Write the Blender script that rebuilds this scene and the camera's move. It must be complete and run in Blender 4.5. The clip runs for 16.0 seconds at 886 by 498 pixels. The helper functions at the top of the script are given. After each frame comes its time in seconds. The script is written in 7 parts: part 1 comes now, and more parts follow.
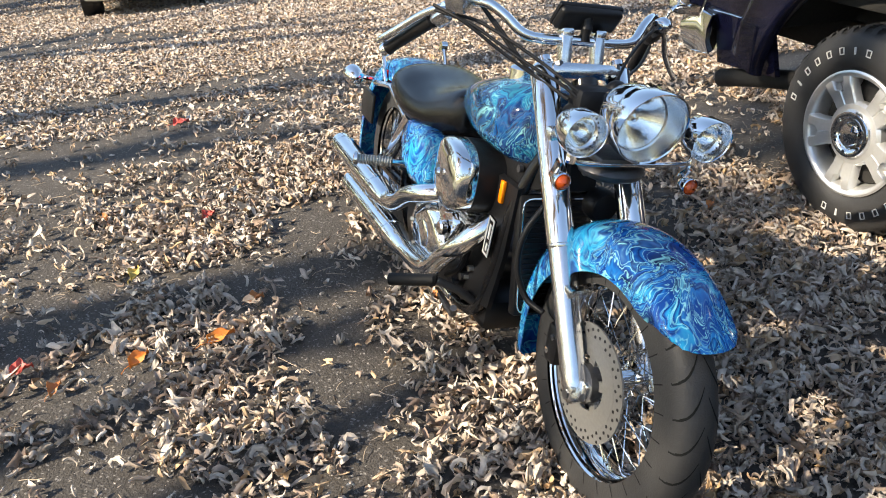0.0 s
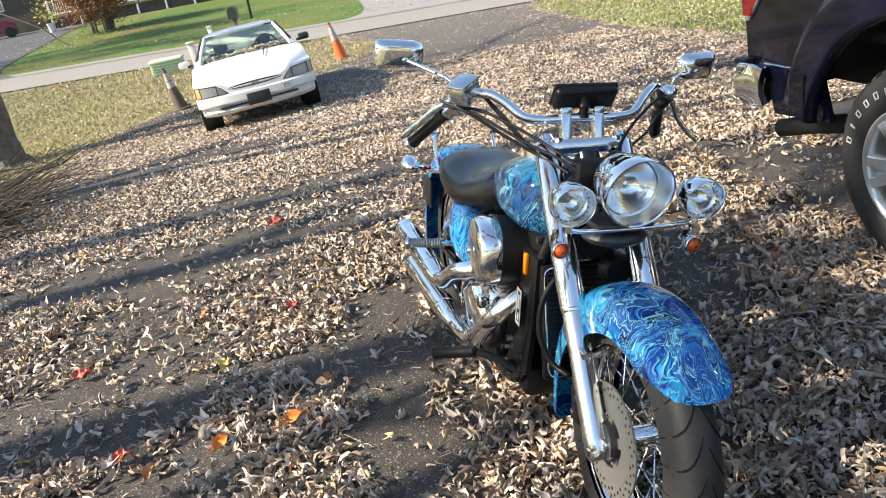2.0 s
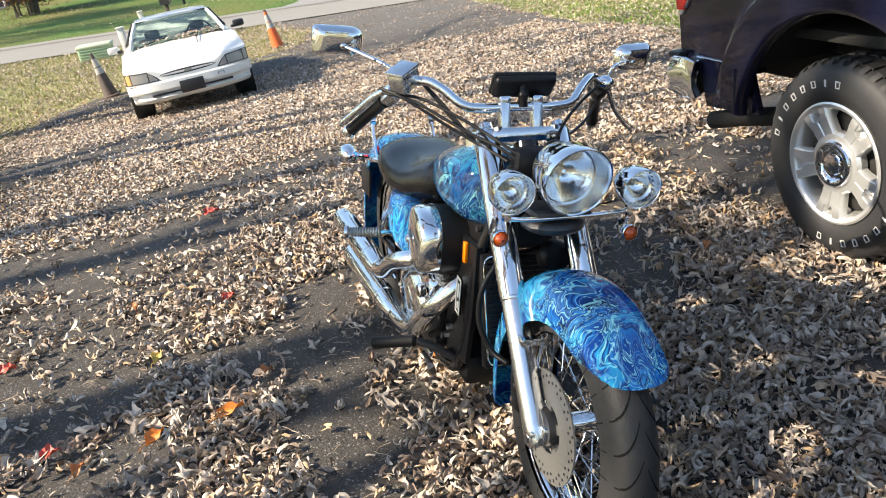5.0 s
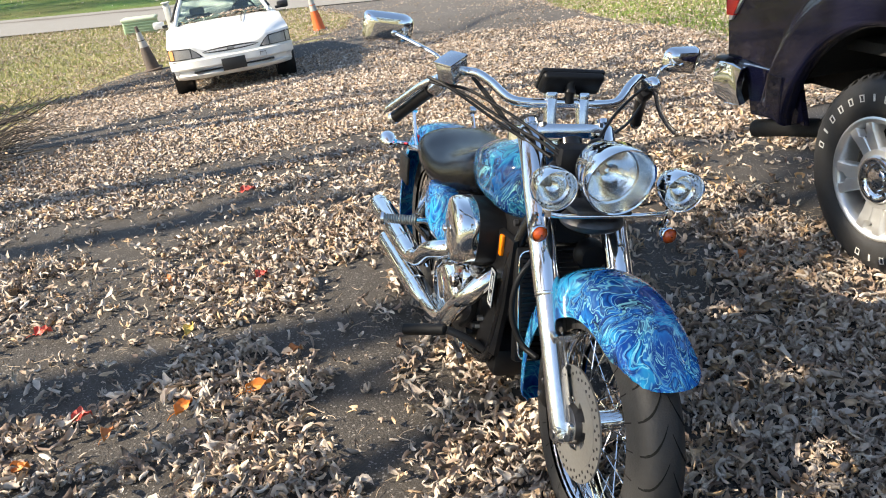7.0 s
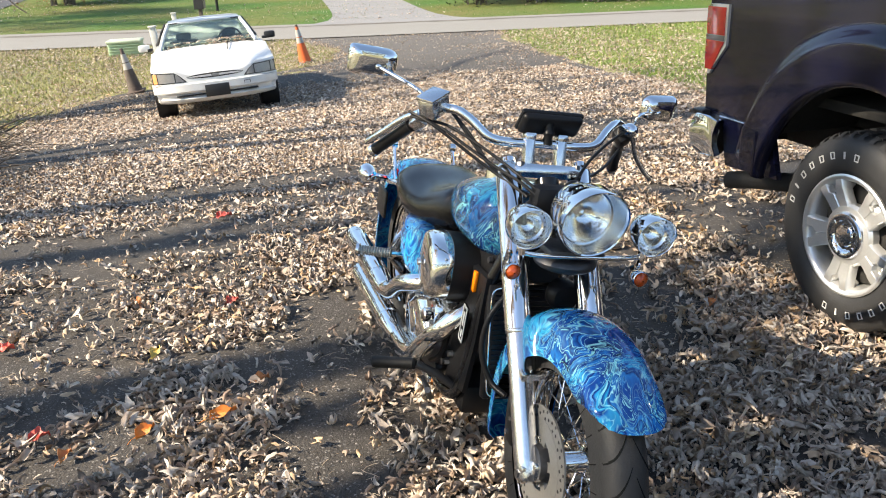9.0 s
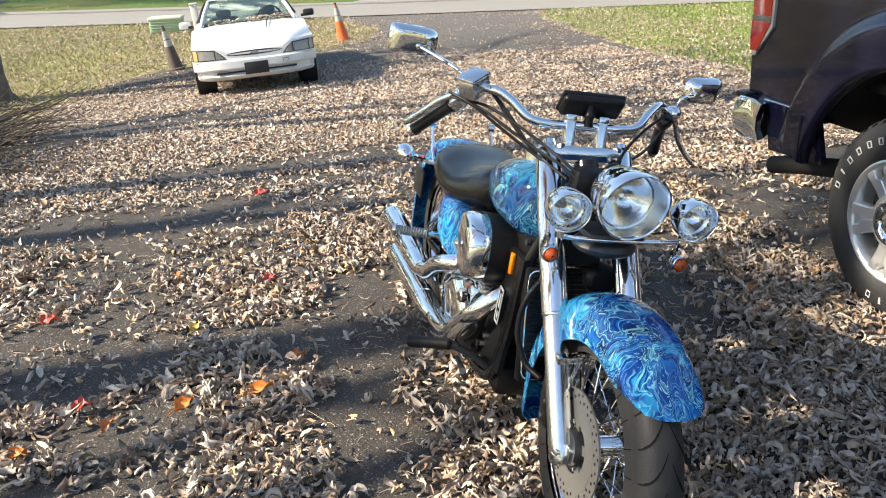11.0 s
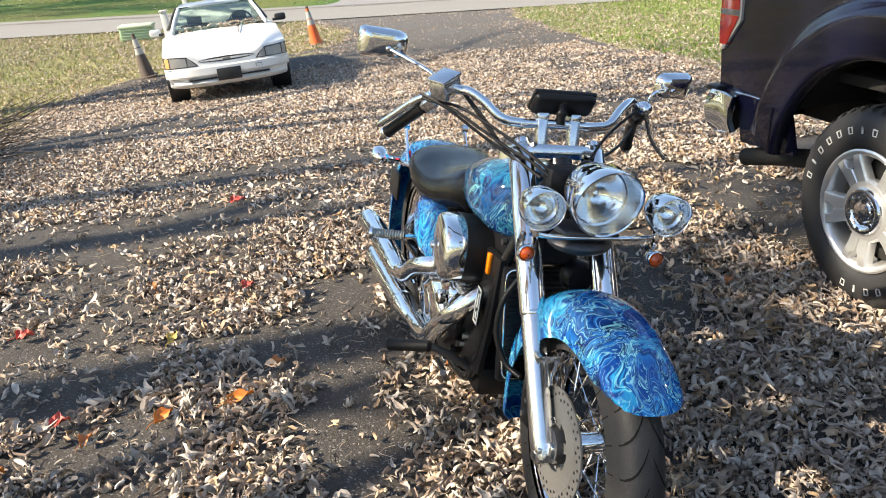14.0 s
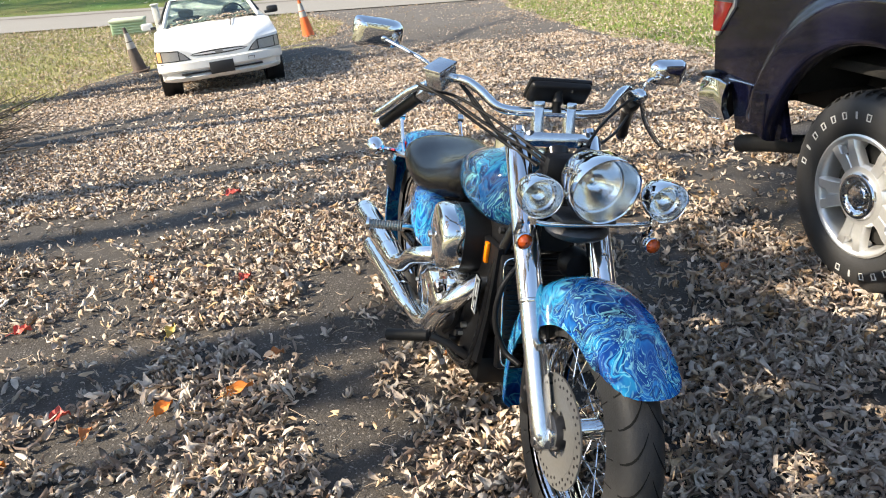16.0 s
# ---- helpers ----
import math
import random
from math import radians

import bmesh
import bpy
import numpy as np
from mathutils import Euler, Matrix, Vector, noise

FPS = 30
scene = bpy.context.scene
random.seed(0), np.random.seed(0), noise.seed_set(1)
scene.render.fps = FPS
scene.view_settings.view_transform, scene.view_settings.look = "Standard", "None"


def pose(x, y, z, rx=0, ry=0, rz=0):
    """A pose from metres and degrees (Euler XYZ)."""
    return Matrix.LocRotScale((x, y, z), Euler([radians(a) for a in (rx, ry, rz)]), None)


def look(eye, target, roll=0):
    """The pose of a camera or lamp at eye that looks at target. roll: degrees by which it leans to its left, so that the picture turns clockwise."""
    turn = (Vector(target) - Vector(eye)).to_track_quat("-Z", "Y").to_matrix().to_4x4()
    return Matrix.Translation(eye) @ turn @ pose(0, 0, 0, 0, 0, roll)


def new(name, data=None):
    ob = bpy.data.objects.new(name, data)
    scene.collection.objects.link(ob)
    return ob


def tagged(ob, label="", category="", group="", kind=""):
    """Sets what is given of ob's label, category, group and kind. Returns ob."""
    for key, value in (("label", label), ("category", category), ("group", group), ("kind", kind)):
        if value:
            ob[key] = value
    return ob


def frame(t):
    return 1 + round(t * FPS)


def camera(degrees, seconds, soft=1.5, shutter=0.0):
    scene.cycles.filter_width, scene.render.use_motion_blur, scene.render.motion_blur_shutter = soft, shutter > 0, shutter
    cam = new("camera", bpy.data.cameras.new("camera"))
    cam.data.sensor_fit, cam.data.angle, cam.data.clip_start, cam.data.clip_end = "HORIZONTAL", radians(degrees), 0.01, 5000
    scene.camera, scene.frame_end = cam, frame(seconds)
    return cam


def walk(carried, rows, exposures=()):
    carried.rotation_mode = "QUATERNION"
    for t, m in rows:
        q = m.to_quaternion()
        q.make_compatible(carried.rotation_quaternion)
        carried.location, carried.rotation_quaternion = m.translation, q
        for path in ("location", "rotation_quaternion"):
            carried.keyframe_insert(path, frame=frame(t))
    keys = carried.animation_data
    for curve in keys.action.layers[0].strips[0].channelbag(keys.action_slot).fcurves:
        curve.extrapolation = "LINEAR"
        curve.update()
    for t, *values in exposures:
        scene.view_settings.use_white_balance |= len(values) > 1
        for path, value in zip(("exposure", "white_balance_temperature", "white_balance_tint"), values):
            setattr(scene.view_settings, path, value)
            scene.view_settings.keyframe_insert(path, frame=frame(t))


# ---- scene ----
cam = camera(56.9, 16.0, soft=1.05)
PATH = [
    (0, (-0.221, -0.226, 1.53), (-0.215, 1.549, 0.608), -1.9),
    (0.5, (-0.023, -0.304, 1.563), (-0.215, 1.481, 0.682), -5.2),
    (1, (0.076, -0.344, 1.564), (-0.318, 1.431, 0.73), -10.1),
    (1.5, (0.081, -0.358, 1.566), (-0.313, 1.453, 0.815), -9.2),
    (2, (0.069, -0.364, 1.573), (-0.224, 1.477, 0.848), -10.4),
    (2.5, (0.063, -0.353, 1.573), (-0.247, 1.491, 0.862), -10.7),
    (3, (0.082, -0.353, 1.569), (-0.163, 1.5, 0.857), -10.2),
    (3.5, (0.08, -0.351, 1.57), (-0.102, 1.505, 0.848), -10.0),
    (4, (0.074, -0.349, 1.562), (-0.083, 1.506, 0.831), -9.7),
    (4.2, (0.073, -0.351, 1.562), (-0.074, 1.503, 0.825), -9.5),
    (6.3, (0.036, -0.369, 1.565), (-0.16, 1.453, 0.762), -7.2),
    (6.5, (0.033, -0.375, 1.568), (-0.173, 1.448, 0.773), -6.9),
    (7, (0.036, -0.373, 1.567), (-0.177, 1.457, 0.789), -6.0),
    (7.5, (0.042, -0.38, 1.575), (-0.156, 1.464, 0.826), -5.3),
    (8, (0.048, -0.381, 1.57), (-0.12, 1.482, 0.864), -4.5),
    (8.5, (0.042, -0.382, 1.564), (-0.1, 1.489, 0.872), -3.5),
    (9, (0.039, -0.382, 1.561), (-0.11, 1.487, 0.863), -2.5),
    (9.5, (0.033, -0.385, 1.558), (-0.131, 1.475, 0.839), -2.4),
    (10, (0.025, -0.377, 1.56), (-0.179, 1.47, 0.821), -1.9),
    (10.2, (0.03, -0.378, 1.561), (-0.192, 1.465, 0.816), -2.0),
    (12.5, (0.03, -0.381, 1.564), (-0.197, 1.468, 0.836), -2.9),
    (13, (0.037, -0.372, 1.562), (-0.18, 1.478, 0.833), -3.0),
    (13.5, (0.043, -0.37, 1.557), (-0.159, 1.48, 0.824), -3.5),
    (14, (0.041, -0.373, 1.564), (-0.144, 1.476, 0.823), -3.7),
    (14.5, (0.042, -0.381, 1.562), (-0.121, 1.467, 0.815), -3.6),
    (15, (0.037, -0.379, 1.562), (-0.119, 1.467, 0.808), -3.6),
    (15.5, (0.038, -0.379, 1.563), (-0.13, 1.464, 0.804), -3.8),
    (16, (0.034, -0.382, 1.561), (-0.14, 1.46, 0.8), -4.3),
]
EXPOSURE = [(0.0, 1.16, 7420, 9.4), (16.0, 1.16, 7420, 9.4)]
walk(cam, [(t, look(e, g, r)) for t, e, g, r in PATH], EXPOSURE)

# ---- world and sun ----
SUN_ELEV = radians(35)
SUN_AZ = Vector((-0.93, -0.37, 0)).normalized()      # towards the sun, on the ground
world = bpy.data.worlds.new("world")
scene.world = world
world.use_nodes = True
wn = world.node_tree.nodes
sky = wn.new("ShaderNodeTexSky")
sky.sky_type = 'NISHITA'
sky.sun_disc = False
sky.sun_elevation = SUN_ELEV
sky.sun_rotation = math.atan2(SUN_AZ.x, SUN_AZ.y)
sky.air_density, sky.dust_density, sky.ozone_density = 1.0, 0.5, 2.0
world.node_tree.links.new(sky.outputs[0], wn["Background"].inputs[0])
wn["Background"].inputs[1].default_value = 0.15
sun = new("sun", bpy.data.lights.new("sun", 'SUN'))
sun.data.energy, sun.data.angle, sun.data.color = 5.0, radians(0.6), (1.0, 0.93, 0.82)
to_sun = Vector((SUN_AZ.x * math.cos(SUN_ELEV), SUN_AZ.y * math.cos(SUN_ELEV), math.sin(SUN_ELEV)))
sun.matrix_world = look(to_sun * 60, (0, 0, 0))


# ---- material helpers ----
def material(name, base=(0.5, 0.5, 0.5), rough=0.5, metal=0.0, scale=20.0, vary=0.25, bump=0.0, bump_scale=None, coat=0.0,
             second=None, stain_scale=2.5, spec=0.5, object_space=True):
    """A surface with fine grain and broader stains: base drifts towards second."""
    m = bpy.data.materials.new(name)
    m.use_nodes = True
    nt = m.node_tree
    n, l = nt.nodes, nt.links
    b = n["Principled BSDF"]
    b.inputs["Metallic"].default_value = metal
    b.inputs["Coat Weight"].default_value = coat
    b.inputs["Coat Roughness"].default_value = 0.04
    b.inputs["Specular IOR Level"].default_value = spec
    tc = n.new("ShaderNodeTexCoord")
    fine, broad = n.new("ShaderNodeTexNoise"), n.new("ShaderNodeTexNoise")
    fine.inputs["Scale"].default_value, broad.inputs["Scale"].default_value = scale, stain_scale
    fine.inputs["Detail"].default_value, broad.inputs["Detail"].default_value = 5, 4
    for t in (fine, broad):
        l.new(tc.outputs["Object"], t.inputs["Vector"])
    second = second or tuple(c * 0.7 for c in base)
    mixs = n.new("ShaderNodeMix")
    mixs.data_type = 'RGBA'
    mixs.inputs["A"].default_value, mixs.inputs["B"].default_value = (*base, 1), (*second, 1)
    ramp = n.new("ShaderNodeMapRange")
    ramp.inputs["From Min"].default_value, ramp.inputs["From Max"].default_value = 0.35, 0.75
    ramp.inputs["To Max"].default_value = min(1.0, vary * 2)
    l.new(broad.outputs["Fac"], ramp.inputs["Value"])
    l.new(ramp.outputs[0], mixs.inputs["Factor"])
    hsv = n.new("ShaderNodeHueSaturation")
    val = n.new("ShaderNodeMapRange")
    val.inputs["To Min"].default_value, val.inputs["To Max"].default_value = 1 - vary, 1 + vary
    l.new(fine.outputs["Fac"], val.inputs["Value"])
    l.new(val.outputs[0], hsv.inputs["Value"])
    l.new(mixs.outputs["Result"], hsv.inputs["Color"])
    l.new(hsv.outputs["Color"], b.inputs["Base Color"])
    rr = n.new("ShaderNodeMapRange")
    rr.inputs["To Min"].default_value, rr.inputs["To Max"].default_value = max(0.0, rough * 0.75), min(1.0, rough * 1.25)
    l.new(broad.outputs["Fac"], rr.inputs["Value"])
    l.new(rr.outputs[0], b.inputs["Roughness"])
    if bump:
        bp = n.new("ShaderNodeBump")
        bp.inputs["Strength"].default_value = bump
        bp.inputs["Distance"].default_value = 0.01
        src = fine
        if bump_scale:
            src = n.new("ShaderNodeTexNoise")
            src.inputs["Scale"].default_value = bump_scale
            src.inputs["Detail"].default_value = 4
            l.new(tc.outputs["Object"], src.inputs["Vector"])
        l.new(src.outputs["Fac"], bp.inputs["Height"])
        l.new(bp.outputs[0], b.inputs["Normal"])
    return m


def island_colours(m, colours, source="island", spread=0.25):
    """Gives every loose piece one of the colours by its own random number."""
    nt = m.node_tree
    n, l = nt.nodes, nt.links
    b = n["Principled BSDF"]
    if source == "island":
        g = n.new("ShaderNodeNewGeometry")
        rnd = g.outputs["Random Per Island"]
    else:
        g = n.new("ShaderNodeObjectInfo")
        rnd = g.outputs["Random"]
    cr = n.new("ShaderNodeValToRGB")
    cr.color_ramp.interpolation = 'LINEAR'
    el = cr.color_ramp.elements
    while len(el) < len(colours):
        el.new(0.5)
    for i, c in enumerate(colours):
        el[i].position = i / (len(colours) - 1)
        el[i].color = (*c, 1)
    l.new(rnd, cr.inputs["Fac"])
    tc = n.new("ShaderNodeTexCoord")
    t = n.new("ShaderNodeTexNoise")
    t.inputs["Scale"].default_value = 45
    t.inputs["Detail"].default_value = 3
    l.new(tc.outputs["Object"], t.inputs["Vector"])
    mr = n.new("ShaderNodeMapRange")
    mr.inputs["To Min"].default_value, mr.inputs["To Max"].default_value = 1 - spread * 1.6, 1 + spread * 1.6
    l.new(t.outputs["Fac"], mr.inputs["Value"])
    hs = n.new("ShaderNodeHueSaturation")
    l.new(mr.outputs[0], hs.inputs["Value"])
    l.new(cr.outputs["Color"], hs.inputs["Color"])
    l.new(hs.outputs["Color"], b.inputs["Base Color"])
    return m


CHROME = material("chrome", (0.86, 0.87, 0.88), 0.045, 1.0, 30, 0.04, stain_scale=6)
ALLOY = material("satin_aluminium", (0.80, 0.81, 0.82), 0.22, 1.0, 60, 0.08, 0.03, 300)
STEEL = material("brushed_steel", (0.46, 0.45, 0.43), 0.40, 1.0, 90, 0.15, 0.05, 250)
ROTOR = material("brake_rotor_steel", (0.25, 0.245, 0.235), 0.55, 0.75, 120, 0.15, 0.05, 250)
DARK_STEEL = material("dark_cast_metal", (0.09, 0.09, 0.095), 0.4, 0.8, 60, 0.25, 0.15, 160)
BLACK = material("black_plastic", (0.008, 0.008, 0.009), 0.40, 0, 70, 0.3, 0.08, 240, spec=0.25)
BLACK_PAINT = material("black_frame_paint", (0.008, 0.008, 0.009), 0.2, 0, 40, 0.2, coat=0.25, spec=0.3)
RUBBER = material("tyre_rubber", (0.018, 0.018, 0.019), 0.62, 0, 60, 0.25, 0.15, 220, second=(0.030, 0.029, 0.028))
GROOVE = material("groove_shade_rubber", (0.011, 0.011, 0.011), 0.9, 0, 60, 0.2, spec=0.1)
PEG_RUBBER = material("black_peg_rubber", (0.006, 0.006, 0.006), 0.6, 0, 60, 0.2, spec=0.3)
VINYL = material("black_seat_vinyl", (0.008, 0.008, 0.009), 0.22, 0, 80, 0.3, 0.03, 420, spec=0.42)
AMBER = material("amber_lens", (0.55, 0.075, 0.008), 0.15, 0, 60, 0.3, 0.4, 160, coat=0.6)
ORANGE_REFLECTOR = material("orange_reflector", (0.95, 0.24, 0.01), 0.18, 0, 150, 0.2, coat=0.7)
RED_LENS = material("red_lens", (0.55, 0.012, 0.012), 0.12, 0, 60, 0.2, coat=0.8)
WHITE_LINE = material("white_lettering", (0.62, 0.61, 0.58), 0.6, 0, 90, 0.2)
GREY_PLASTIC = material("grey_plastic", (0.2, 0.2, 0.2), 0.5, 0, 60, 0.2)


def glass(name, tint=(1, 1, 1), rough=0.0):
    m = bpy.data.materials.new(name)
    m.use_nodes = True
    b = m.node_tree.nodes["Principled BSDF"]
    b.inputs["Base Color"].default_value = (*tint, 1)
    b.inputs["Transmission Weight"].default_value = 1.0
    b.inputs["Roughness"].default_value = rough
    b.inputs["IOR"].default_value = 1.45
    return m


GLASS = glass("clear_glass", (0.96, 0.98, 0.98))
CAR_GLASS = glass("tinted_car_glass", (0.42, 0.54, 0.50))


def swirl_paint(name="blue_marbled_paint", deep=1.0):
    """Blue marbled hydro-dip paint under clear coat: folded layers of navy, blue, aqua and white; deep below 1 scales
    the pools darker and the veins fainter.
    """
    m = bpy.data.materials.new(name)
    m.use_nodes = True
    n, l = m.node_tree.nodes, m.node_tree.links
    b = n["Principled BSDF"]
    tc = n.new("ShaderNodeTexCoord")

    def noise(scale, detail, distortion, source, rough=0.5):
        t = n.new("ShaderNodeTexNoise")
        t.inputs["Scale"].default_value, t.inputs["Detail"].default_value = scale, detail
        t.inputs["Distortion"].default_value, t.inputs["Roughness"].default_value = distortion, rough
        l.new(source, t.inputs["Vector"])
        return t

    def warped(source, by, amount):
        v = n.new("ShaderNodeVectorMath")
        v.operation = 'MULTIPLY_ADD'
        v.inputs[1].default_value = (amount, amount, amount)
        l.new(by.outputs["Color"], v.inputs[0])
        l.new(source, v.inputs[2])
        return v.outputs[0]

    def ramp(fac, stops):
        cr = n.new("ShaderNodeValToRGB")
        el = cr.color_ramp.elements
        while len(el) < len(stops):
            el.new(0.5)
        for e, (p, c) in zip(el, stops):
            e.position, e.color = p, (*c, 1)
        l.new(fac, cr.inputs["Fac"])
        return cr.outputs["Color"]

    w1 = warped(tc.outputs["Object"], noise(4.0, 1.6, 1.0, tc.outputs["Object"]), 0.46)
    w2 = warped(w1, noise(10.0, 1.4, 1.2, w1), 0.12)
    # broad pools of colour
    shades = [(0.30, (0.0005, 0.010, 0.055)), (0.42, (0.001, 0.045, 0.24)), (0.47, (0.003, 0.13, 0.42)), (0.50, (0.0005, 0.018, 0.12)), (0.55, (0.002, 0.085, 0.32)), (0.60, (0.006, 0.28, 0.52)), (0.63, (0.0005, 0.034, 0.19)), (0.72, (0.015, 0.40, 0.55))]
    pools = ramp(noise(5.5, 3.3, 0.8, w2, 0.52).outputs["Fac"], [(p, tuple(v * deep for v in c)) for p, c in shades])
    # thin folded veins, denser in places
    veins = ramp(noise(7.6, 3.2, 1.0, w2, 0.52).outputs["Fac"],
                 [(0.0, (0, 0, 0)), (0.385, (0, 0, 0)), (0.400, (0.75, 0.75, 0.75)), (0.412, (0, 0, 0)), (0.468, (0, 0, 0)), (0.482, (0.9, 0.9, 0.9)), (0.494, (0.06, 0.06, 0.06)), (0.535, (0, 0, 0)), (0.55, (0.6, 0.6, 0.6)), (0.565, (0, 0, 0)), (0.62, (0.1, 0.1, 0.1)), (0.645, (0.95, 0.95, 0.95)), (0.665, (0.3, 0.3, 0.3)), (0.75, (0.05, 0.05, 0.05))])
    mask = n.new("ShaderNodeMapRange")
    mask.inputs["From Min"].default_value, mask.inputs["From Max"].default_value = 0.40, 0.58
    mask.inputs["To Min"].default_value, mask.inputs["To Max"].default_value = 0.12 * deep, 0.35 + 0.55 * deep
    l.new(noise(7.0, 2.0, 0.5, w1).outputs["Fac"], mask.inputs["Value"])
    amount = n.new("ShaderNodeMath")
    amount.operation = 'MULTIPLY'
    l.new(veins, amount.inputs[0])
    l.new(mask.outputs[0], amount.inputs[1])
    mix = n.new("ShaderNodeMix")
    mix.data_type = 'RGBA'
    l.new(amount.outputs[0], mix.inputs["Factor"])
    l.new(pools, mix.inputs["A"])
    tone = ramp(noise(3.5, 1.0, 0.0, tc.outputs["Object"]).outputs["Fac"], [(0.42, (0.03, 0.52, 0.68)), (0.60, (0.30, 0.78, 0.80))])
    l.new(tone, mix.inputs["B"])
    l.new(mix.outputs["Result"], b.inputs["Base Color"])
    b.inputs["Roughness"].default_value = 0.4
    b.inputs["Specular IOR Level"].default_value = 0.0
    b.inputs["Coat Weight"].default_value = 1.0
    b.inputs["Coat Roughness"].default_value = 0.04
    return m


SWIRL = swirl_paint()
# same marbling with its colours scaled down, for the tank
SWIRL_DARKER = swirl_paint("darker_marbled_paint", 0.42)


# ---- mesh helpers ----
class Geo:
    """Collects vertices and faces of one part."""

    def __init__(self):
        self.v, self.f = [], []

    def add(self, verts, faces):
        k = len(self.v)
        self.v += [tuple(p) for p in verts]
        self.f += [tuple(i + k for i in face) for face in faces]
        return self

    def loft(self, rings, closed=True, caps=True, loop=False):
        n, m = len(rings), len(rings[0])
        verts = [p for r in rings for p in r]
        faces = []
        for i in range(n if loop else n - 1):
            j = (i + 1) % n
            for k in range(m if closed else m - 1):
                q = (k + 1) % m
                faces.append((i * m + k, i * m + q, j * m + q, j * m + k))
        if caps and closed and not loop:
            faces.append(tuple(range(m))[::-1])
            faces.append(tuple((n - 1) * m + k for k in range(m)))
        return self.add(verts, faces)

    def tube(self, path, r, n=10, caps=True):
        path = [Vector(p) for p in path]
        radii = r if isinstance(r, (list, tuple)) else [r] * len(path)
        rings, side = [], None
        for i, p in enumerate(path):
            d = (path[min(i + 1, len(path) - 1)] - path[max(i - 1, 0)]).normalized()
            if side is None:
                side = d.orthogonal().normalized()
            side = (side - d * side.dot(d)).normalized()
            up = d.cross(side)
            rings.append([p + (side * math.cos(a) + up * math.sin(a)) * radii[i] for a in (2 * math.pi * k / n for k in range(n))])
        return self.loft(rings, caps=caps)

    def lathe(self, profile, n=32, m=None, caps=False, closed_profile=False):
        """Profile points (radius, along) turned about the local z of m."""
        m = m or Matrix.Identity(4)
        rings = [[m @ Vector((r * math.cos(a), r * math.sin(a), z)) for a in (2 * math.pi * k / n for k in range(n))] for r, z in profile]
        return self.loft(rings, caps=caps, loop=closed_profile)

    def box(self, c, s, m=None, bevel=0.0, seg=2):
        bm = bmesh.new()
        bmesh.ops.create_cube(bm, size=1)
        bmesh.ops.scale(bm, vec=s, verts=bm.verts)
        if bevel:
            bmesh.ops.bevel(bm, geom=bm.edges[:], offset=bevel, segments=seg, affect='EDGES', profile=0.5)
        bmesh.ops.translate(bm, vec=c, verts=bm.verts)
        m = m or Matrix.Identity(4)
        bm.verts.index_update()
        self.add([m @ v.co for v in bm.verts], [[v.index for v in f.verts] for f in bm.faces])
        bm.free()
        return self

    def ball(self, c, s, nu=16, nv=10, m=None):
        m = m or Matrix.Identity(4)
        rings = []
        for i in range(nv + 1):
            t = math.pi * i / nv
            r = max(math.sin(t), 1e-3)
            rings.append([m @ Vector((c[0] + s[0] * r * math.cos(a), c[1] + s[1] * r * math.sin(a), c[2] - s[2] * math.cos(t)))
                          for a in (2 * math.pi * k / nu for k in range(nu))])
        return self.loft(rings)

    def plate(self, outline, thick, m=None):
        """A flat outline in the local xy plane of m, thick along z, with a little rounding at its rim."""
        m = m or Matrix.Identity(4)
        b = min(thick * 0.3, 0.006)
        cx = sum(p[0] for p in outline) / len(outline)
        cy = sum(p[1] for p in outline) / len(outline)

        def ring(z, inset):
            out = []
            for x, y in outline:
                d = max(1e-6, math.hypot(x - cx, y - cy))
                k = max(0, 1 - inset / d)
                out.append(m @ Vector((cx + (x - cx) * k, cy + (y - cy) * k, z)))
            return out
        return self.loft([ring(-thick / 2, b), ring(-thick / 2 + b, 0), ring(thick / 2 - b, 0), ring(thick / 2, b)])

    def shell(self, rows, thick, flip=False):
        """An open sheet of rows of points, given thickness along its normals."""
        n, m = len(rows), len(rows[0])
        P = np.array([[tuple(p) for p in r] for r in rows], float)
        du, dv = np.gradient(P, axis=0), np.gradient(P, axis=1)
        nn = np.cross(du, dv)
        nn /= np.maximum(np.linalg.norm(nn, axis=2, keepdims=True), 1e-9)
        Q = P + nn * (thick if not flip else -thick)
        verts = list(P.reshape(-1, 3)) + list(Q.reshape(-1, 3))
        faces, o = [], n * m
        for i in range(n - 1):
            for k in range(m - 1):
                a, b, c, d = i * m + k, i * m + k + 1, (i + 1) * m + k + 1, (i + 1) * m + k
                faces += [(a, d, c, b), (o + a, o + b, o + c, o + d)]
        rim = [k for k in range(m)] + [i * m + m - 1 for i in range(1, n)] + [(n - 1) * m + k for k in range(m - 2, -1, -1)] + \
              [i * m for i in range(n - 2, 0, -1)]
        for a, b in zip(rim, rim[1:] + rim[:1]):
            faces.append((a, b, o + b, o + a))
        return self.add(verts, faces)

    def mesh(self, name, mat, angle=38):
        me = bpy.data.meshes.new(name)
        me.from_pydata(self.v, [], self.f)
        bm = bmesh.new()
        bm.from_mesh(me)
        bmesh.ops.recalc_face_normals(bm, faces=bm.faces[:])
        bm.to_mesh(me)
        bm.free()
        me.polygons.foreach_set("use_smooth", [True] * len(me.polygons))
        me.set_sharp_from_angle(angle=radians(angle))
        if mat:
            me.materials.append(mat)
        return me


def part(name, geo, mat, parent=None, label="", angle=38):
    ob = new(name, geo.mesh(name, mat, angle))
    if parent:
        ob.parent = parent
    if label:
        tagged(ob, label)
    return ob


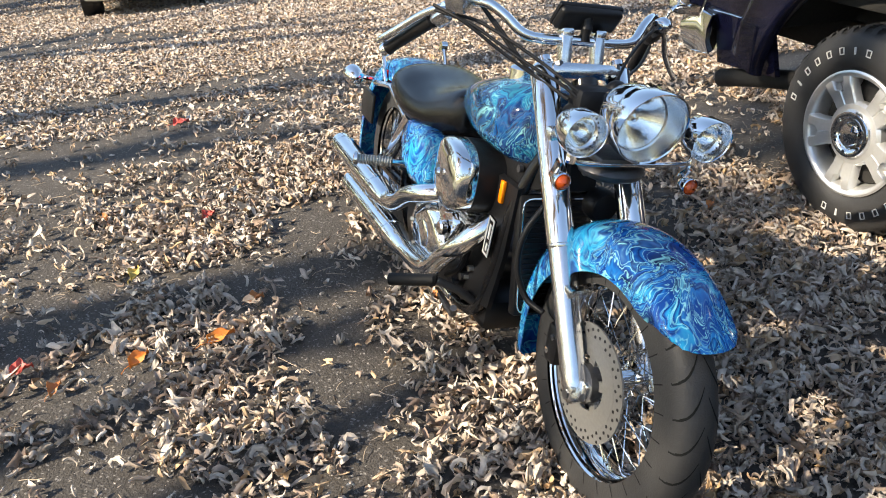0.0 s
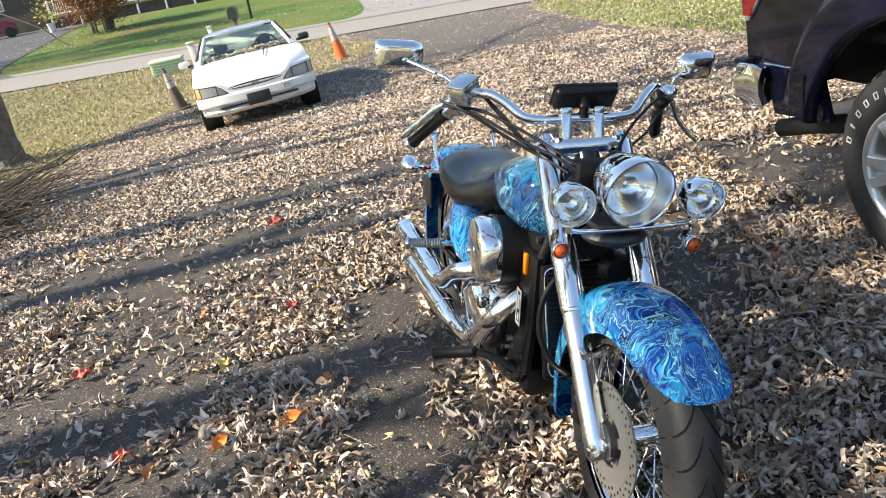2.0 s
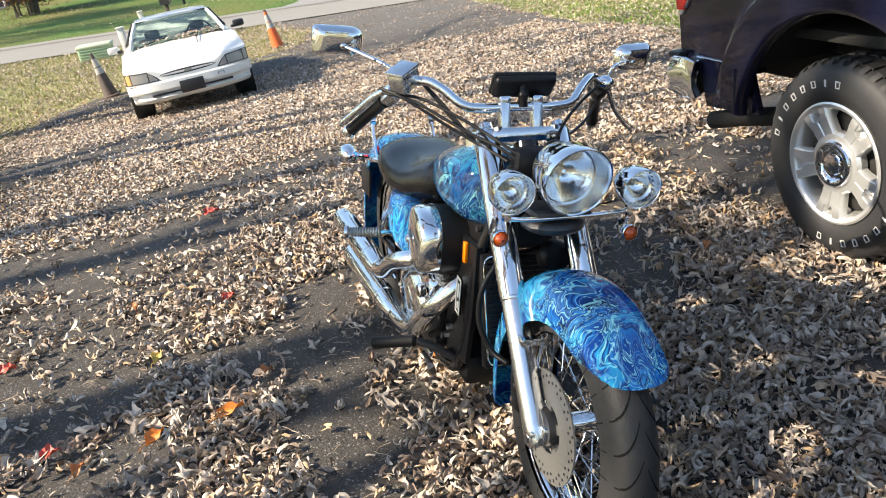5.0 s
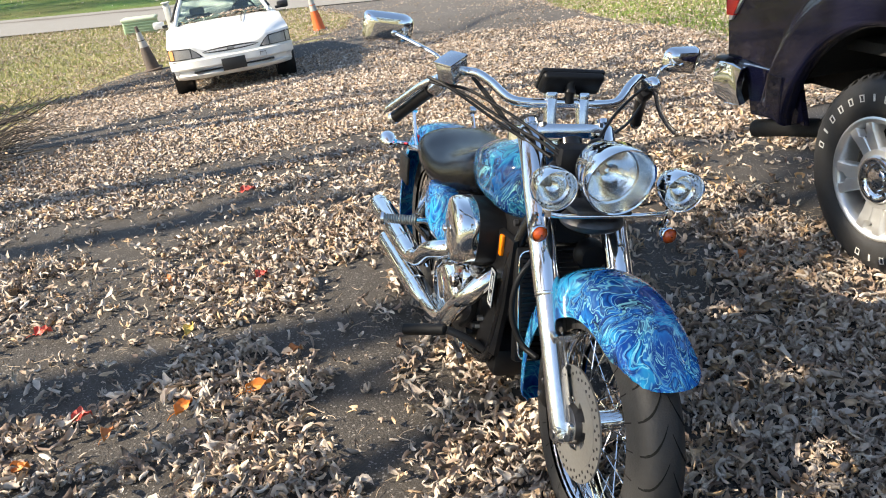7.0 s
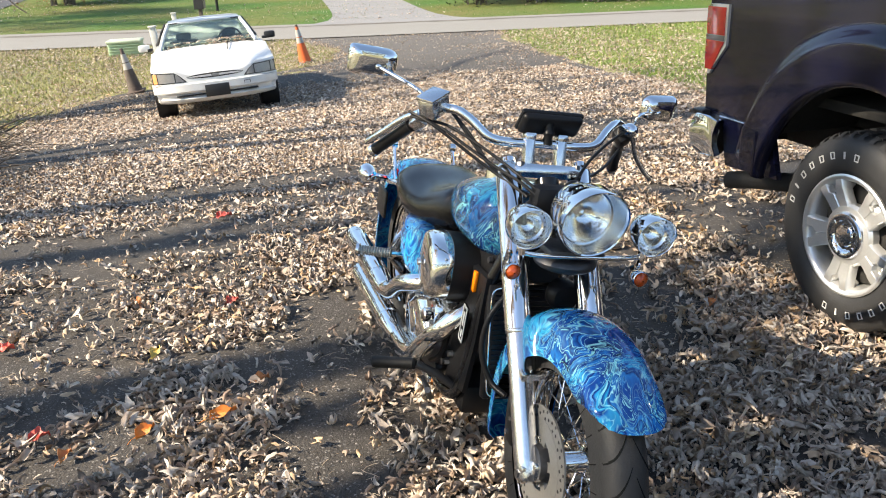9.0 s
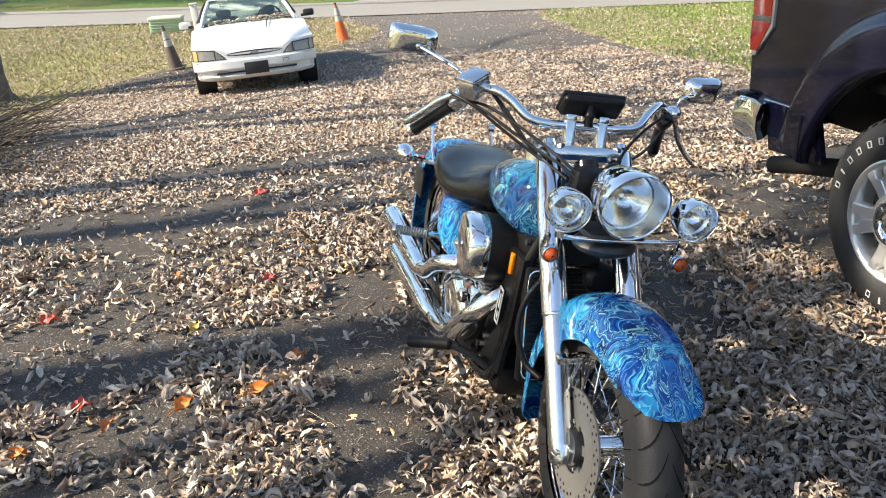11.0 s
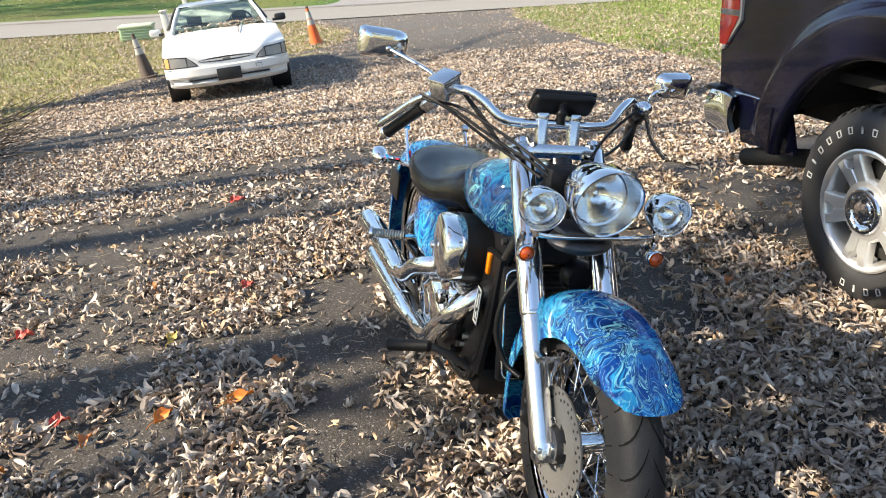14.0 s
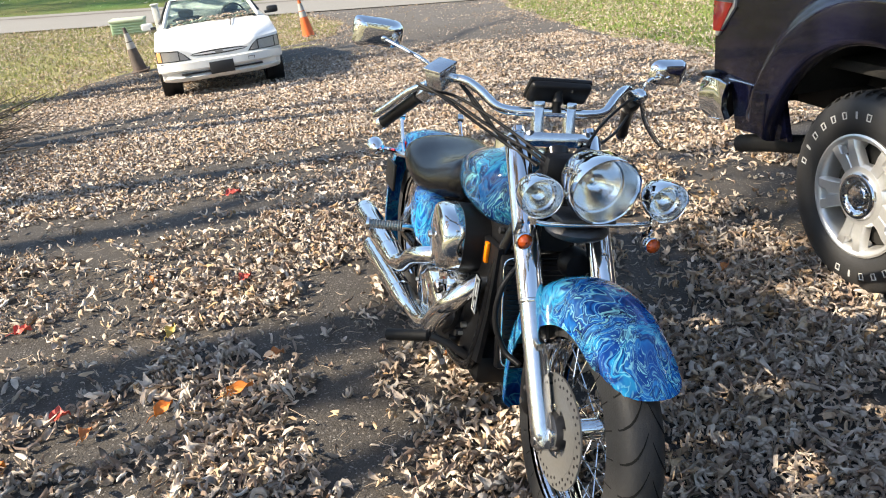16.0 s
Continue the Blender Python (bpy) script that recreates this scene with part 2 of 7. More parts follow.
def thing(name, label, category, m=None, group="", kind=""):
    ob = new(name)
    ob.empty_display_size = 0.1
    if m:
        ob.matrix_world = m
    return tagged(ob, label, category, group, kind)


def single(name, geo, mat, label, category, m=None, group="", kind="", angle=38):
    ob = part(name, geo, mat, None, "", angle)
    if m:
        ob.matrix_world = m
    return tagged(ob, label, category, group, kind)


def smooth_path(pts, n=6):
    """A Catmull-Rom line through the points."""
    P = [Vector(p) for p in pts]
    P = [P[0] * 2 - P[1]] + P + [P[-1] * 2 - P[-2]]
    out = []
    for i in range(1, len(P) - 2):
        a, b, c, d = P[i - 1:i + 3]
        for k in range(n):
            t = k / n
            out.append(0.5 * ((2 * b) + (c - a) * t + (2 * a - 5 * b + 4 * c - d) * t * t + (3 * b - a - 3 * c + d) * t ** 3))
    return out + [P[-2]]


def axis(origin, z, x=(1, 0, 0)):
    """A frame at origin whose z runs along z."""
    z = Vector(z).normalized()
    x = Vector(x)
    if abs(z.dot(x.normalized())) > 0.98:
        x = Vector((0, 1, 0))
    x = (x - z * x.dot(z)).normalized()
    y = z.cross(x)
    return Matrix.Translation(origin) @ Matrix((x, y, z)).transposed().to_4x4()


# ---- lie of the land: level by the motorcycle, falling to the road, rising lawn beyond ----
DRIVE = Vector((-0.32, 0.947, 0))        # down the drive, away from the camera's side


def smooth01(a, b, x):
    t = np.clip((x - a) / (b - a), 0, 1)
    return t * t * (3 - 2 * t)


def land(x, y):
    u = -0.32 * x + 0.947 * y
    fall = -0.0755 * np.clip(u - 3.8, 0, None) * smooth01(3.0, 6.0, u)
    floor_ = np.where(u < 13.6, fall, -0.0755 * 9.8 - 0.012 * (np.minimum(u, 24.0) - 13.6))
    rise = 0.02 * np.clip(u - 29, 0, 25)
    v = 0.947 * x + 0.32 * y
    tilt = 0.042 * np.clip(v, -3, 1.2) * smooth01(8, 12, u) * (1 - smooth01(16, 20, u))
    return floor_ + rise + tilt

# edges of the drive: distance down it, distance across it
LEFT_U, LEFT_V = [-12, 10, 13.6, 15.3, 16.4, 16.9, 17.7, 19.2, 21.2, 25.2], [-2.7, -2.9, -3.15, -2.85, -2.1, 1.1, 2.1, 2.55, 2.6, 1.8]
RIGHT_U, RIGHT_V = [-12, 4, 8, 12, 17, 20.4, 25.2], [7.5, 5.6, 5.4, 6.4, 6.6, 7.1, 8.2]

# ---- fallen leaves ----
LEAF_MAT = material("dry_leaves", (0.4, 0.3, 0.2), 0.75, 0, 30, 0.2)
island_colours(LEAF_MAT, [(0.40, 0.325, 0.262), (0.55, 0.48, 0.41), (0.20, 0.135, 0.098), (0.50, 0.42, 0.35), (0.64, 0.56, 0.475), (0.28, 0.20, 0.15), (0.58, 0.51, 0.44), (0.44, 0.31, 0.195), (0.24, 0.165, 0.124),
                          (0.54, 0.47, 0.40), (0.17, 0.115, 0.088), (0.65, 0.575, 0.495), (0.47, 0.30, 0.155), (0.42, 0.355, 0.30), (0.33, 0.24, 0.176), (0.60, 0.525, 0.445)], spread=0.24)
SIDE = Vector((0.947, 0.32, 0))


def lattice(seed, n=256):
    return np.random.RandomState(seed).rand(n, n)


def value_noise(x, y, table):
    n = table.shape[0]
    xi, yi = np.floor(x).astype(int), np.floor(y).astype(int)
    fx, fy = x - xi, y - yi
    fx, fy = fx * fx * (3 - 2 * fx), fy * fy * (3 - 2 * fy)
    g = lambda a, b: table[a % n, b % n]
    return (g(xi, yi) * (1 - fx) + g(xi + 1, yi) * fx) * (1 - fy) + (g(xi, yi + 1) * (1 - fx) + g(xi + 1, yi + 1) * fx) * fy


NA, NB, NC = lattice(11), lattice(12), lattice(13)
# swept spots on the drive: distance down it, distance across it, half sizes, how bare
BARE = [(3.05, 0.16, 0.34, 0.20, 1.0), (2.55, 0.12, 0.42, 0.20, 1.0), (2.05, 0.08, 0.38, 0.15, 1.0), (1.68, 0.08, 0.25, 0.13, 0.9), (8.9, -2.15, 1.2, 0.55, 1.0), (9.2, -1.5, 1.1, 0.6, 1.0), (9.6, -0.9, 0.8, 0.5, 1.0), (9.0, -0.3, 0.3, 0.4, 0.7), (9.0, -0.35, 0.30, 0.55, 0.9),
        (5.95, -0.35, 0.32, 0.75, 0.95), (6.2, 0.75, 0.32, 0.7, 0.85), (5.35, 0.0, 0.22, 0.9, 0.8), (4.25, -0.85, 0.5, 0.5, 1.0), (4.5, -1.25, 0.42, 0.5, 0.95), (4.6, -0.25, 0.28, 0.5, 0.85), (3.62, -1.05, 0.28, 0.36, 0.8), (3.75, -0.45, 0.18, 0.5, 0.7), (3.60, 2.62, 0.48, 0.40, 0.92), (3.1, 2.62, 0.6, 0.27, 0.95), (2.75, 1.68, 0.25, 0.2, 0.7), (2.5, 1.42, 0.30, 0.26, 0.8),
        (2.9, 1.25, 0.22, 0.25, 0.5), (2.16, -0.68, 0.14, 0.40, 0.9), (17.2, 4.3, 3.0, 1.7, 0.78), (21.5, 4.6, 3.0, 2.2, 0.72), (12.6, 4.6, 1.3, 0.8, 0.7), (7.8, 3.2, 0.35, 1.1, 0.7), (2.75, -0.55, 0.10, 0.7, 0.7), (1.75, -0.9, 0.14, 0.45, 0.8),
        (11.0, 2.2, 0.35, 1.4, 0.6), (1.45, 1.75, 0.10, 0.3, 0.5)]


def cover(x, y):
    u, v = -0.32 * x + 0.947 * y, 0.947 * x + 0.32 * y
    d = 0.55 * value_noise(u * 1.1 + 7, v * 0.55 + 3, NA) + 0.45 * value_noise(u * 3.1, v * 2.2, NB) + 0.25 * value_noise(u * 8, v * 8, NC)
    thin = 0.085 * (1 - smooth01(4.0, 7.5, u)) * (1 - smooth01(0.3, 1.0, v)) - 0.06 * smooth01(4.5, 7, u) * (u < 14)
    c = smooth01(0.42 + thin, 0.66 + thin, d) * (0.35 + 0.65 * smooth01(0.25, 0.55, value_noise(u * 13 + 5, v * 13, NB)))
    bare = np.zeros_like(u)
    wob = 0.6 * (value_noise(u * 4.5, v * 4.5, NA) - 0.5) + 0.5 * (value_noise(u * 11, v * 11, NC) - 0.5)
    for bu, bv, ru, rv, k in BARE:
        e = np.sqrt(((u - bu) / ru) ** 2 + ((v - bv) / rv) ** 2) + wob
        bare = np.maximum(bare, k * (1 - smooth01(0.75, 1.15, e)))
    pile = np.zeros_like(u)
    for bu, bv, ru, rv, k in ((2.3, 2.0, 0.7, 0.45, 1.0), (1.5, 1.45, 0.9, 0.55, 0.9), (1.35, 0.75, 0.6, 0.35, 0.8), (1.75, -0.24, 0.35, 0.26, 0.65), (1.66, 0.46, 0.26, 0.22, 0.65), (2.35, 0.55, 0.5, 0.16, 0.9), (3.2, -0.28, 0.35, 0.25, 0.9), (2.2, -0.35, 0.3, 0.3, 0.7), (6.8, 1.0, 2.4, 2.0, 0.6), (8.3, -1.5, 1.9, 1.2, 0.95), (6.9, -1.0, 0.5, 1.6, 0.8), (7.4, 1.2, 0.8, 1.6, 0.85), (11.0, -0.7, 1.3, 2.0, 0.9), (13.2, 2.2, 1.5, 1.6, 0.7), (9.6, 2.0, 1.2, 2.2, 0.7)):
        e = np.sqrt(((u - bu) / ru) ** 2 + ((v - bv) / rv) ** 2) + wob
        pile = np.maximum(pile, k * (1 - smooth01(0.6, 1.2, e)))
    return np.clip(np.maximum(np.maximum(c, pile) * (1 - bare), 0.08 - 0.045 * bare), 0.0, 1.0)


def scatter(seed, count, u0, u1, v0, v1, keep):
    r = np.random.RandomState(seed)
    u, v = r.uniform(u0, u1, count), r.uniform(v0, v1, count)
    x, y = -0.32 * u + 0.947 * v, 0.947 * u + 0.32 * v
    ok = r.rand(count) < keep(x, y)
    return x[ok], y[ok]


def leaf_stuff(name, x, y, seed, na, nb, size, mat, label, lift=0.004, curl=1.0, heap=0.02, wide=1.0, lobed=False):
    """Curled leaves lying at x, y: each a small crumpled sheet of na x nb points, oval, or lobed round its stalk."""
    r = np.random.RandomState(seed)
    N = len(x)
    L = (size * r.uniform(0.5, 1.3, N))[:, None, None]
    s = np.linspace(0, 1, na)[None, :, None]
    w = np.linspace(-1, 1, nb)[None, None, :]
    one = lambda a, b: r.uniform(a, b, N)[:, None, None]
    if lobed:
        Wd = L * 0.45
        k = np.arange(nb)
        ang = np.radians(-137.5 + 275.0 * k / (nb - 1))[None, None, :]
        rho = np.where(k % 2 == 1, 1.0, 0.40) * (1 - 0.45 * np.abs(w) ** 2)
        rho = rho * (1 + 0.7 * (r.rand(N, 1, nb) - 0.5))
        px = L * 0.55 * (0.1 + 0.9 * s) * rho * np.cos(ang)
        py = L * 0.55 * (0.1 + 0.9 * s) * rho * np.sin(ang)
        bend, roll = curl * one(3.0, 6.0) * np.where(one(0, 1) < 0.5, -1, 1), curl * one(1.8, 3.4)
    else:
        Wd = L * wide * one(0.17, 0.36)
        prof = np.clip(1 - np.abs(2 * s - 1 + one(-0.15, 0.15)) ** one(1.7, 3.0), 0.05, 1) ** 0.6
        prof = prof * (1 + 0.16 * np.sin(2 * np.pi * s * one(0.8, 2.0) + one(0, 6.28)) + 0.16 * (r.rand(N, na, 1) - 0.5))
        px, py = L * (s - 0.5), Wd * prof * w
        bend, roll = curl * one(-1.0, 1.0) * 4.2 + 0.05, curl * one(1.3, 3.2)
    twist = curl * one(-1.6, 1.6)
    ly = Wd * np.sin(roll * py / Wd) / roll
    lz0 = Wd * (1 - np.cos(roll * py / Wd)) / roll
    tw = twist * px / L
    ly, lz0 = ly * np.cos(tw) - lz0 * np.sin(tw), ly * np.sin(tw) + lz0 * np.cos(tw)
    ang = bend * px / L
    lx = L * np.sin(ang) / bend - lz0 * np.sin(ang)
    lz = L * (1 - np.cos(ang)) / bend + lz0 * np.cos(ang) + 0.20 * Wd * (r.rand(N, na, nb) - 0.5)
    ly = ly + 0.13 * L * np.sin((px / L + 0.5) * one(2, 7)) * one(-1, 1)
    lx, ly, lz = np.broadcast_arrays(lx, ly, lz)
    P = np.stack([lx, ly, lz], -1)
    tx, ty, tz = r.normal(0, 0.35, N), r.normal(0, 0.35, N), r.uniform(0, 2 * np.pi, N)
    flip = np.where(r.rand(N) < 0.4, np.pi, 0.0)
    tx = tx + flip
    cx, sx, cy, sy, cz, sz = np.cos(tx), np.sin(tx), np.cos(ty), np.sin(ty), np.cos(tz), np.sin(tz)
    Rm = np.empty((N, 3, 3))
    Rm[:, 0, 0], Rm[:, 0, 1], Rm[:, 0, 2] = cz * cy, cz * sy * sx - sz * cx, cz * sy * cx + sz * sx
    Rm[:, 1, 0], Rm[:, 1, 1], Rm[:, 1, 2] = sz * cy, sz * sy * sx + cz * cx, sz * sy * cx - cz * sx
    Rm[:, 2, 0], Rm[:, 2, 1], Rm[:, 2, 2] = -sy, cy * sx, cy * cx
    Q = np.einsum('nij,nabj->nabi', Rm, P)
    Q[..., 2] -= Q[..., 2].min((1, 2))[:, None, None]
    base = land(x, y) + lift + heap * r.rand(N) ** 2
    Q[..., 0] += x[:, None, None]
    Q[..., 1] += y[:, None, None]
    Q[..., 2] += base[:, None, None]
    idx = np.arange(na * nb).reshape(na, nb)
    f1 = np.stack([idx[:-1, :-1], idx[1:, :-1], idx[1:, 1:], idx[:-1, 1:]], -1).reshape(-1, 4)
    F = (f1[None] + (np.arange(N) * na * nb)[:, None, None]).reshape(-1, 4)
    me = bpy.data.meshes.new(name)
    V = Q.reshape(-1, 3)
    me.vertices.add(len(V))
    me.vertices.foreach_set("co", V.astype(np.float32).ravel())
    me.loops.add(F.size)
    me.loops.foreach_set("vertex_index", F.astype(np.int32).ravel())
    me.polygons.add(len(F))
    me.polygons.foreach_set("loop_start", np.arange(0, F.size, 4, dtype=np.int32))
    me.polygons.foreach_set("use_smooth", np.ones(len(F), bool))
    me.update(calc_edges=True)
    me.materials.append(mat)
    return tagged(new(name, me), label, "leaves", kind="stuff")


x, y = scatter(21, 66000, 0.9, 4.6, -3.0, 3.4, cover)
leaf_stuff("leaf_litter", x, y, 31, 6, 4, 0.052, LEAF_MAT, "curled dry tan and brown leaves on asphalt", heap=0.022)
x, y = scatter(25, 13000, 0.9, 4.2, -2.6, 3.4, cover)
leaf_stuff("leaf_litter", x, y, 35, 5, 11, 0.085, LEAF_MAT, "lobed dry leaves curled up on asphalt", heap=0.026, lobed=True)
x, y = scatter(28, 18000, -4.0, 0.9, -2.6, 5.6, cover)
leaf_stuff("leaf_litter", x, y, 38, 3, 3, 0.055, LEAF_MAT, "dry leaves on the drive beside the truck", heap=0.02)
x, y = scatter(22, 56000, 4.6, 7.6, -3.3, 5.6, cover)
leaf_stuff("leaf_litter", x, y, 32, 4, 3, 0.050, LEAF_MAT, "dry tan leaves covering the driveway", heap=0.02, wide=1.15, curl=0.9)
x, y = scatter(27, 118000, 7.6, 14.5, -3.3, 6.2, cover)
leaf_stuff("leaf_litter", x, y, 37, 3, 3, 0.050, LEAF_MAT, "dry tan leaves spread along the driveway", heap=0.02, wide=1.3, curl=0.7)
x, y = scatter(26, 9000, 0.2, 6.5, -2.6, 4.2, lambda a, b: 0.9 + 0 * a)
leaf_stuff("leaf_crumbs", x, y, 36, 2, 2, 0.010, LEAF_MAT, "crumbled leaf bits and grit on asphalt", heap=0.0, lift=0.006)
# loose stalks among the leaves
STALK_MAT = material("dry_leaf_stalks", (0.40, 0.31, 0.22), 0.7, 0, 30, 0.3)
sr = random.Random(77)
sg = Geo()
for _ in range(2600):
    u_, v_ = sr.uniform(0.6, 4.5), sr.uniform(-2.4, 3.0)
    q = DRIVE * u_ + Vector((0.947, 0.32, 0)) * v_
    if sr.random() > 0.35 + float(cover(np.array([q.x]), np.array([q.y]))[0]):
        continue
    a_, l_ = sr.uniform(0, 6.28), sr.uniform(0.03, 0.075)
    d_ = Vector((math.cos(a_), math.sin(a_), 0))
    s_ = Vector((-d_.y, d_.x, 0)) * 0.0012
    h_ = float(land(q.x, q.y)) + 0.008 + sr.random() * 0.016
    bow = Vector((-d_.y, d_.x, 0)) * sr.uniform(-0.012, 0.012)
    rows_ = []
    for k_ in range(4):
        t_ = k_ / 3
        c_ = Vector((q.x, q.y, h_)) + d_ * l_ * t_ + bow * math.sin(math.pi * t_) + Vector((0, 0, 0.012 * t_ * sr.random()))
        rows_.append([c_ - s_, c_ + Vector((0, 0, 0.0016)), c_ + s_])
    sg.loft(rows_, closed=False)
tagged(part("leaf_stalks", sg, STALK_MAT, None, "", 180), "thin dry leaf stalks on asphalt", "leaves", kind="stuff")


def far_cover(x, y):
    u, v = -0.32 * x + 0.947 * y, 0.947 * x + 0.32 * y
    return cover(x, y) * np.where((u > 13.5) & (y < 24.0 + 0.045 * x), 1, 0)


x, y = scatter(23, 34000, 14.5, 26.0, -3.3, 9.5, far_cover)
leaf_stuff("leaf_litter", x, y, 33, 3, 3, 0.06, LEAF_MAT, "dry leaves towards the road", heap=0.02)


def lawn_side(x, y):
    u, v = -0.32 * x + 0.947 * y, 0.947 * x + 0.32 * y
    left = np.interp(u, LEFT_U, LEFT_V)
    right = np.interp(u, RIGHT_U, RIGHT_V)
    on = ((v < left + 0.15) | (v > right - 0.15)) & (y < 23.9 + 0.045 * x)
    edge = np.minimum(np.abs(v - left), np.abs(v - right))
    n = value_noise(x * 0.9, y * 0.9, NB)
    return np.where(on, np.clip(np.where(v < 3, 0.40, 0.10) + 0.6 * smooth01(0.3, 0.7, n) + 0.45 * np.exp(-edge / 1.0), 0, 1), 0)


x, y = scatter(24, 120000, 4.0, 27.0, -14, 16, lawn_side)
leaf_stuff("lawn_leaves", x, y, 34, 3, 3, 0.075, LEAF_MAT, "fallen leaves scattered over the lawn", lift=0.012, heap=0.03)
x, y = scatter(29, 16000, -4.0, 4.0, -9, -2.6, lawn_side)
leaf_stuff("lawn_leaves", x, y, 39, 3, 2, 0.075, LEAF_MAT, "fallen leaves on the lawn beside the drive", lift=0.012, heap=0.03)

# single bright leaves
RED_LEAF = material("red_leaf", (0.50, 0.065, 0.05), 0.55, 0, 60, 0.25, second=(0.62, 0.15, 0.08), stain_scale=20)
ORANGE_LEAF = material("orange_leaf", (0.62, 0.20, 0.03), 0.55, 0, 60, 0.25, second=(0.42, 0.10, 0.02), stain_scale=20)
BROWN_LEAF = material("orange_brown_leaf", (0.46, 0.17, 0.05), 0.6, 0, 60, 0.3, second=(0.30, 0.12, 0.05), stain_scale=25)
YELLOW_LEAF = material("yellow_leaf", (0.55, 0.40, 0.10), 0.55, 0, 60, 0.25, second=(0.40, 0.30, 0.06), stain_scale=20)


def flat_leaf(c, length, width, turn, mat, label, lobed=False):
    rows = []
    for i in range(11):
        s = i / 10
        w = width * (math.sin(math.pi * min(1, s * 0.96 + 0.03)) ** 0.8) * (1 + (0.35 * math.sin(s * 16) if lobed else 0.05 * math.sin(s * 30)))
        rows.append([(length * (s - 0.5) * (1 - 0.08 * k * k), w * k * (0.94 - 0.12 * s), 0.008 + 0.016 * k * k + 0.016 * math.sin(2.4 * s + k) + 0.005 * math.sin(9 * s + 4 * k + turn)) for k in (-1, -0.6, -0.2, 0.2, 0.6, 1)])
    leaf = thing("fallen_leaf", label, "leaf", pose(c[0], c[1], float(land(c[0], c[1])) + 0.018, 0, 0, turn), group="bright leaves on the drive")
    part("leaf_blade", Geo().shell(rows, 0.0006), mat, leaf)
    part("stalk", Geo().tube([(-length * 0.48, 0, 0.014), (-length * 0.7, 0.004, 0.010), (-length * 0.95, -0.004, 0.004)], 0.0012, 5), mat, leaf)
    return leaf


flat_leaf((-0.961, 2.072), 0.10, 0.027, 30, ORANGE_LEAF, "large orange leaf lying flat among dry leaves")
flat_leaf((-1.200, 1.961), 0.080, 0.027, 55, ORANGE_LEAF, "orange oval leaf lying on asphalt")
flat_leaf((-1.561, 1.924), 0.070, 0.030, 25, RED_LEAF, "red leaf lying on asphalt", True)
flat_leaf((-2.065, 2.575), 0.080, 0.032, 10, RED_LEAF, "crimson leaf curled on asphalt", True)
flat_leaf((-1.233, 3.051), 0.060, 0.028, 40, RED_LEAF, "small red leaf beside a bare patch", True)
flat_leaf((-1.755, 4.524), 0.10, 0.042, 15, RED_LEAF, "red leaf on the driveway", True)
flat_leaf((-1.398, 2.536), 0.065, 0.024, 80, YELLOW_LEAF, "yellow-brown leaf among dry leaves")
flat_leaf((-1.624, 1.638), 0.062, 0.024, 15, ORANGE_LEAF, "orange leaf at the edge of a leaf heap")
for cx, cy, t in ((-0.891, 2.32, 20), (-1.414, 1.819, 70), (-1.686, 3.042, 130), (1.35, 1.75, 70), (1.7, 2.0, 130), (0.95, 2.98, 40), (-0.25, 2.28, 100)):
    flat_leaf((cx, cy), 0.055, 0.020, t, BROWN_LEAF, "small orange-brown leaf on the driveway")

# ---- ground ----
ASPHALT = material("old_asphalt", (0.040, 0.034, 0.029), 0.85, 0, 55, 0.45, 0.7, 110, second=(0.078, 0.068, 0.058), stain_scale=1.1)


def gritty(m, scale, amount, tint):
    """Pale stone chips in a dark surface."""
    n, l = m.node_tree.nodes, m.node_tree.links
    b = n["Principled BSDF"]
    old = b.inputs["Base Color"].links[0].from_socket
    tc = n.new("ShaderNodeTexCoord")
    vor = n.new("ShaderNodeTexVoronoi")
    vor.inputs["Scale"].default_value = scale
    l.new(tc.outputs["Object"], vor.inputs["Vector"])
    sep = n.new("ShaderNodeSeparateColor")
    l.new(vor.outputs["Color"], sep.inputs["Color"])
    chip = n.new("ShaderNodeMapRange")
    chip.inputs["From Min"].default_value, chip.inputs["From Max"].default_value = 1 - amount, 1.0
    l.new(sep.outputs[0], chip.inputs["Value"])
    mx = n.new("ShaderNodeMix")
    mx.data_type = 'RGBA'
    mx.inputs["B"].default_value = (*tint, 1)
    l.new(chip.outputs[0], mx.inputs["Factor"])
    l.new(old, mx.inputs["A"])
    l.new(mx.outputs["Result"], b.inputs["Base Color"])


def paled_towards(m, y0, y1, colour):
    """Puts the paling of glancing light into the colour, between two places along y."""
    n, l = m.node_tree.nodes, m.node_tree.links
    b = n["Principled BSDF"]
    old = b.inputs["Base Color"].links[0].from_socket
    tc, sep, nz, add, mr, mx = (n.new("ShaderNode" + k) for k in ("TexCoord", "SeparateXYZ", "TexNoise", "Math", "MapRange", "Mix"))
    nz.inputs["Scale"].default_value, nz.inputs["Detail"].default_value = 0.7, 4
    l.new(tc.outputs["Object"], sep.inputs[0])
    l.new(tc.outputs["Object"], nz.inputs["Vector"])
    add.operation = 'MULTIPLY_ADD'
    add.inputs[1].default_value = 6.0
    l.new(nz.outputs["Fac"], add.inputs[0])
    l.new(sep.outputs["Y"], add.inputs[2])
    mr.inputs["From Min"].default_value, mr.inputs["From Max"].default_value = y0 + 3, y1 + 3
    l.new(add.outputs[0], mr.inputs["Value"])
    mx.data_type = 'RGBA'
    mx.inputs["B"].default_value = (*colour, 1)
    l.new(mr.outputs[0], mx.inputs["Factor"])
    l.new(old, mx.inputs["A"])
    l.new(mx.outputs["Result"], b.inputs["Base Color"])


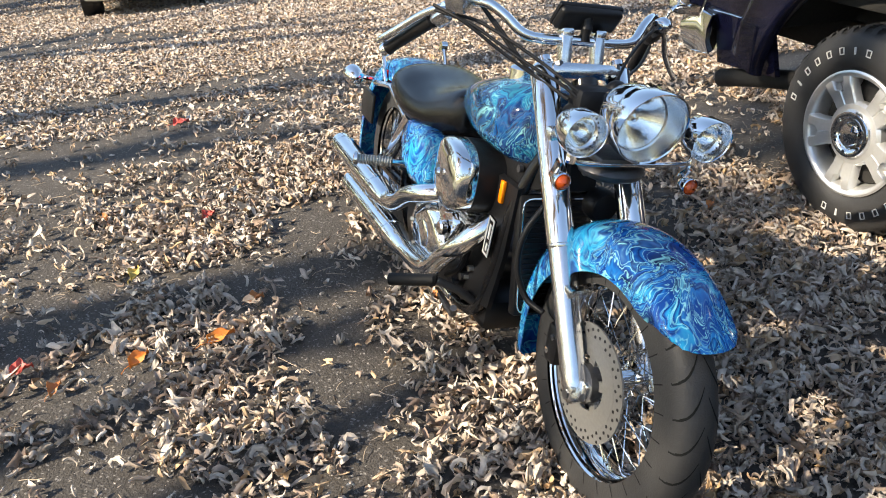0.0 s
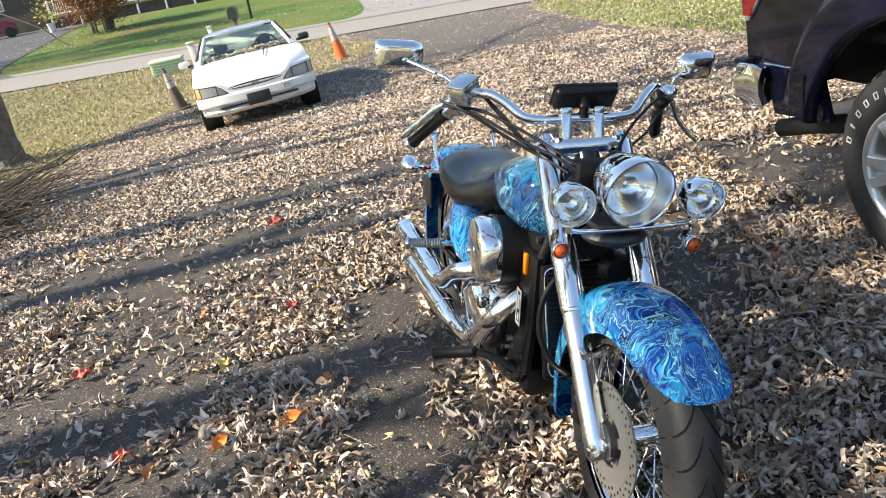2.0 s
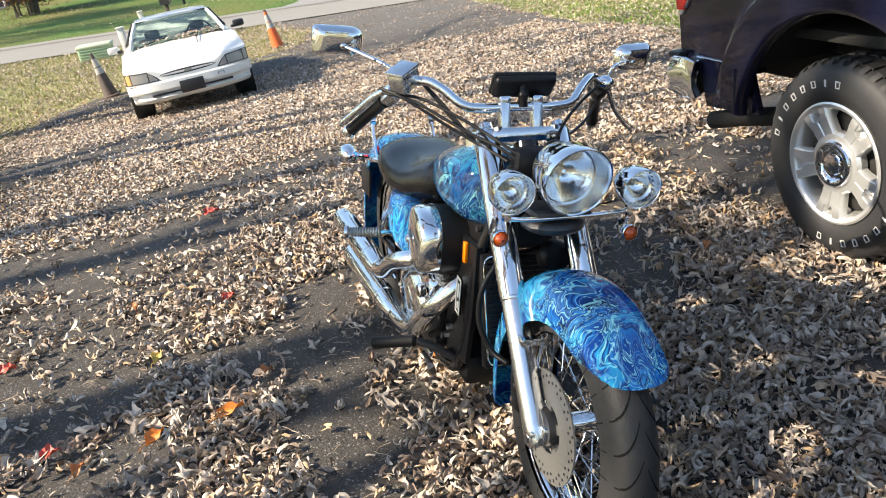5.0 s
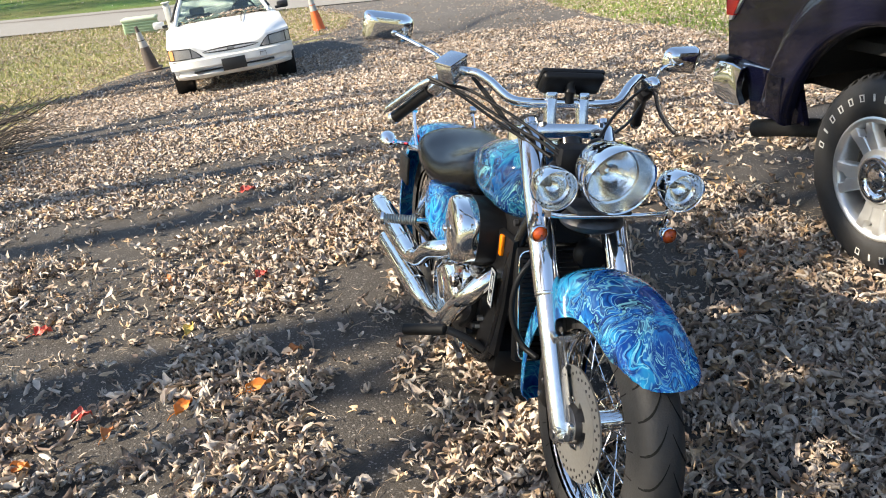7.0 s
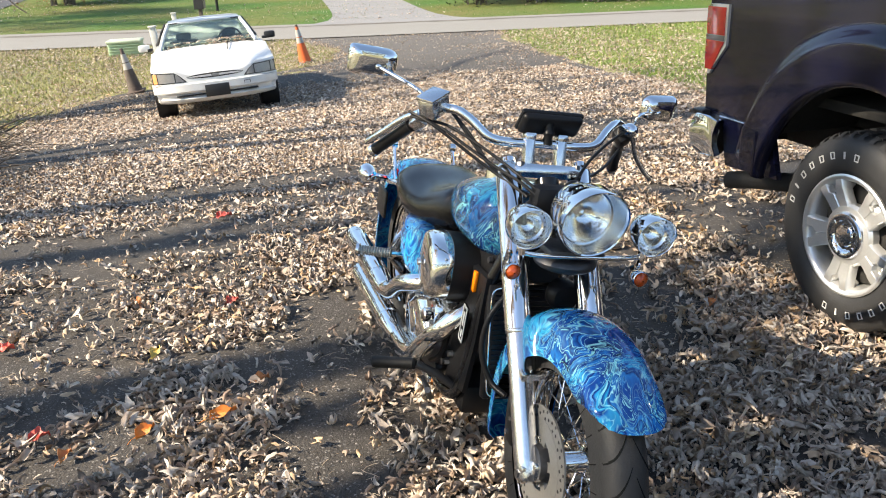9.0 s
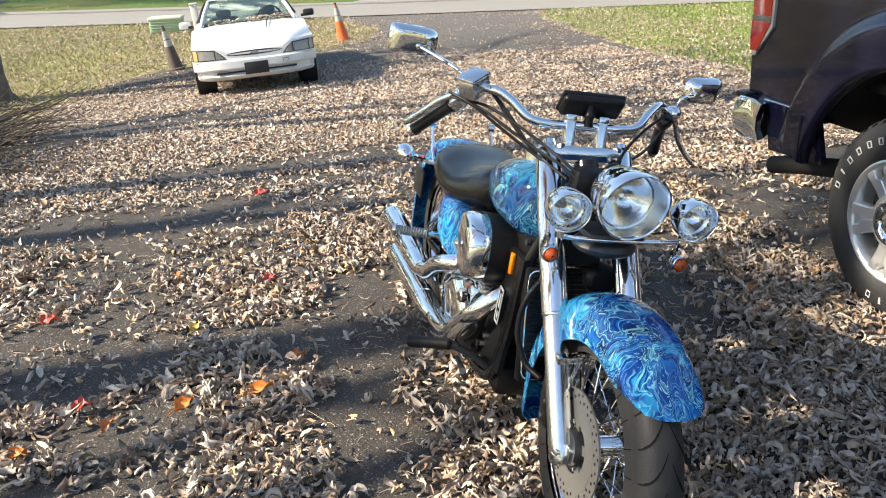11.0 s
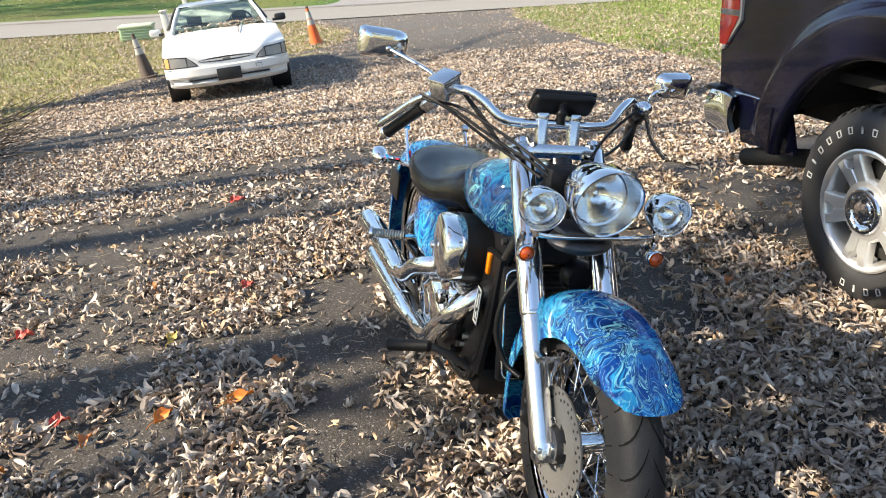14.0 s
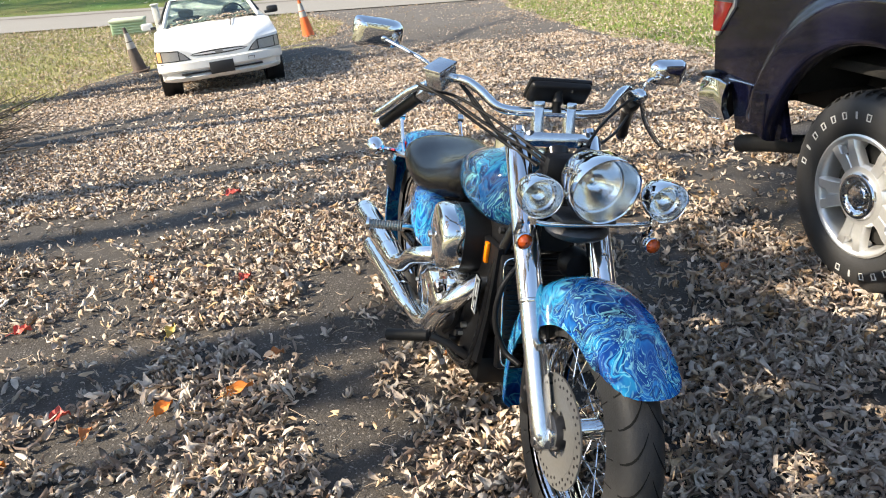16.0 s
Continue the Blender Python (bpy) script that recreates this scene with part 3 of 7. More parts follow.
# far end of the drive painted paler, as low-angle light makes it look
paled_towards(ASPHALT, 11, 22, (0.115, 0.105, 0.095))
gritty(ASPHALT, 170, 0.09, (0.24, 0.22, 0.20))
GRASS_SOIL = material("lawn_soil", (0.18, 0.18, 0.065), 0.9, 0, 50, 0.5, 0.6, 120, second=(0.33, 0.28, 0.15), stain_scale=0.5)
ROAD = material("pale_road", (0.245, 0.235, 0.215), 0.85, 0, 90, 0.15, 0.2, 200, second=(0.22, 0.21, 0.2), stain_scale=0.4)


def grid_mesh(name, xs, ys, lift, mat, mask=None):
    X, Y = np.meshgrid(xs, ys)
    Zv = land(X, Y) + lift
    n, m = X.shape
    verts = np.stack([X, Y, Zv], -1).reshape(-1, 3)
    idx = np.arange(n * m).reshape(n, m)
    faces = np.stack([idx[:-1, :-1], idx[:-1, 1:], idx[1:, 1:], idx[1:, :-1]], -1).reshape(-1, 4)
    if mask is not None:
        c = verts[faces].mean(1)
        faces = faces[mask(c[:, 0], c[:, 1])]
    me = bpy.data.meshes.new(name)
    me.from_pydata(verts.tolist(), [], faces.tolist())
    me.polygons.foreach_set("use_smooth", [True] * len(me.polygons))
    me.materials.append(mat)
    return new(name, me)


xs = np.concatenate([[-900, -300, -120, -60], np.arange(-40, 41, 1.0), [60, 120, 300, 900]])
ys = np.concatenate([[-900, -300, -100, -40, -20], np.arange(-12, 50, 1.0), [60, 80, 120, 300, 900]])
ground = tagged(grid_mesh("ground", xs, ys, -0.012, GRASS_SOIL), "lawn with thin grass and fallen leaves", "ground", kind="structure")


def strip(name, u_range, v_range, lift, mat, label, category, nu=40, nv=20, wob=0.0):
    """A sheet laid on the land between distances u down the drive and v across it."""
    side = Vector((0.947, 0.32, 0))
    rows = []
    for i in range(nu + 1):
        u = u_range[0] + (u_range[1] - u_range[0]) * i / nu
        row = []
        for k in range(nv + 1):
            a, b = v_range(u) if callable(v_range) else v_range
            w = wob * (noise.noise((u * 0.6, k * 0.01 + (0 if k < nv / 2 else 9), 3)) if k in (0, nv) else 0)
            v = a + (b - a) * k / nv + w
            p = DRIVE * u + side * v
            row.append((p.x, p.y, float(land(p.x, p.y)) + lift))
        rows.append(row)
    g = Geo()
    g.loft(rows, closed=False)
    ob = part(name, g, mat)
    return tagged(ob, label, category, kind="structure")


def drive_edges(u):
    left = np.interp(u, LEFT_U, LEFT_V)
    right = np.interp(u, RIGHT_U, RIGHT_V)
    return float(left), float(right)


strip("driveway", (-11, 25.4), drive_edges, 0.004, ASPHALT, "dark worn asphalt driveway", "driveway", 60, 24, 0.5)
g = Geo()
rows = []
for i in range(61):
    x = -60 + 2 * i
    row = []
    for k in range(7):
        y = 24.0 + 0.045 * x + 4.8 * k / 6
        row.append((x, y, float(land(x, y)) + 0.03))
    rows.append(row)
g.loft(rows, closed=False)
tagged(part("road", g, ROAD), "pale sunlit asphalt road", "road", kind="structure")
g = Geo()
rows = []
for i in range(241):
    x = -60 + 0.5 * i
    w0, w1 = 0.07 * math.sin(x * 1.7) + 0.05 * math.sin(x * 4.1), 0.06 * math.sin(x * 2.3 + 1)
    rows.append([(x, y, float(land(x, y)) + 0.036) for y in (27.75 + 0.045 * x + w0, 27.95 + 0.045 * x, 28.12 + 0.045 * x + w1)])
g.loft(rows, closed=False)
tagged(part("road_gutter", g, material("gutter_dirt", (0.13, 0.115, 0.10), 0.9, 0, 30, 0.5, 0.4, 60, second=(0.20, 0.18, 0.16), stain_scale=2.0)), "dirt-filled gutter along the road's edge", "gutter", kind="structure")

# ---- motorcycle: x forward, y to its left, z up, origin under the front axle; it leans on its side stand ----
def bike_pose(cx, cy, yaw, lean):
    a, b = radians(yaw), radians(lean)
    fwd = Vector((math.sin(a), -math.cos(a), 0))
    l0 = Vector((math.cos(a), math.sin(a), 0))
    up0 = Vector((0, 0, 1))
    left = l0 * math.cos(b) - up0 * math.sin(b)
    up = up0 * math.cos(b) + l0 * math.sin(b)
    return Matrix.Translation((cx, cy, 0)) @ Matrix((fwd, left, up)).transposed().to_4x4()


def about_y(c):
    """A frame at c whose z runs to the bike's left, x forward."""
    return Matrix.Translation(c) @ Matrix(((1, 0, 0), (0, 0, 1), (0, -1, 0))).transposed().to_4x4()


def ring_profile(R, r, w, squash=1.0):
    """Tyre section from bead to bead."""
    pts = []
    for k in range(15):
        a = math.pi * (k / 14 - 0.5)
        y = math.sin(a)
        x = math.cos(a)
        pts.append((r + (R - r) * (abs(x) ** 0.62), w / 2 * (abs(y) ** 0.8) * (1 if y > 0 else -1) * (1 - 0.12 * (1 - x))))
    return pts


def wire_wheel(parent, c, R, rim, width, spokes, name):
    wheel = part(name, Geo().tube([Vector(c) + Vector((0, y, 0)) for y in (-0.075, -0.07, -0.05, -0.045, 0.045, 0.05, 0.07, 0.075)],
                                  [0.03, 0.042, 0.042, 0.028, 0.028, 0.042, 0.042, 0.03], 20), CHROME, parent, "chrome wheel hub")
    m = about_y(c)
    part("tyre", Geo().lathe(ring_profile(R, rim - 0.004, width), 72, m), RUBBER, wheel, "black rubber tyre")
    # tread grooves: slanted strips on the crown, the dark of their depth put in the colour
    tread = Geo()
    half_ = [(r_, y_) for r_, y_ in ring_profile(R, rim - 0.004, width) if y_ >= 0]
    for k in range(52):
        for s in (-1, 1):
            a0 = 2 * math.pi * (k + (0.5 if s > 0 else 0)) / 52
            lo, hi, lead = ((0.035, 0.43, 0.21), (0.20, 0.46, 0.10))[k % 2]
            rows = []
            for j in range(9):
                t = j / 8
                y = s * width * (lo + (hi - lo) * t)
                rr = float(np.interp(abs(y), [q[1] for q in half_], [q[0] for q in half_])) + 0.0010
                a = a0 - lead * (1 - (1 - t) ** 1.8)
                hw_ = (0.0085 if k % 2 == 0 else 0.0065) * (0.5 + 0.9 * math.sin(math.pi * (0.12 + 0.8 * t)))
                rows.append([m @ Vector((rr * math.cos(a + da), rr * math.sin(a + da), y)) for da in (-hw_, hw_)])
            tread.loft(rows, closed=False)
    part("tread_groove", tread, GROOVE, wheel)
    part("rim", Geo().lathe([(rim + 0.004, -width * 0.36), (rim + 0.005, -width * 0.33), (rim - 0.012, -width * 0.31), (rim - 0.020, -width * 0.2),
                             (rim - 0.026, 0), (rim - 0.020, width * 0.2), (rim - 0.012, width * 0.31), (rim + 0.005, width * 0.33), (rim + 0.004, width * 0.36),
                             (rim - 0.004, width * 0.3), (rim - 0.012, 0), (rim - 0.004, -width * 0.3)], 72, m, closed_profile=True), CHROME, wheel, "chrome rim")
    for k in range(spokes):
        s = -1 if k % 2 else 1
        a = 2 * math.pi * k / spokes
        lead = 0.30 * (1 if (k // 2) % 2 else -1)
        p = m @ Vector((0.040 * math.cos(a + lead * 2.6), 0.040 * math.sin(a + lead * 2.6), s * 0.058))
        q = m @ Vector(((rim - 0.018) * math.cos(a), (rim - 0.018) * math.sin(a), s * 0.012))
        part("spoke", Geo().tube([p, p.lerp(q, 0.5), q], 0.0019, 5), CHROME, wheel)
    return wheel


def brake_disc(parent, c, R):
    m = about_y(c)
    rotor = Geo().lathe([(R * 0.76, -0.0025), (R, -0.0025), (R, 0.0025), (R * 0.76, 0.0025)], 64, m, closed_profile=True)
    disc = part("brake_disc", rotor, ROTOR, parent, "drilled steel brake disc")
    holes = Geo()
    for ring, rr in enumerate((0.815, 0.86, 0.91, 0.955)):
        for k in range(30):
            a = 2 * math.pi * (k + 0.25 * ring) / 30
            if (k + ring) % 2:
                continue
            holes.tube([m @ Vector((R * rr * math.cos(a), R * rr * math.sin(a), z)) for z in (-0.0032, 0.0032)], 0.0042, 8)
    part("disc_hole", holes, BLACK, disc)
    car = Geo().lathe([(R * 0.46, -0.004), (R * 0.50, -0.010), (R * 0.56, -0.012), (R * 0.66, -0.009), (R * 0.745, -0.007), (R * 0.77, -0.003), (R * 0.77, 0.003), (R * 0.46, 0.003)], 48, m, closed_profile=True)
    carrier = part("disc_carrier", car, ROTOR, disc, "silver disc carrier")
    for k in range(5):
        a = 2 * math.pi * (k + 0.3) / 5
        rows = []
        for r_, w_ in ((0.28, 0.014), (0.36, 0.012), (0.44, 0.012), (0.50, 0.016)):
            rows.append([m @ Vector((R * r_ * math.cos(a) - y * math.sin(a), R * r_ * math.sin(a) + y * math.cos(a), z)) for y, z in ((-w_, 0.002), (-w_, -0.007), (w_, -0.007), (w_, 0.002))])
        part("carrier_arm", Geo().loft(rows), ROTOR, carrier)
    part("hub_flange", Geo().lathe([(R * 0.12, -0.016), (R * 0.30, -0.014), (R * 0.34, -0.008), (R * 0.34, 0.02), (R * 0.12, 0.02)], 32, m), DARK_STEEL, disc)
    for k in range(6):
        a = 2 * math.pi * k / 6
        part("bolt", Geo().tube([m @ Vector((R * 0.64 * math.cos(a), R * 0.64 * math.sin(a), z)) for z in (-0.014, 0.0)], 0.0075, 6), DARK_STEEL, disc)
    return disc


def fender_shell(c, a0, a1, crown, skirt, halfw, n=30, k=13, thick=0.0035, tip=0.0):
    """Mudguard round the axle c, from angle a0 to a1; crown(t) and skirt(t) are radii, halfw(t) the half width."""
    rows = []
    for i in range(n + 1):
        t = i / n
        a = radians(a0 + (a1 - a0) * t)
        rc, rs, hw = crown(t), skirt(t), halfw(t)
        row = []
        for j in range(k):
            s = -1 + 2 * j / (k - 1)
            f = abs(s)
            y = hw * math.sin(min(f * 1.25, 1) * math.pi / 2) * (1 if s > 0 else -1)
            drop = (1 - math.cos(min(f * 1.25, 1) * math.pi / 2)) * 0.45 + max(0, f - 0.55) / 0.45 * 0.55
            r = rc + (rs - rc) * drop
            b_ = a + radians(tip * f ** 2.2 * max(0, 1 - t * 7))
            row.append((c[0] + r * math.cos(b_), y, c[2] + r * math.sin(b_)))
        rows.append(row)
    return Geo().shell(rows, -thick)


REFLECTOR = material("lamp_reflector", (0.93, 0.94, 0.95), 0.12, 1.0, 40, 0.06, 0.15, 30)


def lamp_pod(parent, name, c, R, depth, visor, label):
    """Chrome lamp shell that faces forward, slightly down, with reflector and glass."""
    m = axis(c, (1, 0, -0.03), (0, 1, 0))
    shell_ = [(0.004, -depth), (R * 0.35, -depth * 0.97), (R * 0.66, -depth * 0.84), (R * 0.87, -depth * 0.58), (R * 0.97, -depth * 0.28), (R, -0.01), (R, 0.006),
              (R * 0.965, 0.010), (R * 0.93, 0.004), (R * 0.93, -0.01), (R * 0.94, -depth * 0.28), (R * 0.84, -depth * 0.56), (R * 0.6, -depth * 0.8), (0.004, -depth * 0.93)]
    body = part(name, Geo().lathe(shell_[:7], 40, m), CHROME, parent, label)
    # hood: the rim runs on forward past the lens, furthest at the top
    fwd = m.to_3x3() @ Vector((0, 0, 1))
    up = fwd.cross(Vector((0, 1, 0))).normalized()
    if up.z < 0:
        up = -up
    lat = Vector((0, 1, 0))
    o = Vector(c)
    big = R > 0.08
    back = 0.040 if big else 0.024
    inner = 0.80 if big else 0.74

    def loop(rad, along):
        return [o + (lat * math.cos(a) + up * math.sin(a)) * rad + fwd * along(0.5 + 0.5 * math.sin(a)) for a in (2 * math.pi * k / 48 for k in range(48))]
    reach = lambda u: 0.008 + visor * u ** 1.4
    part("hood", Geo().loft([loop(R * 1.0, lambda u: -0.03), loop(R * 1.03, lambda u: -0.026), loop(R * 1.04, lambda u: reach(u) - 0.004), loop(R * 1.025, reach), loop(R * 0.985, lambda u: reach(u) - 0.002),
                              loop(R * 0.96, lambda u: reach(u) - 0.010)], caps=False), CHROME, body, "chrome hood rim")
    part("inner_bezel", Geo().loft([loop(R * 0.965, lambda u: reach(u) - 0.009), loop(R * 0.93, lambda u: -0.010), loop(R * (inner + 0.05), lambda u: -back + 0.006), loop(R * inner, lambda u: -back + 0.004), loop(R * inner, lambda u: -back - 0.006)], caps=False),
         ALLOY, body, "bright inner bezel")
    part("reflector", Geo().lathe([(0.003, -back - depth * 0.30), (R * 0.16, -back - depth * 0.29), (R * 0.34, -back - depth * 0.245), (R * 0.50, -back - depth * 0.175), (R * 0.66, -back - depth * 0.085), (R * (inner + 0.01), -back)], 48, m), REFLECTOR, body, "bright reflector")
    part("bulb", Geo().lathe([(0.002, -back - depth * 0.10), (R * 0.12, -back - depth * 0.12), (R * 0.15, -back - depth * 0.20), (R * 0.15, -back - depth * 0.30)], 16, m), CHROME if big else WHITE_LINE, body)
    dots = Geo()
    if not big:
        for k in range(24):
            a = 2 * math.pi * k / 24
            dots.ball(m @ Vector((R * 0.875 * math.cos(a), R * 0.875 * math.sin(a), -0.014)), (0.0024, 0.0024, 0.0024), 6, 4)
        part("bead_ring", dots, BLACK, body)
    lens = part("lens", Geo().lathe([(0.002, -back + 0.012), (R * 0.4, -back + 0.010), (R * inner * 0.99, -back + 0.002), (R * inner * 0.99, -back), (R * 0.4, -back + 0.008), (0.002, -back + 0.010)], 36, m), GLASS, body, "clear glass lens")
    lens.visible_shadow = False
    return body


def turn_signal(parent, c, aim=(1, 0, 0), big=1.0):
    m = axis(c, aim, (0, 1, 0)) @ Matrix.Scale(big, 4)
    body = part("turn_signal", Geo().lathe([(0.003, -0.036), (0.011, -0.032), (0.018, -0.021), (0.0220, -0.004), (0.0220, 0.006), (0.0195, 0.008), (0.0170, 0.002), (0.003, -0.006)], 28, m),
                CHROME, parent, "chrome turn signal with amber lens")
    part("lens", Geo().lathe([(0.0175, 0.001), (0.0168, 0.008), (0.0125, 0.015), (0.006, 0.019), (0.002, 0.020)], 24, m), AMBER, body, "amber lens")
    return body


def build_motorcycle():
    M = bike_pose(0.133, 1.355, 18.6, 10)
    bike = thing("motorcycle", "chrome cruiser motorcycle with marbled blue paint leaning on its side stand", "motorcycle", M)
    FA, RA = Vector((0, 0, 0.332)), Vector((-1.64, 0, 0.315))

    wire_wheel(bike, FA, 0.338, 0.240, 0.124, 40, "front_wheel")
    wire_wheel(bike, RA, 0.318, 0.215, 0.165, 40, "rear_wheel")
    brake_disc(bike, FA + Vector((0, -0.072, 0)), 0.146)
    part("axle_clamp", Geo().box((0.030, -0.092, 0.330), (0.034, 0.030, 0.050), None, 0.010), ALLOY, bike, "silver axle clamp")

    # fork: line of the tubes
    def fx(z):
        return 0.006 - (z - 0.307) * 0.675
    for s in (-1, 1):
        y = s * 0.105
        low = [(fx(z), y, z) for z in (0.292, 0.299, 0.34, 0.40, 0.60, 0.606, 0.612)]
        slider = part("fork_slider", Geo().tube(low, [0.024, 0.030, 0.0315, 0.0320, 0.0320, 0.030, 0.026], 22), ALLOY, bike, "satin aluminium fork slider")
        part("fork_tube", Geo().tube([(fx(z), y, z) for z in (0.60, 0.606, 0.61, 0.975, 0.984, 0.988)], [0.029, 0.0355, 0.0355, 0.0355, 0.028, 0.015], 26), CHROME, bike, "chrome fork tube cover")
        part("axle_bolt", Geo().tube([(fx(0.31) + 0.004, y + s * 0.018, 0.31), (fx(0.31) + 0.004, y + s * 0.032, 0.31)], 0.012, 6), DARK_STEEL, slider)
        part("fender_bracket", Geo().box((fx(0.515) + 0.018, y - s * 0.026, 0.515), (0.026, 0.066, 0.020), bevel=0.005), ALLOY, slider)
        part("hose_clamp", Geo().box((fx(0.527) + 0.036, y + s * 0.004, 0.527), (0.048, 0.028, 0.018), None, 0.004), ALLOY, slider)
        part("slider_collar", Geo().tube([(fx(z), y, z) for z in (0.596, 0.600, 0.606, 0.610)], [0.031, 0.0345, 0.0345, 0.031], 24), ALLOY, slider)
        part("slider_foot", Geo().box((fx(0.315) + 0.004, y, 0.312), (0.040, 0.052, 0.050), None, 0.010), ALLOY, slider)
        part("fork_cap", Geo().tube([(fx(0.985) + 0.008, y, 0.990), (fx(1.0) + 0.008, y, 1.000), (fx(1.003) + 0.008, y, 1.003)], [0.019, 0.019, 0.012], 20), CHROME, bike)
    part("axle", Geo().tube([(0, -0.10, 0.332), (0, 0.10, 0.332)], 0.013, 12), STEEL, bike)

    # brake caliper behind the right leg
    cal = part("brake_caliper", Geo().box((-0.135, -0.088, 0.36), (0.060, 0.052, 0.105), Matrix.Identity(4), 0.014), BLACK, bike, "black brake caliper")
    part("caliper_bolt", Geo().tube([(-0.125, -0.118, 0.385), (-0.125, -0.106, 0.385)], 0.009, 6), CHROME, cal)
    part("caliper_bolt", Geo().tube([(-0.14, -0.118, 0.34), (-0.14, -0.106, 0.34)], 0.009, 6), CHROME, cal)
    part("caliper_arm", Geo().box((-0.085, -0.09, 0.365), (0.07, 0.02, 0.03), bevel=0.006), ALLOY, cal)

    # front mudguard
    def crown(t):
        return 0.372 + 0.013 * math.sin(math.pi * min(1, t * 1.15)) - 0.012 * max(0, t - 0.8) / 0.2

    def skirt(t):
        keys = [(0.0, 0.360), (0.03, 0.342), (0.08, 0.316), (0.14, 0.301), (0.22, 0.292), (0.42, 0.268), (0.50, 0.262), (0.62, 0.285), (0.78, 0.300), (0.95, 0.310), (1.0, 0.335)]
        for (a, ra), (b, rb) in zip(keys, keys[1:]):
            if t <= b:
                return ra + (rb - ra) * (t - a) / (b - a)
        return 0.335

    def halfw(t):
        e = min(t / 0.10, (1 - t) / 0.05, 1)
        return 0.093 * (0.74 + 0.26 * math.sqrt(max(1 - (1 - e) ** 2, 0)))
    fender = part("front_fender", fender_shell(FA, 41.5, 201, crown, skirt, halfw, 60, 21, 0.0035, 8.0), SWIRL, bike, "marbled blue front fender", 60)
    for s in (-1, 1):
        part("rivet", Geo().ball((-0.13, s * 0.088, 0.60), (0.006, 0.004, 0.006), 8, 6), CHROME, fender)

    # yokes and risers
    part("lower_yoke", Geo().box((-0.335, 0, 0.845), (0.06, 0.26, 0.035), axis((0, 0, 0), (0, 0, 1)), 0.01), ALLOY, bike)
    yoke = part("upper_yoke", Geo().plate([(0.026, -0.05), (0.026, 0.05), (0.022, 0.080), (0.014, 0.098), (-0.012, 0.100), (-0.030, 0.085), (-0.034, 0), (-0.030, -0.085), (-0.012, -0.100),
                                           (0.014, -0.098), (0.022, -0.080)], 0.024, axis((-0.420, 0, 0.980), (-0.50, 0, 0.86), (1, 0, 0))), ALLOY, bike, "silver upper yoke")
    for s in (-1, 1):
        part("yoke_bolt", Geo().tube([(-0.412, s * 0.082, 0.990), (-0.418, s * 0.082, 1.000)], 0.012, 6), DARK_STEEL, yoke)
        part("riser", Geo().box((0, 0, 0.045), (0.034, 0.030, 0.105), axis((-0.447, s * 0.047, 0.965), (-0.28, 0, 1)), 0.006), ALLOY, bike, "silver handlebar riser")
        part("riser_clamp", Geo().box((0, 0, 0), (0.040, 0.032, 0.020), axis((-0.474, s * 0.047, 1.064), (-0.28, 0, 1)), 0.006), ALLOY, bike)

    # handlebar
    half = [(-0.470, 0.0, 1.046), (-0.470, 0.10, 1.044), (-0.482, 0.16, 1.052), (-0.515, 0.205, 1.088), (-0.545, 0.245, 1.108), (-0.585, 0.285, 1.098), (-0.64, 0.320, 1.055), (-0.80, 0.398, 0.935)]
    bar = smooth_path([(x, -y, z) for x, y, z in half[::-1]] + half[1:], 6)
    part("handlebar", Geo().tube(bar, 0.0128, 14), CHROME, bike, "chrome handlebar")
    for s in (-1, 1):
        g0, g1 = Vector((-0.665, s * 0.332, 1.037)), Vector((-0.815, s * 0.405, 0.923))
        grip = part("grip", Geo().tube([g0.lerp(g1, t) for t in (0, 0.02, 0.06, 0.5, 0.9, 0.94, 0.96)], [0.014, 0.020, 0.0175, 0.0175, 0.0175, 0.020, 0.015], 16), BLACK, bike, "black rubber grip")
        part("grip_end", Geo().tube([g0.lerp(g1, t) for t in (0.94, 0.96, 1.03, 1.05)], [0.016, 0.019, 0.019, 0.010], 16), CHROME, grip)
        # lever: chrome blade ahead of the grip
        if s < 0:
            blade = smooth_path([(-0.615, -0.328, 1.080), (-0.672, -0.362, 1.047), (-0.735, -0.398, 0.998), (-0.805, -0.436, 0.945)], 5)
        else:
            blade = smooth_path([(-0.61, 0.335, 1.075), (-0.62, 0.355, 1.045), (-0.66, 0.399, 0.991), (-0.70, 0.459, 0.940), (-0.735, 0.512, 0.908)], 5)
        part("lever", Geo().tube(blade, [(0.0105 if s < 0 else 0.008)] * (len(blade) - 2) + [0.011, 0.006], 10), CHROME, bike, "chrome lever")
        part("switch_block", Geo().box((0, 0, 0), (0.052, 0.042, 0.05), axis(g0 + Vector((0.028, -s * 0.012, 0.02)), g1 - g0), 0.010), BLACK if s > 0 else ALLOY, bike)
    # reservoir on the right
    res = part("brake_reservoir", Geo().box((0, 0, 0), (0.058, 0.072, 0.054), axis((-0.565, -0.303, 1.112), (0.30, -0.30, 1), (1, 0.7, 0)), 0.008), ALLOY, bike, "silver brake fluid reservoir")
    part("reservoir_lid", Geo().box((0, 0, 0.030), (0.062, 0.076, 0.010), axis((-0.565, -0.303, 1.112), (0.30, -0.30, 1), (1, 0.7, 0)), 0.004), ALLOY, res)
    part("clutch_bracket", Geo().ball((-0.60, 0.325, 1.085), (0.030, 0.024, 0.022), 14, 10), CHROME, bike)

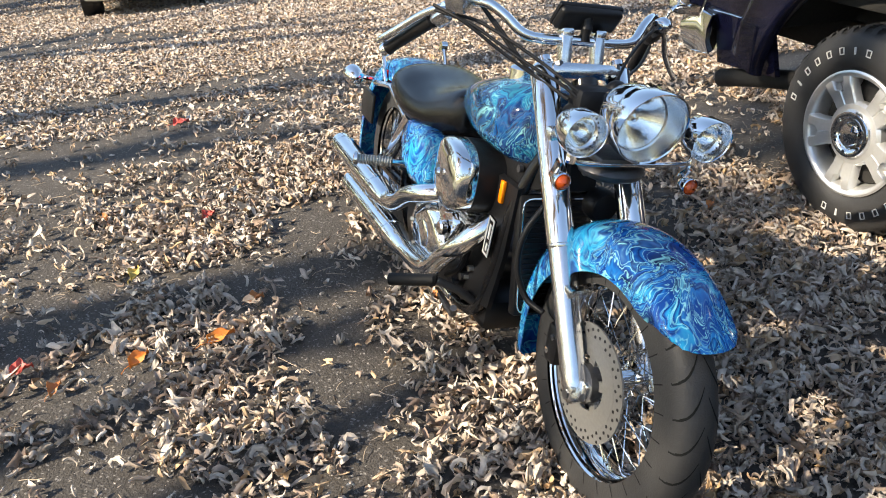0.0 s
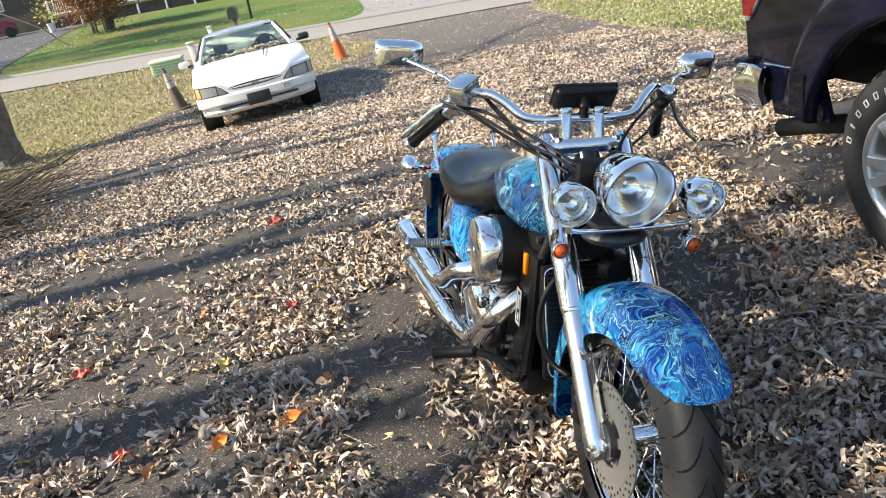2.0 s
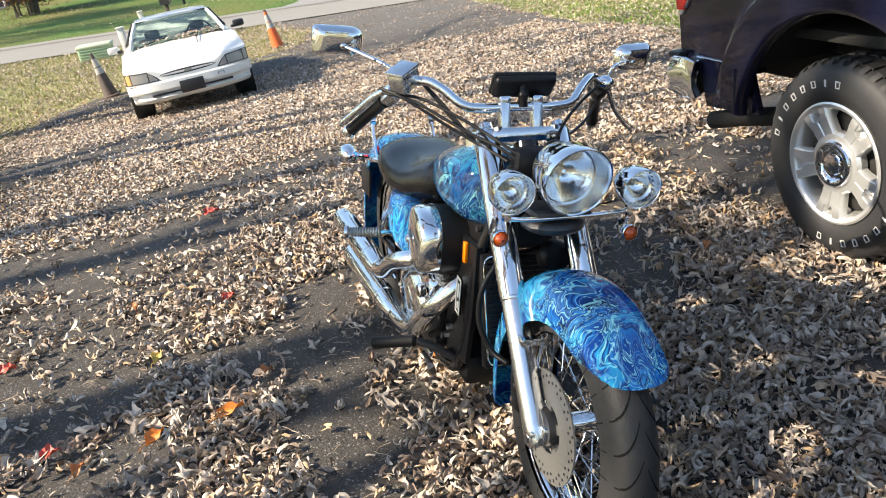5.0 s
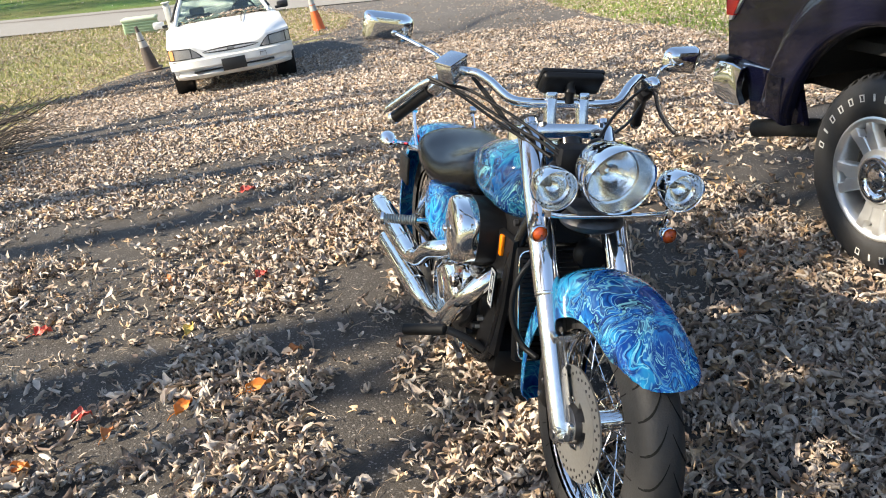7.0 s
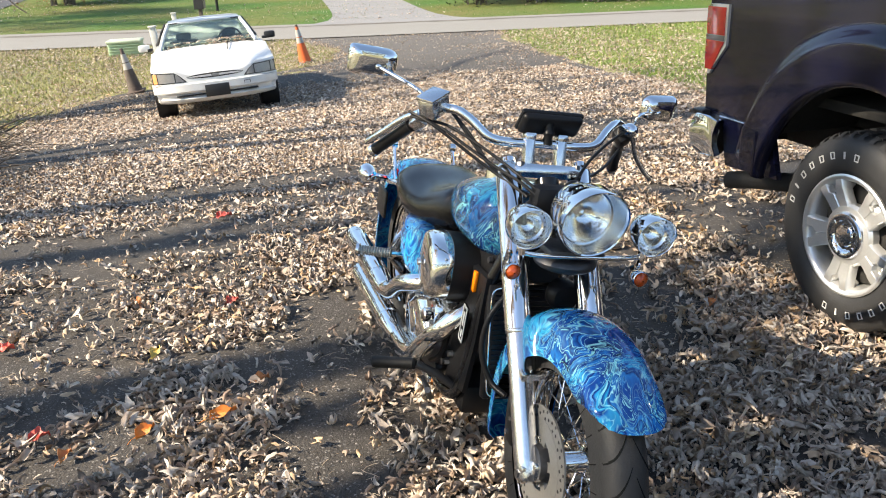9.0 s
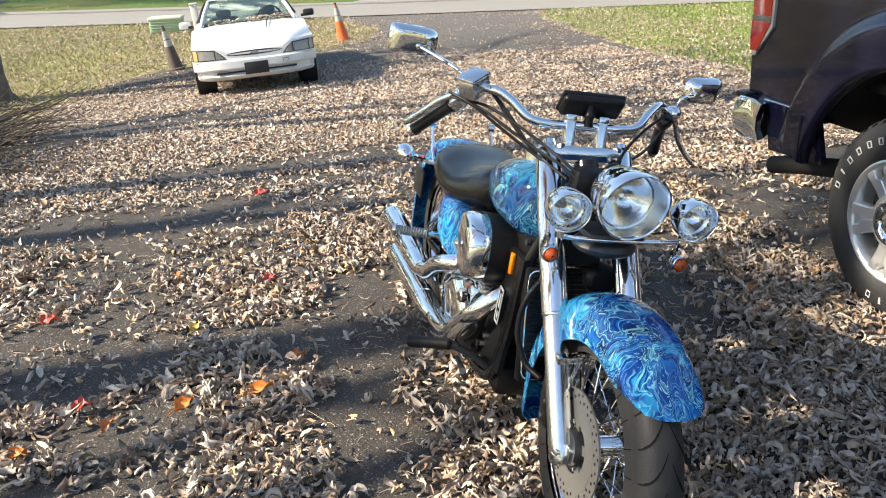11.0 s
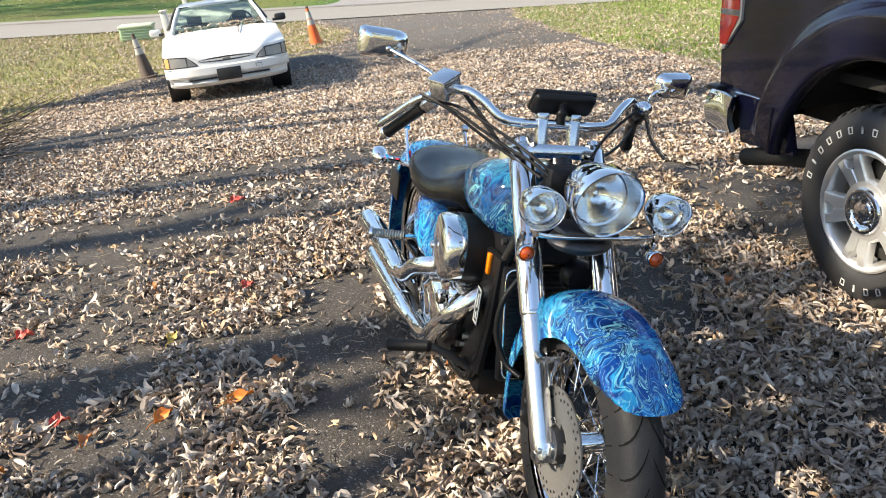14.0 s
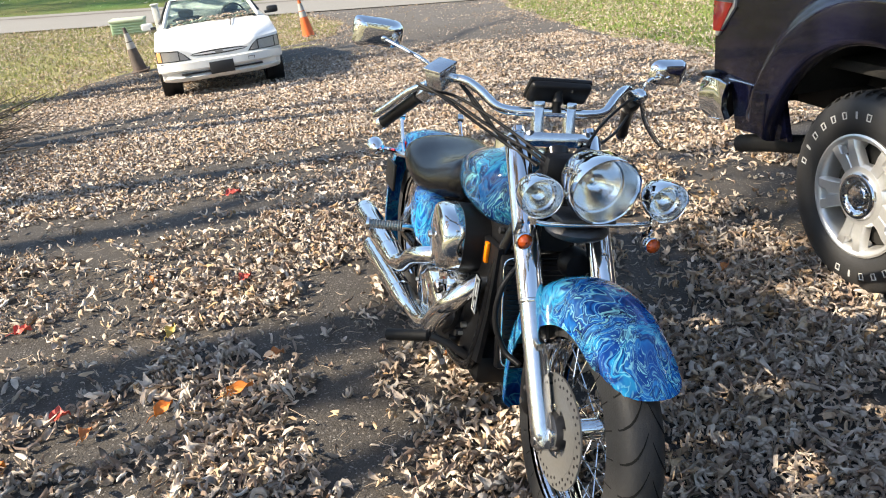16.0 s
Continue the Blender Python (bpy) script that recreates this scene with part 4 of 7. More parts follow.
    # mirrors
    for s, c, base in ((-1, Vector((-0.735, -0.452, 1.198)), Vector((-0.60, -0.325, 1.105))), (1, Vector((-0.70, 0.462, 1.146)), Vector((-0.625, 0.345, 1.095)))):
        stem = smooth_path([base, base + Vector((0.01, s * 0.012, 0.035)), base.lerp(c, 0.55) + Vector((0.018, 0, 0.012)), c + Vector((0.022, -s * 0.012, -0.012))], 5)
        mirror = part("mirror", Geo().tube(stem, 0.0055, 8), CHROME, bike, "chrome mirror on a bent stem")
        m = axis(c, (-1, -s * 0.10, 0.16), (0, 1, 0))
        outline = []
        for k in range(28):
            a = 2 * math.pi * k / 28
            x = math.copysign(abs(math.cos(a)) ** 0.38, math.cos(a)) * (0.072 if s < 0 else 0.060)
            y = math.copysign(abs(math.sin(a)) ** 0.45, math.sin(a)) * (0.041 + 0.009 * math.cos(a) * s)
            outline.append((x, y))
        rings = [[m @ Vector((x * k_, y * k_, z)) for x, y in outline] for k_, z in ((0.45, -0.032), (0.75, -0.028), (0.93, -0.016), (1, 0.0), (1, 0.006), (0.95, 0.009), (0.93, 0.006))]
        part("mirror_shell", Geo().loft(rings), CHROME, mirror)
        part("ball_joint", Geo().ball(c + Vector((0.024, -s * 0.012, -0.012)), (0.012, 0.012, 0.012), 12, 8), CHROME, mirror)

    # phone cradle
    cradle = part("phone_cradle", Geo().box((0, 0, 0), (0.070, 0.178, 0.030), axis((-0.480, 0.012, 1.100), (-0.80, 0, 0.60), (1, 0, 0)), 0.013, 3), BLACK, bike, "black phone cradle")
    part("cradle_rim", Geo().box((0, 0, 0.012), (0.074, 0.184, 0.016), axis((-0.480, 0.012, 1.100), (-0.80, 0, 0.60), (1, 0, 0)), 0.007), BLACK, cradle)
    part("ball_mount", Geo().tube([(-0.468, 0.005, 1.05), (-0.465, 0.005, 1.065), (-0.463, 0.005, 1.078), (-0.467, 0.005, 1.092), (-0.472, 0.005, 1.108)], [0.018, 0.012, 0.016, 0.012, 0.018], 12), BLACK, cradle)

    # lamps
    lamp_pod(bike, "headlight", (-0.112, 0.002, 0.932), 0.085, 0.155, 0.040, "chrome headlight with visor and clear lens")
    bar_y = Geo().tube(smooth_path([(-0.150, -0.162, 0.838), (-0.150, -0.1, 0.828), (-0.150, 0.1, 0.828), (-0.150, 0.192, 0.836)], 5), 0.0065, 10)
    part("lamp_bar", bar_y, CHROME, bike, "chrome lamp bar")
    part("headlight_bracket", Geo().box((-0.205, 0, 0.832), (0.12, 0.15, 0.018), None, 0.006), DARK_STEEL, bike)
    part("bracket_cover", Geo().ball((-0.215, 0, 0.795), (0.075, 0.085, 0.030), 18, 10), DARK_STEEL, bike)
    for s in (-1, 1):
        spot = lamp_pod(bike, "spot_lamp", (-0.118, s * 0.169 + 0.015, 0.904 - 0.003 * s), 0.051, 0.090, 0.018, "chrome auxiliary spot lamp")
        part("stud", Geo().tube([(-0.150, s * 0.166 + 0.012, 0.83), (-0.150, s * 0.166 + 0.012, 0.862)], 0.012, 8), CHROME, spot)
        sig = turn_signal(bike, (-0.146, s * 0.177 + 0.007, 0.787 if s < 0 else 0.776))
        part("stalk", Geo().tube([(-0.150, s * 0.182, 0.835), (-0.160, s * 0.182, 0.81), (-0.178, s * 0.178, 0.79)], 0.009, 8), CHROME, sig)

    # tank
    rings = []
    for i in range(23):
        t = i / 22
        x = -0.40 - 0.62 * t
        w = 0.166 * (min(1, (t / 0.16) ** 0.5 if t < 0.16 else 1)) * (1 - 0.62 * max(0, t - 0.42) ** 1.6 / 0.58 ** 1.6)
        w = max(w, 0.035)
        top = 0.918 - 0.035 * (1 - min(1, t / 0.12)) ** 2 - 0.125 * max(0, t - 0.30) ** 1.4 / 0.70 ** 1.4
        bot = 0.708 + 0.040 * (1 - min(1, t / 0.10)) ** 2 - 0.020 * math.sin(math.pi * min(1, t * 1.4)) + 0.010 * max(0, t - 0.6)
        zc, hz = (top + bot) / 2, (top - bot) / 2
        ring = []
        for k in range(28):
            a = 2 * math.pi * k / 28
            ca, sa = math.cos(a), math.sin(a)
            y = w * math.copysign(abs(ca) ** 0.8, ca) * (1 + 0.06 * -sa)
            z = zc + hz * math.copysign(abs(sa) ** 0.75, sa)
            ring.append((x, y, z))
        rings.append(ring)
    tank = part("fuel_tank", Geo().loft(rings), SWIRL_DARKER, bike, "marbled blue fuel tank", 70)
    part("tank_console", Geo().loft([[(x, y * w, z) for y, z in ((-1, h - 0.004), (-0.8, h + 0.012), (0, h + 0.018), (0.8, h + 0.012), (1, h - 0.004), (0, h - 0.02))]
                                     for x, w, h in ((-0.47, 0.03, 0.895), (-0.55, 0.045, 0.903), (-0.68, 0.048, 0.885), (-0.80, 0.035, 0.852), (-0.88, 0.02, 0.826))]), CHROME, tank, "chrome tank console")
    part("fuel_cap", Geo().tube([(-0.655, -0.055, 0.890), (-0.655, -0.055, 0.928), (-0.655, -0.055, 0.934), (-0.655, -0.055, 0.937)], [0.036, 0.036, 0.031, 0.02], 24), CHROME, tank)

    # seat
    rings = []
    for i in range(21):
        t = i / 20
        x = -0.925 - 0.585 * t
        w = 0.112 + 0.072 * math.sin(min(1, t / 0.62) * math.pi / 2) - 0.02 * max(0, t - 0.75) / 0.25
        if t > 0.9:
            w *= math.sqrt(max(0.15, 1 - ((t - 0.9) / 0.1) ** 2))
        if t < 0.05:
            w *= 0.75 + 5 * t
        top = 0.802 - 0.060 * smooth01(0.0, 0.45, t) + 0.014 * smooth01(0.5, 0.85, t)
        if t > 0.9:
            top -= 0.05 * ((t - 0.9) / 0.1) ** 2
        bot = 0.632 - 0.052 * min(1, t / 0.3) + 0.045 * max(0, t - 0.6) / 0.4
        ring = []
        for k in range(24):
            a = 2 * math.pi * k / 24
            ca, sa = math.cos(a), math.sin(a)
            y = w * math.copysign(abs(ca) ** 0.7, ca) * (1 - 0.10 * sa)
            z = (top + bot) / 2 + (top - bot) / 2 * math.copysign(abs(sa) ** 0.8, sa)
            ring.append((x, y, z))
        rings.append(ring)
    seat = part("seat", Geo().loft(rings), VINYL, bike, "black vinyl seat", 70)

    # rear mudguard and its fittings
    rear = part("rear_fender", fender_shell(RA, 35, 214, lambda t: 0.415 - 0.015 * t, lambda t: 0.34 - 0.02 * math.sin(math.pi * t), lambda t: 0.112 * (0.7 + 0.3 * min(1, min(t, 1 - t) / 0.08) ** 0.5), 34, 13),
                SWIRL, bike, "marbled blue rear fender", 60)
    for s in (-1, 1):
        sig = turn_signal(bike, (-1.80, s * 0.222, 0.618), (-1, 0, 0), 1.8)
        part("stalk", Geo().tube([(-1.79, s * 0.10, 0.60), (-1.79, s * 0.19, 0.612)], 0.010, 8), CHROME, sig)
        part("fender_strut", Geo().tube([(-1.36, s * 0.118, 0.55), (-1.60, s * 0.122, 0.625), (-1.82, s * 0.118, 0.585)], 0.013, 10), CHROME, rear)
    part("tail_lamp", Geo().ball((-1.955, 0, 0.60), (0.045, 0.05, 0.045), 18, 12), RED_LENS, rear, "red tail lamp")
    part("side_reflector", Geo().box((-1.70, -0.118, 0.655), (0.05, 0.008, 0.03), None, 0.003), RED_LENS, rear)
    # low passenger bar uprights
    for s in (-1, 1):
        post = part("rack_post", Geo().tube(smooth_path([(-1.66, s * 0.128, 0.63), (-1.70, s * 0.130, 0.69), (-1.75, s * 0.128, 0.765)], 5), 0.008, 8), CHROME, bike, "chrome rear rack post")
        part("post_boss", Geo().tube([(-1.75, s * 0.14, 0.765), (-1.75, s * 0.116, 0.765)], 0.018, 14), CHROME, post)
    part("number_plate_bracket", Geo().box((-1.86, -0.13, 0.48), (0.16, 0.012, 0.12), None, 0.004), BLACK, bike, "black bracket")

    # frame
    for s in (-1, 1):
        part("frame_tube", Geo().tube(smooth_path([(-0.40, s * 0.035, 0.86), (-0.455, s * 0.105, 0.62), (-0.50, s * 0.118, 0.35), (-0.60, s * 0.12, 0.20), (-0.9, s * 0.12, 0.17), (-1.2, s * 0.12, 0.20),
                                                   (-1.32, s * 0.12, 0.38), (-1.25, s * 0.11, 0.60)], 5), 0.019, 12), BLACK_PAINT, bike, "black frame tube")
        part("swingarm", Geo().tube([(-1.15, s * 0.105, 0.33), (-1.64, s * 0.118, 0.315)], 0.026, 10), BLACK_PAINT, bike)
        part("shock", Geo().tube([(-1.52, s * 0.128, 0.35), (-1.30, s * 0.128, 0.60)], 0.030, 16), CHROME, bike, "chrome shock absorber")
    part("steering_head", Geo().tube([(-0.31, 0, 0.80), (-0.415, 0, 0.955)], 0.034, 16), BLACK_PAINT, bike)
    part("backbone", Geo().tube([(-0.40, 0, 0.86), (-0.9, 0, 0.70), (-1.35, 0, 0.60)], 0.05, 14), BLACK_PAINT, bike)
    neck = part("frame_cover", Geo().loft([[(x, s * w, z) for s, z in ((-1, z0), (-1, z1), (-0.6, z1 + 0.02), (0.6, z1 + 0.02), (1, z1), (1, z0), (0.5, z0 - 0.01), (-0.5, z0 - 0.01))]
                                           for x, w, z0, z1 in ((-0.33, 0.045, 0.70, 0.80), (-0.42, 0.085, 0.66, 0.79), (-0.52, 0.105, 0.64, 0.74), (-0.66, 0.10, 0.63, 0.69))]), BLACK, bike, "black frame cover")
    part("cover_bolt", Geo().tube([(-0.47, -0.100, 0.70), (-0.47, -0.112, 0.70)], 0.010, 10), DARK_STEEL, neck)

    # radiator
    mr = axis((-0.405, 0, 0.475), (1, 0, 0.24), (0, 1, 0))
    rad = part("radiator", Geo().box((0, 0, 0), (0.225, 0.335, 0.036), mr, 0.008), BLACK, bike, "black radiator with guard")
    for k in range(22):
        part("radiator_fin", Geo().box((0, -0.150 + 0.0143 * k, 0.020), (0.190, 0.0035, 0.006), mr), BLACK_PAINT, rad)
    trim = []
    for k in range(40):
        a = 2 * math.pi * k / 40
        trim.append(mr @ Vector((math.copysign(abs(math.cos(a)) ** 0.18, math.cos(a)) * 0.106, math.copysign(abs(math.sin(a)) ** 0.18, math.sin(a)) * 0.158, 0.024)))
    part("guard_trim", Geo().tube(trim + trim[:1], 0.0026, 6), CHROME, rad, "thin chrome trim line")
    part("radiator_hose", Geo().tube(smooth_path([(-0.30, -0.11, 0.66), (-0.30, -0.150, 0.59), (-0.295, -0.158, 0.50), (-0.27, -0.13, 0.42), (-0.22, -0.10, 0.40)], 6), 0.0085, 10), BLACK, bike, "black hose")
    part("horn", Geo().tube([(-0.33, 0.06, 0.66), (-0.30, 0.06, 0.66), (-0.285, 0.06, 0.66)], [0.045, 0.045, 0.035], 24), BLACK, bike)
    part("ignition_plate", Geo().ball((-0.275, -0.03, 0.775), (0.012, 0.012, 0.022), 10, 8), STEEL, bike)

    # engine
    part("crankcase", Geo().loft([[(-0.93 + dx * 0.27 * math.cos(a), y, 0.30 + 0.155 * math.sin(a) * dx) for a in (2 * math.pi * k / 28 for k in range(28))]
                                  for y, dx in ((-0.16, 0.8), (-0.145, 0.96), (0, 1.0), (0.145, 0.96), (0.16, 0.8))]), DARK_STEEL, bike, "engine crankcase")
    part("engine_cover", Geo().loft([[(-0.86 + dx * 0.15 * math.cos(a), y, 0.335 + 0.115 * math.sin(a) * dx) for a in (2 * math.pi * k / 32 for k in range(32))]
                                     for y, dx in ((-0.15, 1.0), (-0.185, 0.98), (-0.198, 0.88), (-0.205, 0.6), (-0.206, 0.05))]), CHROME, bike, "polished chrome engine cover")
    for tilt, x0 in ((-0.46, -0.82), (0.46, -0.98)):
        ax = axis((x0, 0, 0.40), (-tilt, 0, 1), (1, 0, 0))
        cylinder = part("cylinder", Geo().lathe([(0.058, 0.0), (0.060, 0.02), (0.060, 0.17), (0.055, 0.18)], 28, ax), DARK_STEEL, bike, "finned cylinder")
        for k in range(8):
            part("cooling_fin", Geo().lathe([(0.05, 0.02 + 0.018 * k), (0.078, 0.021 + 0.018 * k), (0.079, 0.024 + 0.018 * k), (0.078, 0.027 + 0.018 * k), (0.05, 0.028 + 0.018 * k)], 24, ax), STEEL, cylinder)
        part("cylinder_head", Geo().box((0, 0, 0.205), (0.13, 0.20, 0.07), ax, 0.022, 3), CHROME, bike, "chrome cylinder head cover")
    # chrome bits under the air box
    part("side_plate", Geo().box((-0.80, -0.165, 0.50), (0.17, 0.03, 0.10), axis((0, 0, 0), (0, 0, 1)), 0.012), CHROME, bike)
    for x, z, r in ((-0.72, 0.42, 0.024), (-0.95, 0.44, 0.03), (-0.86, 0.335, 0.05), (-0.69, 0.50, 0.018)):
        part("cover_boss", Geo().tube([(x, -0.19, z), (x, -0.207, z), (x, -0.212, z)], [r, r, r * 0.75], 20), CHROME, bike)
    # polished covers, pushrod tubes, bolts and pipes between the air box and the exhaust
    part("cam_cover", Geo().loft([[(-0.745 + 0.075 * k_ * math.cos(a), y, 0.435 + 0.062 * k_ * math.sin(a)) for a in (2 * math.pi * k / 28 for k in range(28))] for y, k_ in ((-0.13, 1.0), (-0.172, 1.0), (-0.184, 0.88), (-0.187, 0.3), (-0.187, 0.02))]), CHROME, bike, "polished cam cover")
    for k in range(6):
        a = 2 * math.pi * k / 6 + 0.3
        part("cover_bolt", Geo().tube([(-0.745 + 0.060 * math.cos(a), -0.178, 0.435 + 0.049 * math.sin(a)), (-0.745 + 0.060 * math.cos(a), -0.192, 0.435 + 0.049 * math.sin(a))], 0.0065, 6), STEEL, bike)
    for k in range(8):
        a = 2 * math.pi * k / 8
        part("cover_bolt", Geo().tube([(-0.86 + 0.128 * math.cos(a), -0.188, 0.335 + 0.098 * math.sin(a)), (-0.86 + 0.128 * math.cos(a), -0.205, 0.335 + 0.098 * math.sin(a))], 0.007, 6), STEEL, bike)
    for k in range(4):
        part("pushrod_tube", Geo().tube([(-0.70 - 0.055 * k, -0.150, 0.44), (-0.672 - 0.075 * k, -0.128, 0.60)], 0.009, 10), CHROME, bike)
    for k in range(5):
        part("head_fin", Geo().box((-0.685, -0.135, 0.468 + 0.016 * k), (0.115, 0.062, 0.006), None, 0.002), ALLOY, bike)
    part("intake_pipe", Geo().tube(smooth_path([(-0.66, -0.12, 0.555), (-0.70, -0.165, 0.525), (-0.77, -0.170, 0.52), (-0.83, -0.14, 0.545)], 5), 0.017, 12), CHROME, bike)
    part("breather_hose", Geo().tube(smooth_path([(-0.62, -0.13, 0.50), (-0.60, -0.155, 0.42), (-0.63, -0.16, 0.33), (-0.70, -0.17, 0.27)], 5), 0.010, 8), BLACK, bike)
    part("pedal_arm", Geo().box((-0.64, -0.205, 0.262), (0.13, 0.014, 0.022), None, 0.005), CHROME, bike)
    for x, z in ((-0.60, 0.34), (-0.66, 0.40), (-0.625, 0.30)):
        part("case_bolt", Geo().tube([(x, -0.125, z), (x, -0.150, z)], 0.010, 6), STEEL, bike)
    # air cleaner: chrome teardrop, black back half
    prof = []
    for k in range(32):
        a = 2 * math.pi * k / 32
        prof.append((math.copysign(abs(math.cos(a)) ** 0.72, math.cos(a)) * 0.120, math.copysign(abs(math.sin(a)) ** 0.7, math.sin(a)) * 0.098))
    ma = axis((-0.660, -0.145, 0.612), (-0.10, -1, 0.04), (1, -0.10, 0))
    box_ = part("air_cleaner", Geo().loft([[ma @ Vector((x * k_, y * k_, z)) for x, y in prof] for k_, z in ((0.98, 0.03), (1.0, 0.055), (0.985, 0.080), (0.93, 0.092), (0.86, 0.097), (0.5, 0.104), (0.02, 0.107))]), CHROME, bike,
                "chrome air cleaner cover")
    part("air_cleaner_base", Geo().loft([[ma @ Vector((x * k_, y * k_, z)) for x, y in prof] for k_, z in ((0.7, -0.07), (0.98, -0.05), (1.0, 0.032), (0.9, 0.036))]), BLACK, box_, "black air box")
    part("cover_screw", Geo().tube([ma @ Vector((0, 0, 0.112)), ma @ Vector((0, 0, 0.120))], [0.014, 0.010], 12), CHROME, box_)
    # side cover
    ms = axis((-1.07, -0.150, 0.535), (0.06, -1, 0.05), (1, 0.06, 0))
    cover = [(0.135, 0.085), (0.02, 0.098), (-0.12, 0.085), (-0.165, 0.03), (-0.13, -0.06), (-0.03, -0.10), (0.08, -0.095), (0.14, -0.03)]
    part("side_cover", Geo().loft([[ms @ Vector((x * k_, y * k_, z)) for x, y in cover] for k_, z in ((0.98, -0.02), (1.0, 0.015), (0.94, 0.032), (0.7, 0.042), (0.1, 0.046))]), SWIRL, bike, "marbled blue side cover", 70)
    ms2 = axis((-1.07, 0.150, 0.535), (0.06, 1, 0.05), (1, -0.06, 0))
    part("side_cover", Geo().loft([[ms2 @ Vector((x * k_, y * k_, z)) for x, y in cover] for k_, z in ((0.98, -0.02), (1.0, 0.015), (0.94, 0.032), (0.7, 0.042), (0.1, 0.046))]), SWIRL, bike, "marbled blue side cover", 70)
    # reflector and data plate on the front downtube
    part("side_reflector", Geo().box((0, 0, 0), (0.020, 0.012, 0.064), axis((-0.500, -0.132, 0.622), (0.05, 0, 1)), 0.003), ORANGE_REFLECTOR, bike, "orange reflector strip")
    tag_ = part("data_plate", Geo().box((0, 0, 0), (0.036, 0.006, 0.118), axis((-0.500, -0.146, 0.488), (0.10, 0, 1)), 0.002), BLACK_PAINT, bike, "black data plate with pale border")
    mt = axis((-0.500, -0.1505, 0.488), (0.10, 0, 1))
    for dx, dz, sx, sz in ((0, 0.055, 0.036, 0.006), (0, -0.055, 0.036, 0.006), (-0.0155, 0, 0.005, 0.112), (0.0155, 0, 0.005, 0.112), (0, 0.016, 0.010, 0.045), (0, -0.032, 0.010, 0.022)):
        part("plate_line", Geo().box((dx, 0, dz), (sx, 0.002, sz), mt), WHITE_LINE, tag_)

    # exhaust
    front_pipe = smooth_path([(-0.60, -0.06, 0.53), (-0.550, -0.125, 0.510), (-0.565, -0.185, 0.445), (-0.64, -0.215, 0.365), (-0.72, -0.225, 0.285), (-0.86, -0.225, 0.250), (-1.0, -0.228, 0.250)], 6)
    pipe = part("exhaust_pipe", Geo().tube(front_pipe, [0.020] * 6 + [0.030] * (len(front_pipe) - 6), 18), CHROME, bike, "chrome front exhaust pipe with heat shield")
    rear_pipe = smooth_path([(-0.80, -0.13, 0.50), (-0.86, -0.21, 0.475), (-0.95, -0.235, 0.435), (-1.04, -0.240, 0.375), (-1.12, -0.240, 0.345), (-1.20, -0.240, 0.342)], 6)
    part("exhaust_pipe", Geo().tube(rear_pipe, 0.031, 18), CHROME, bike, "chrome rear exhaust pipe")
    for p0, p1, r in (((-1.12, -0.240, 0.340), (-1.80, -0.245, 0.328), 0.044), ((-0.93, -0.228, 0.247), (-1.60, -0.240, 0.232), 0.044)):
        a, b = Vector(p0), Vector(p1)
        muf = part("muffler", Geo().tube([a.lerp(b, t) for t in (0, 0.08, 0.2, 0.5, 0.94, 0.96, 1.0, 1.0, 0.98, 0.85)], [r * k for k in (0.66, 0.85, 0.98, 1.03, 1.03, 1.06, 1.04, 0.72, 0.66, 0.64)], 26, caps=False), CHROME, bike,
                   "chrome tapered muffler")
        part("outlet", Geo().tube([a.lerp(b, 0.86), a.lerp(b, 0.865)], r * 0.66, 20), BLACK, muf)
        for t in (0.22, 0.93):
            part("clamp_band", Geo().tube([a.lerp(b, t), a.lerp(b, t + 0.012)], r * 1.06, 26), CHROME, muf)

    # foot controls
    for s in (-1, 1):
        p = Vector((-0.575, s * 0.255, 0.318))
        q = Vector((-0.655, s * 0.375, 0.286)) if s < 0 else Vector((-0.62, s * 0.375, 0.30))
        peg = part("foot_peg", Geo().tube([p.lerp(q, t) for t in (0, 0.05, 0.1, 0.92, 0.97, 1.0)], [0.013, 0.019, 0.018, 0.019, 0.018, 0.010], 14), PEG_RUBBER, bike, "black rubber foot peg")
        part("peg_bracket", Geo().tube([(-0.56, s * 0.12, 0.24), (-0.565, s * 0.19, 0.29), tuple(p)], 0.013, 10), DARK_STEEL, peg)
        p2, q2 = Vector((-1.19, s * 0.225, 0.462)), Vector((-1.235, s * 0.335, 0.457))
        rp = part("passenger_peg", Geo().tube([p2.lerp(q2, t / 24) for t in range(25)], [0.015 if t % 2 else 0.0195 for t in range(25)], 14), STEEL, bike, "ribbed chrome passenger peg")
        part("peg_end", Geo().tube([p2.lerp(q2, t) for t in (0.97, 1.0, 1.09, 1.12)], [0.016, 0.024, 0.024, 0.014], 16), CHROME, rp)
        part("peg_bracket", Geo().tube([(-1.18, s * 0.13, 0.44), (-1.19, s * 0.19, 0.46), tuple(p2)], 0.012, 10), CHROME, rp)
    part("brake_pedal", Geo().tube(smooth_path([(-0.66, -0.20, 0.225), (-0.52, -0.215, 0.235), (-0.44, -0.25, 0.30)], 5), 0.010, 8), DARK_STEEL, bike)
    part("headlight_backing", Geo().box((-0.345, 0, 0.905), (0.07, 0.13, 0.11), None, 0.02).ball((-0.35, -0.05, 0.87), (0.04, 0.035, 0.05), 12, 8).ball((-0.34, 0.05, 0.95), (0.03, 0.03, 0.03), 12, 8), BLACK, bike, "black wiring behind the headlight")
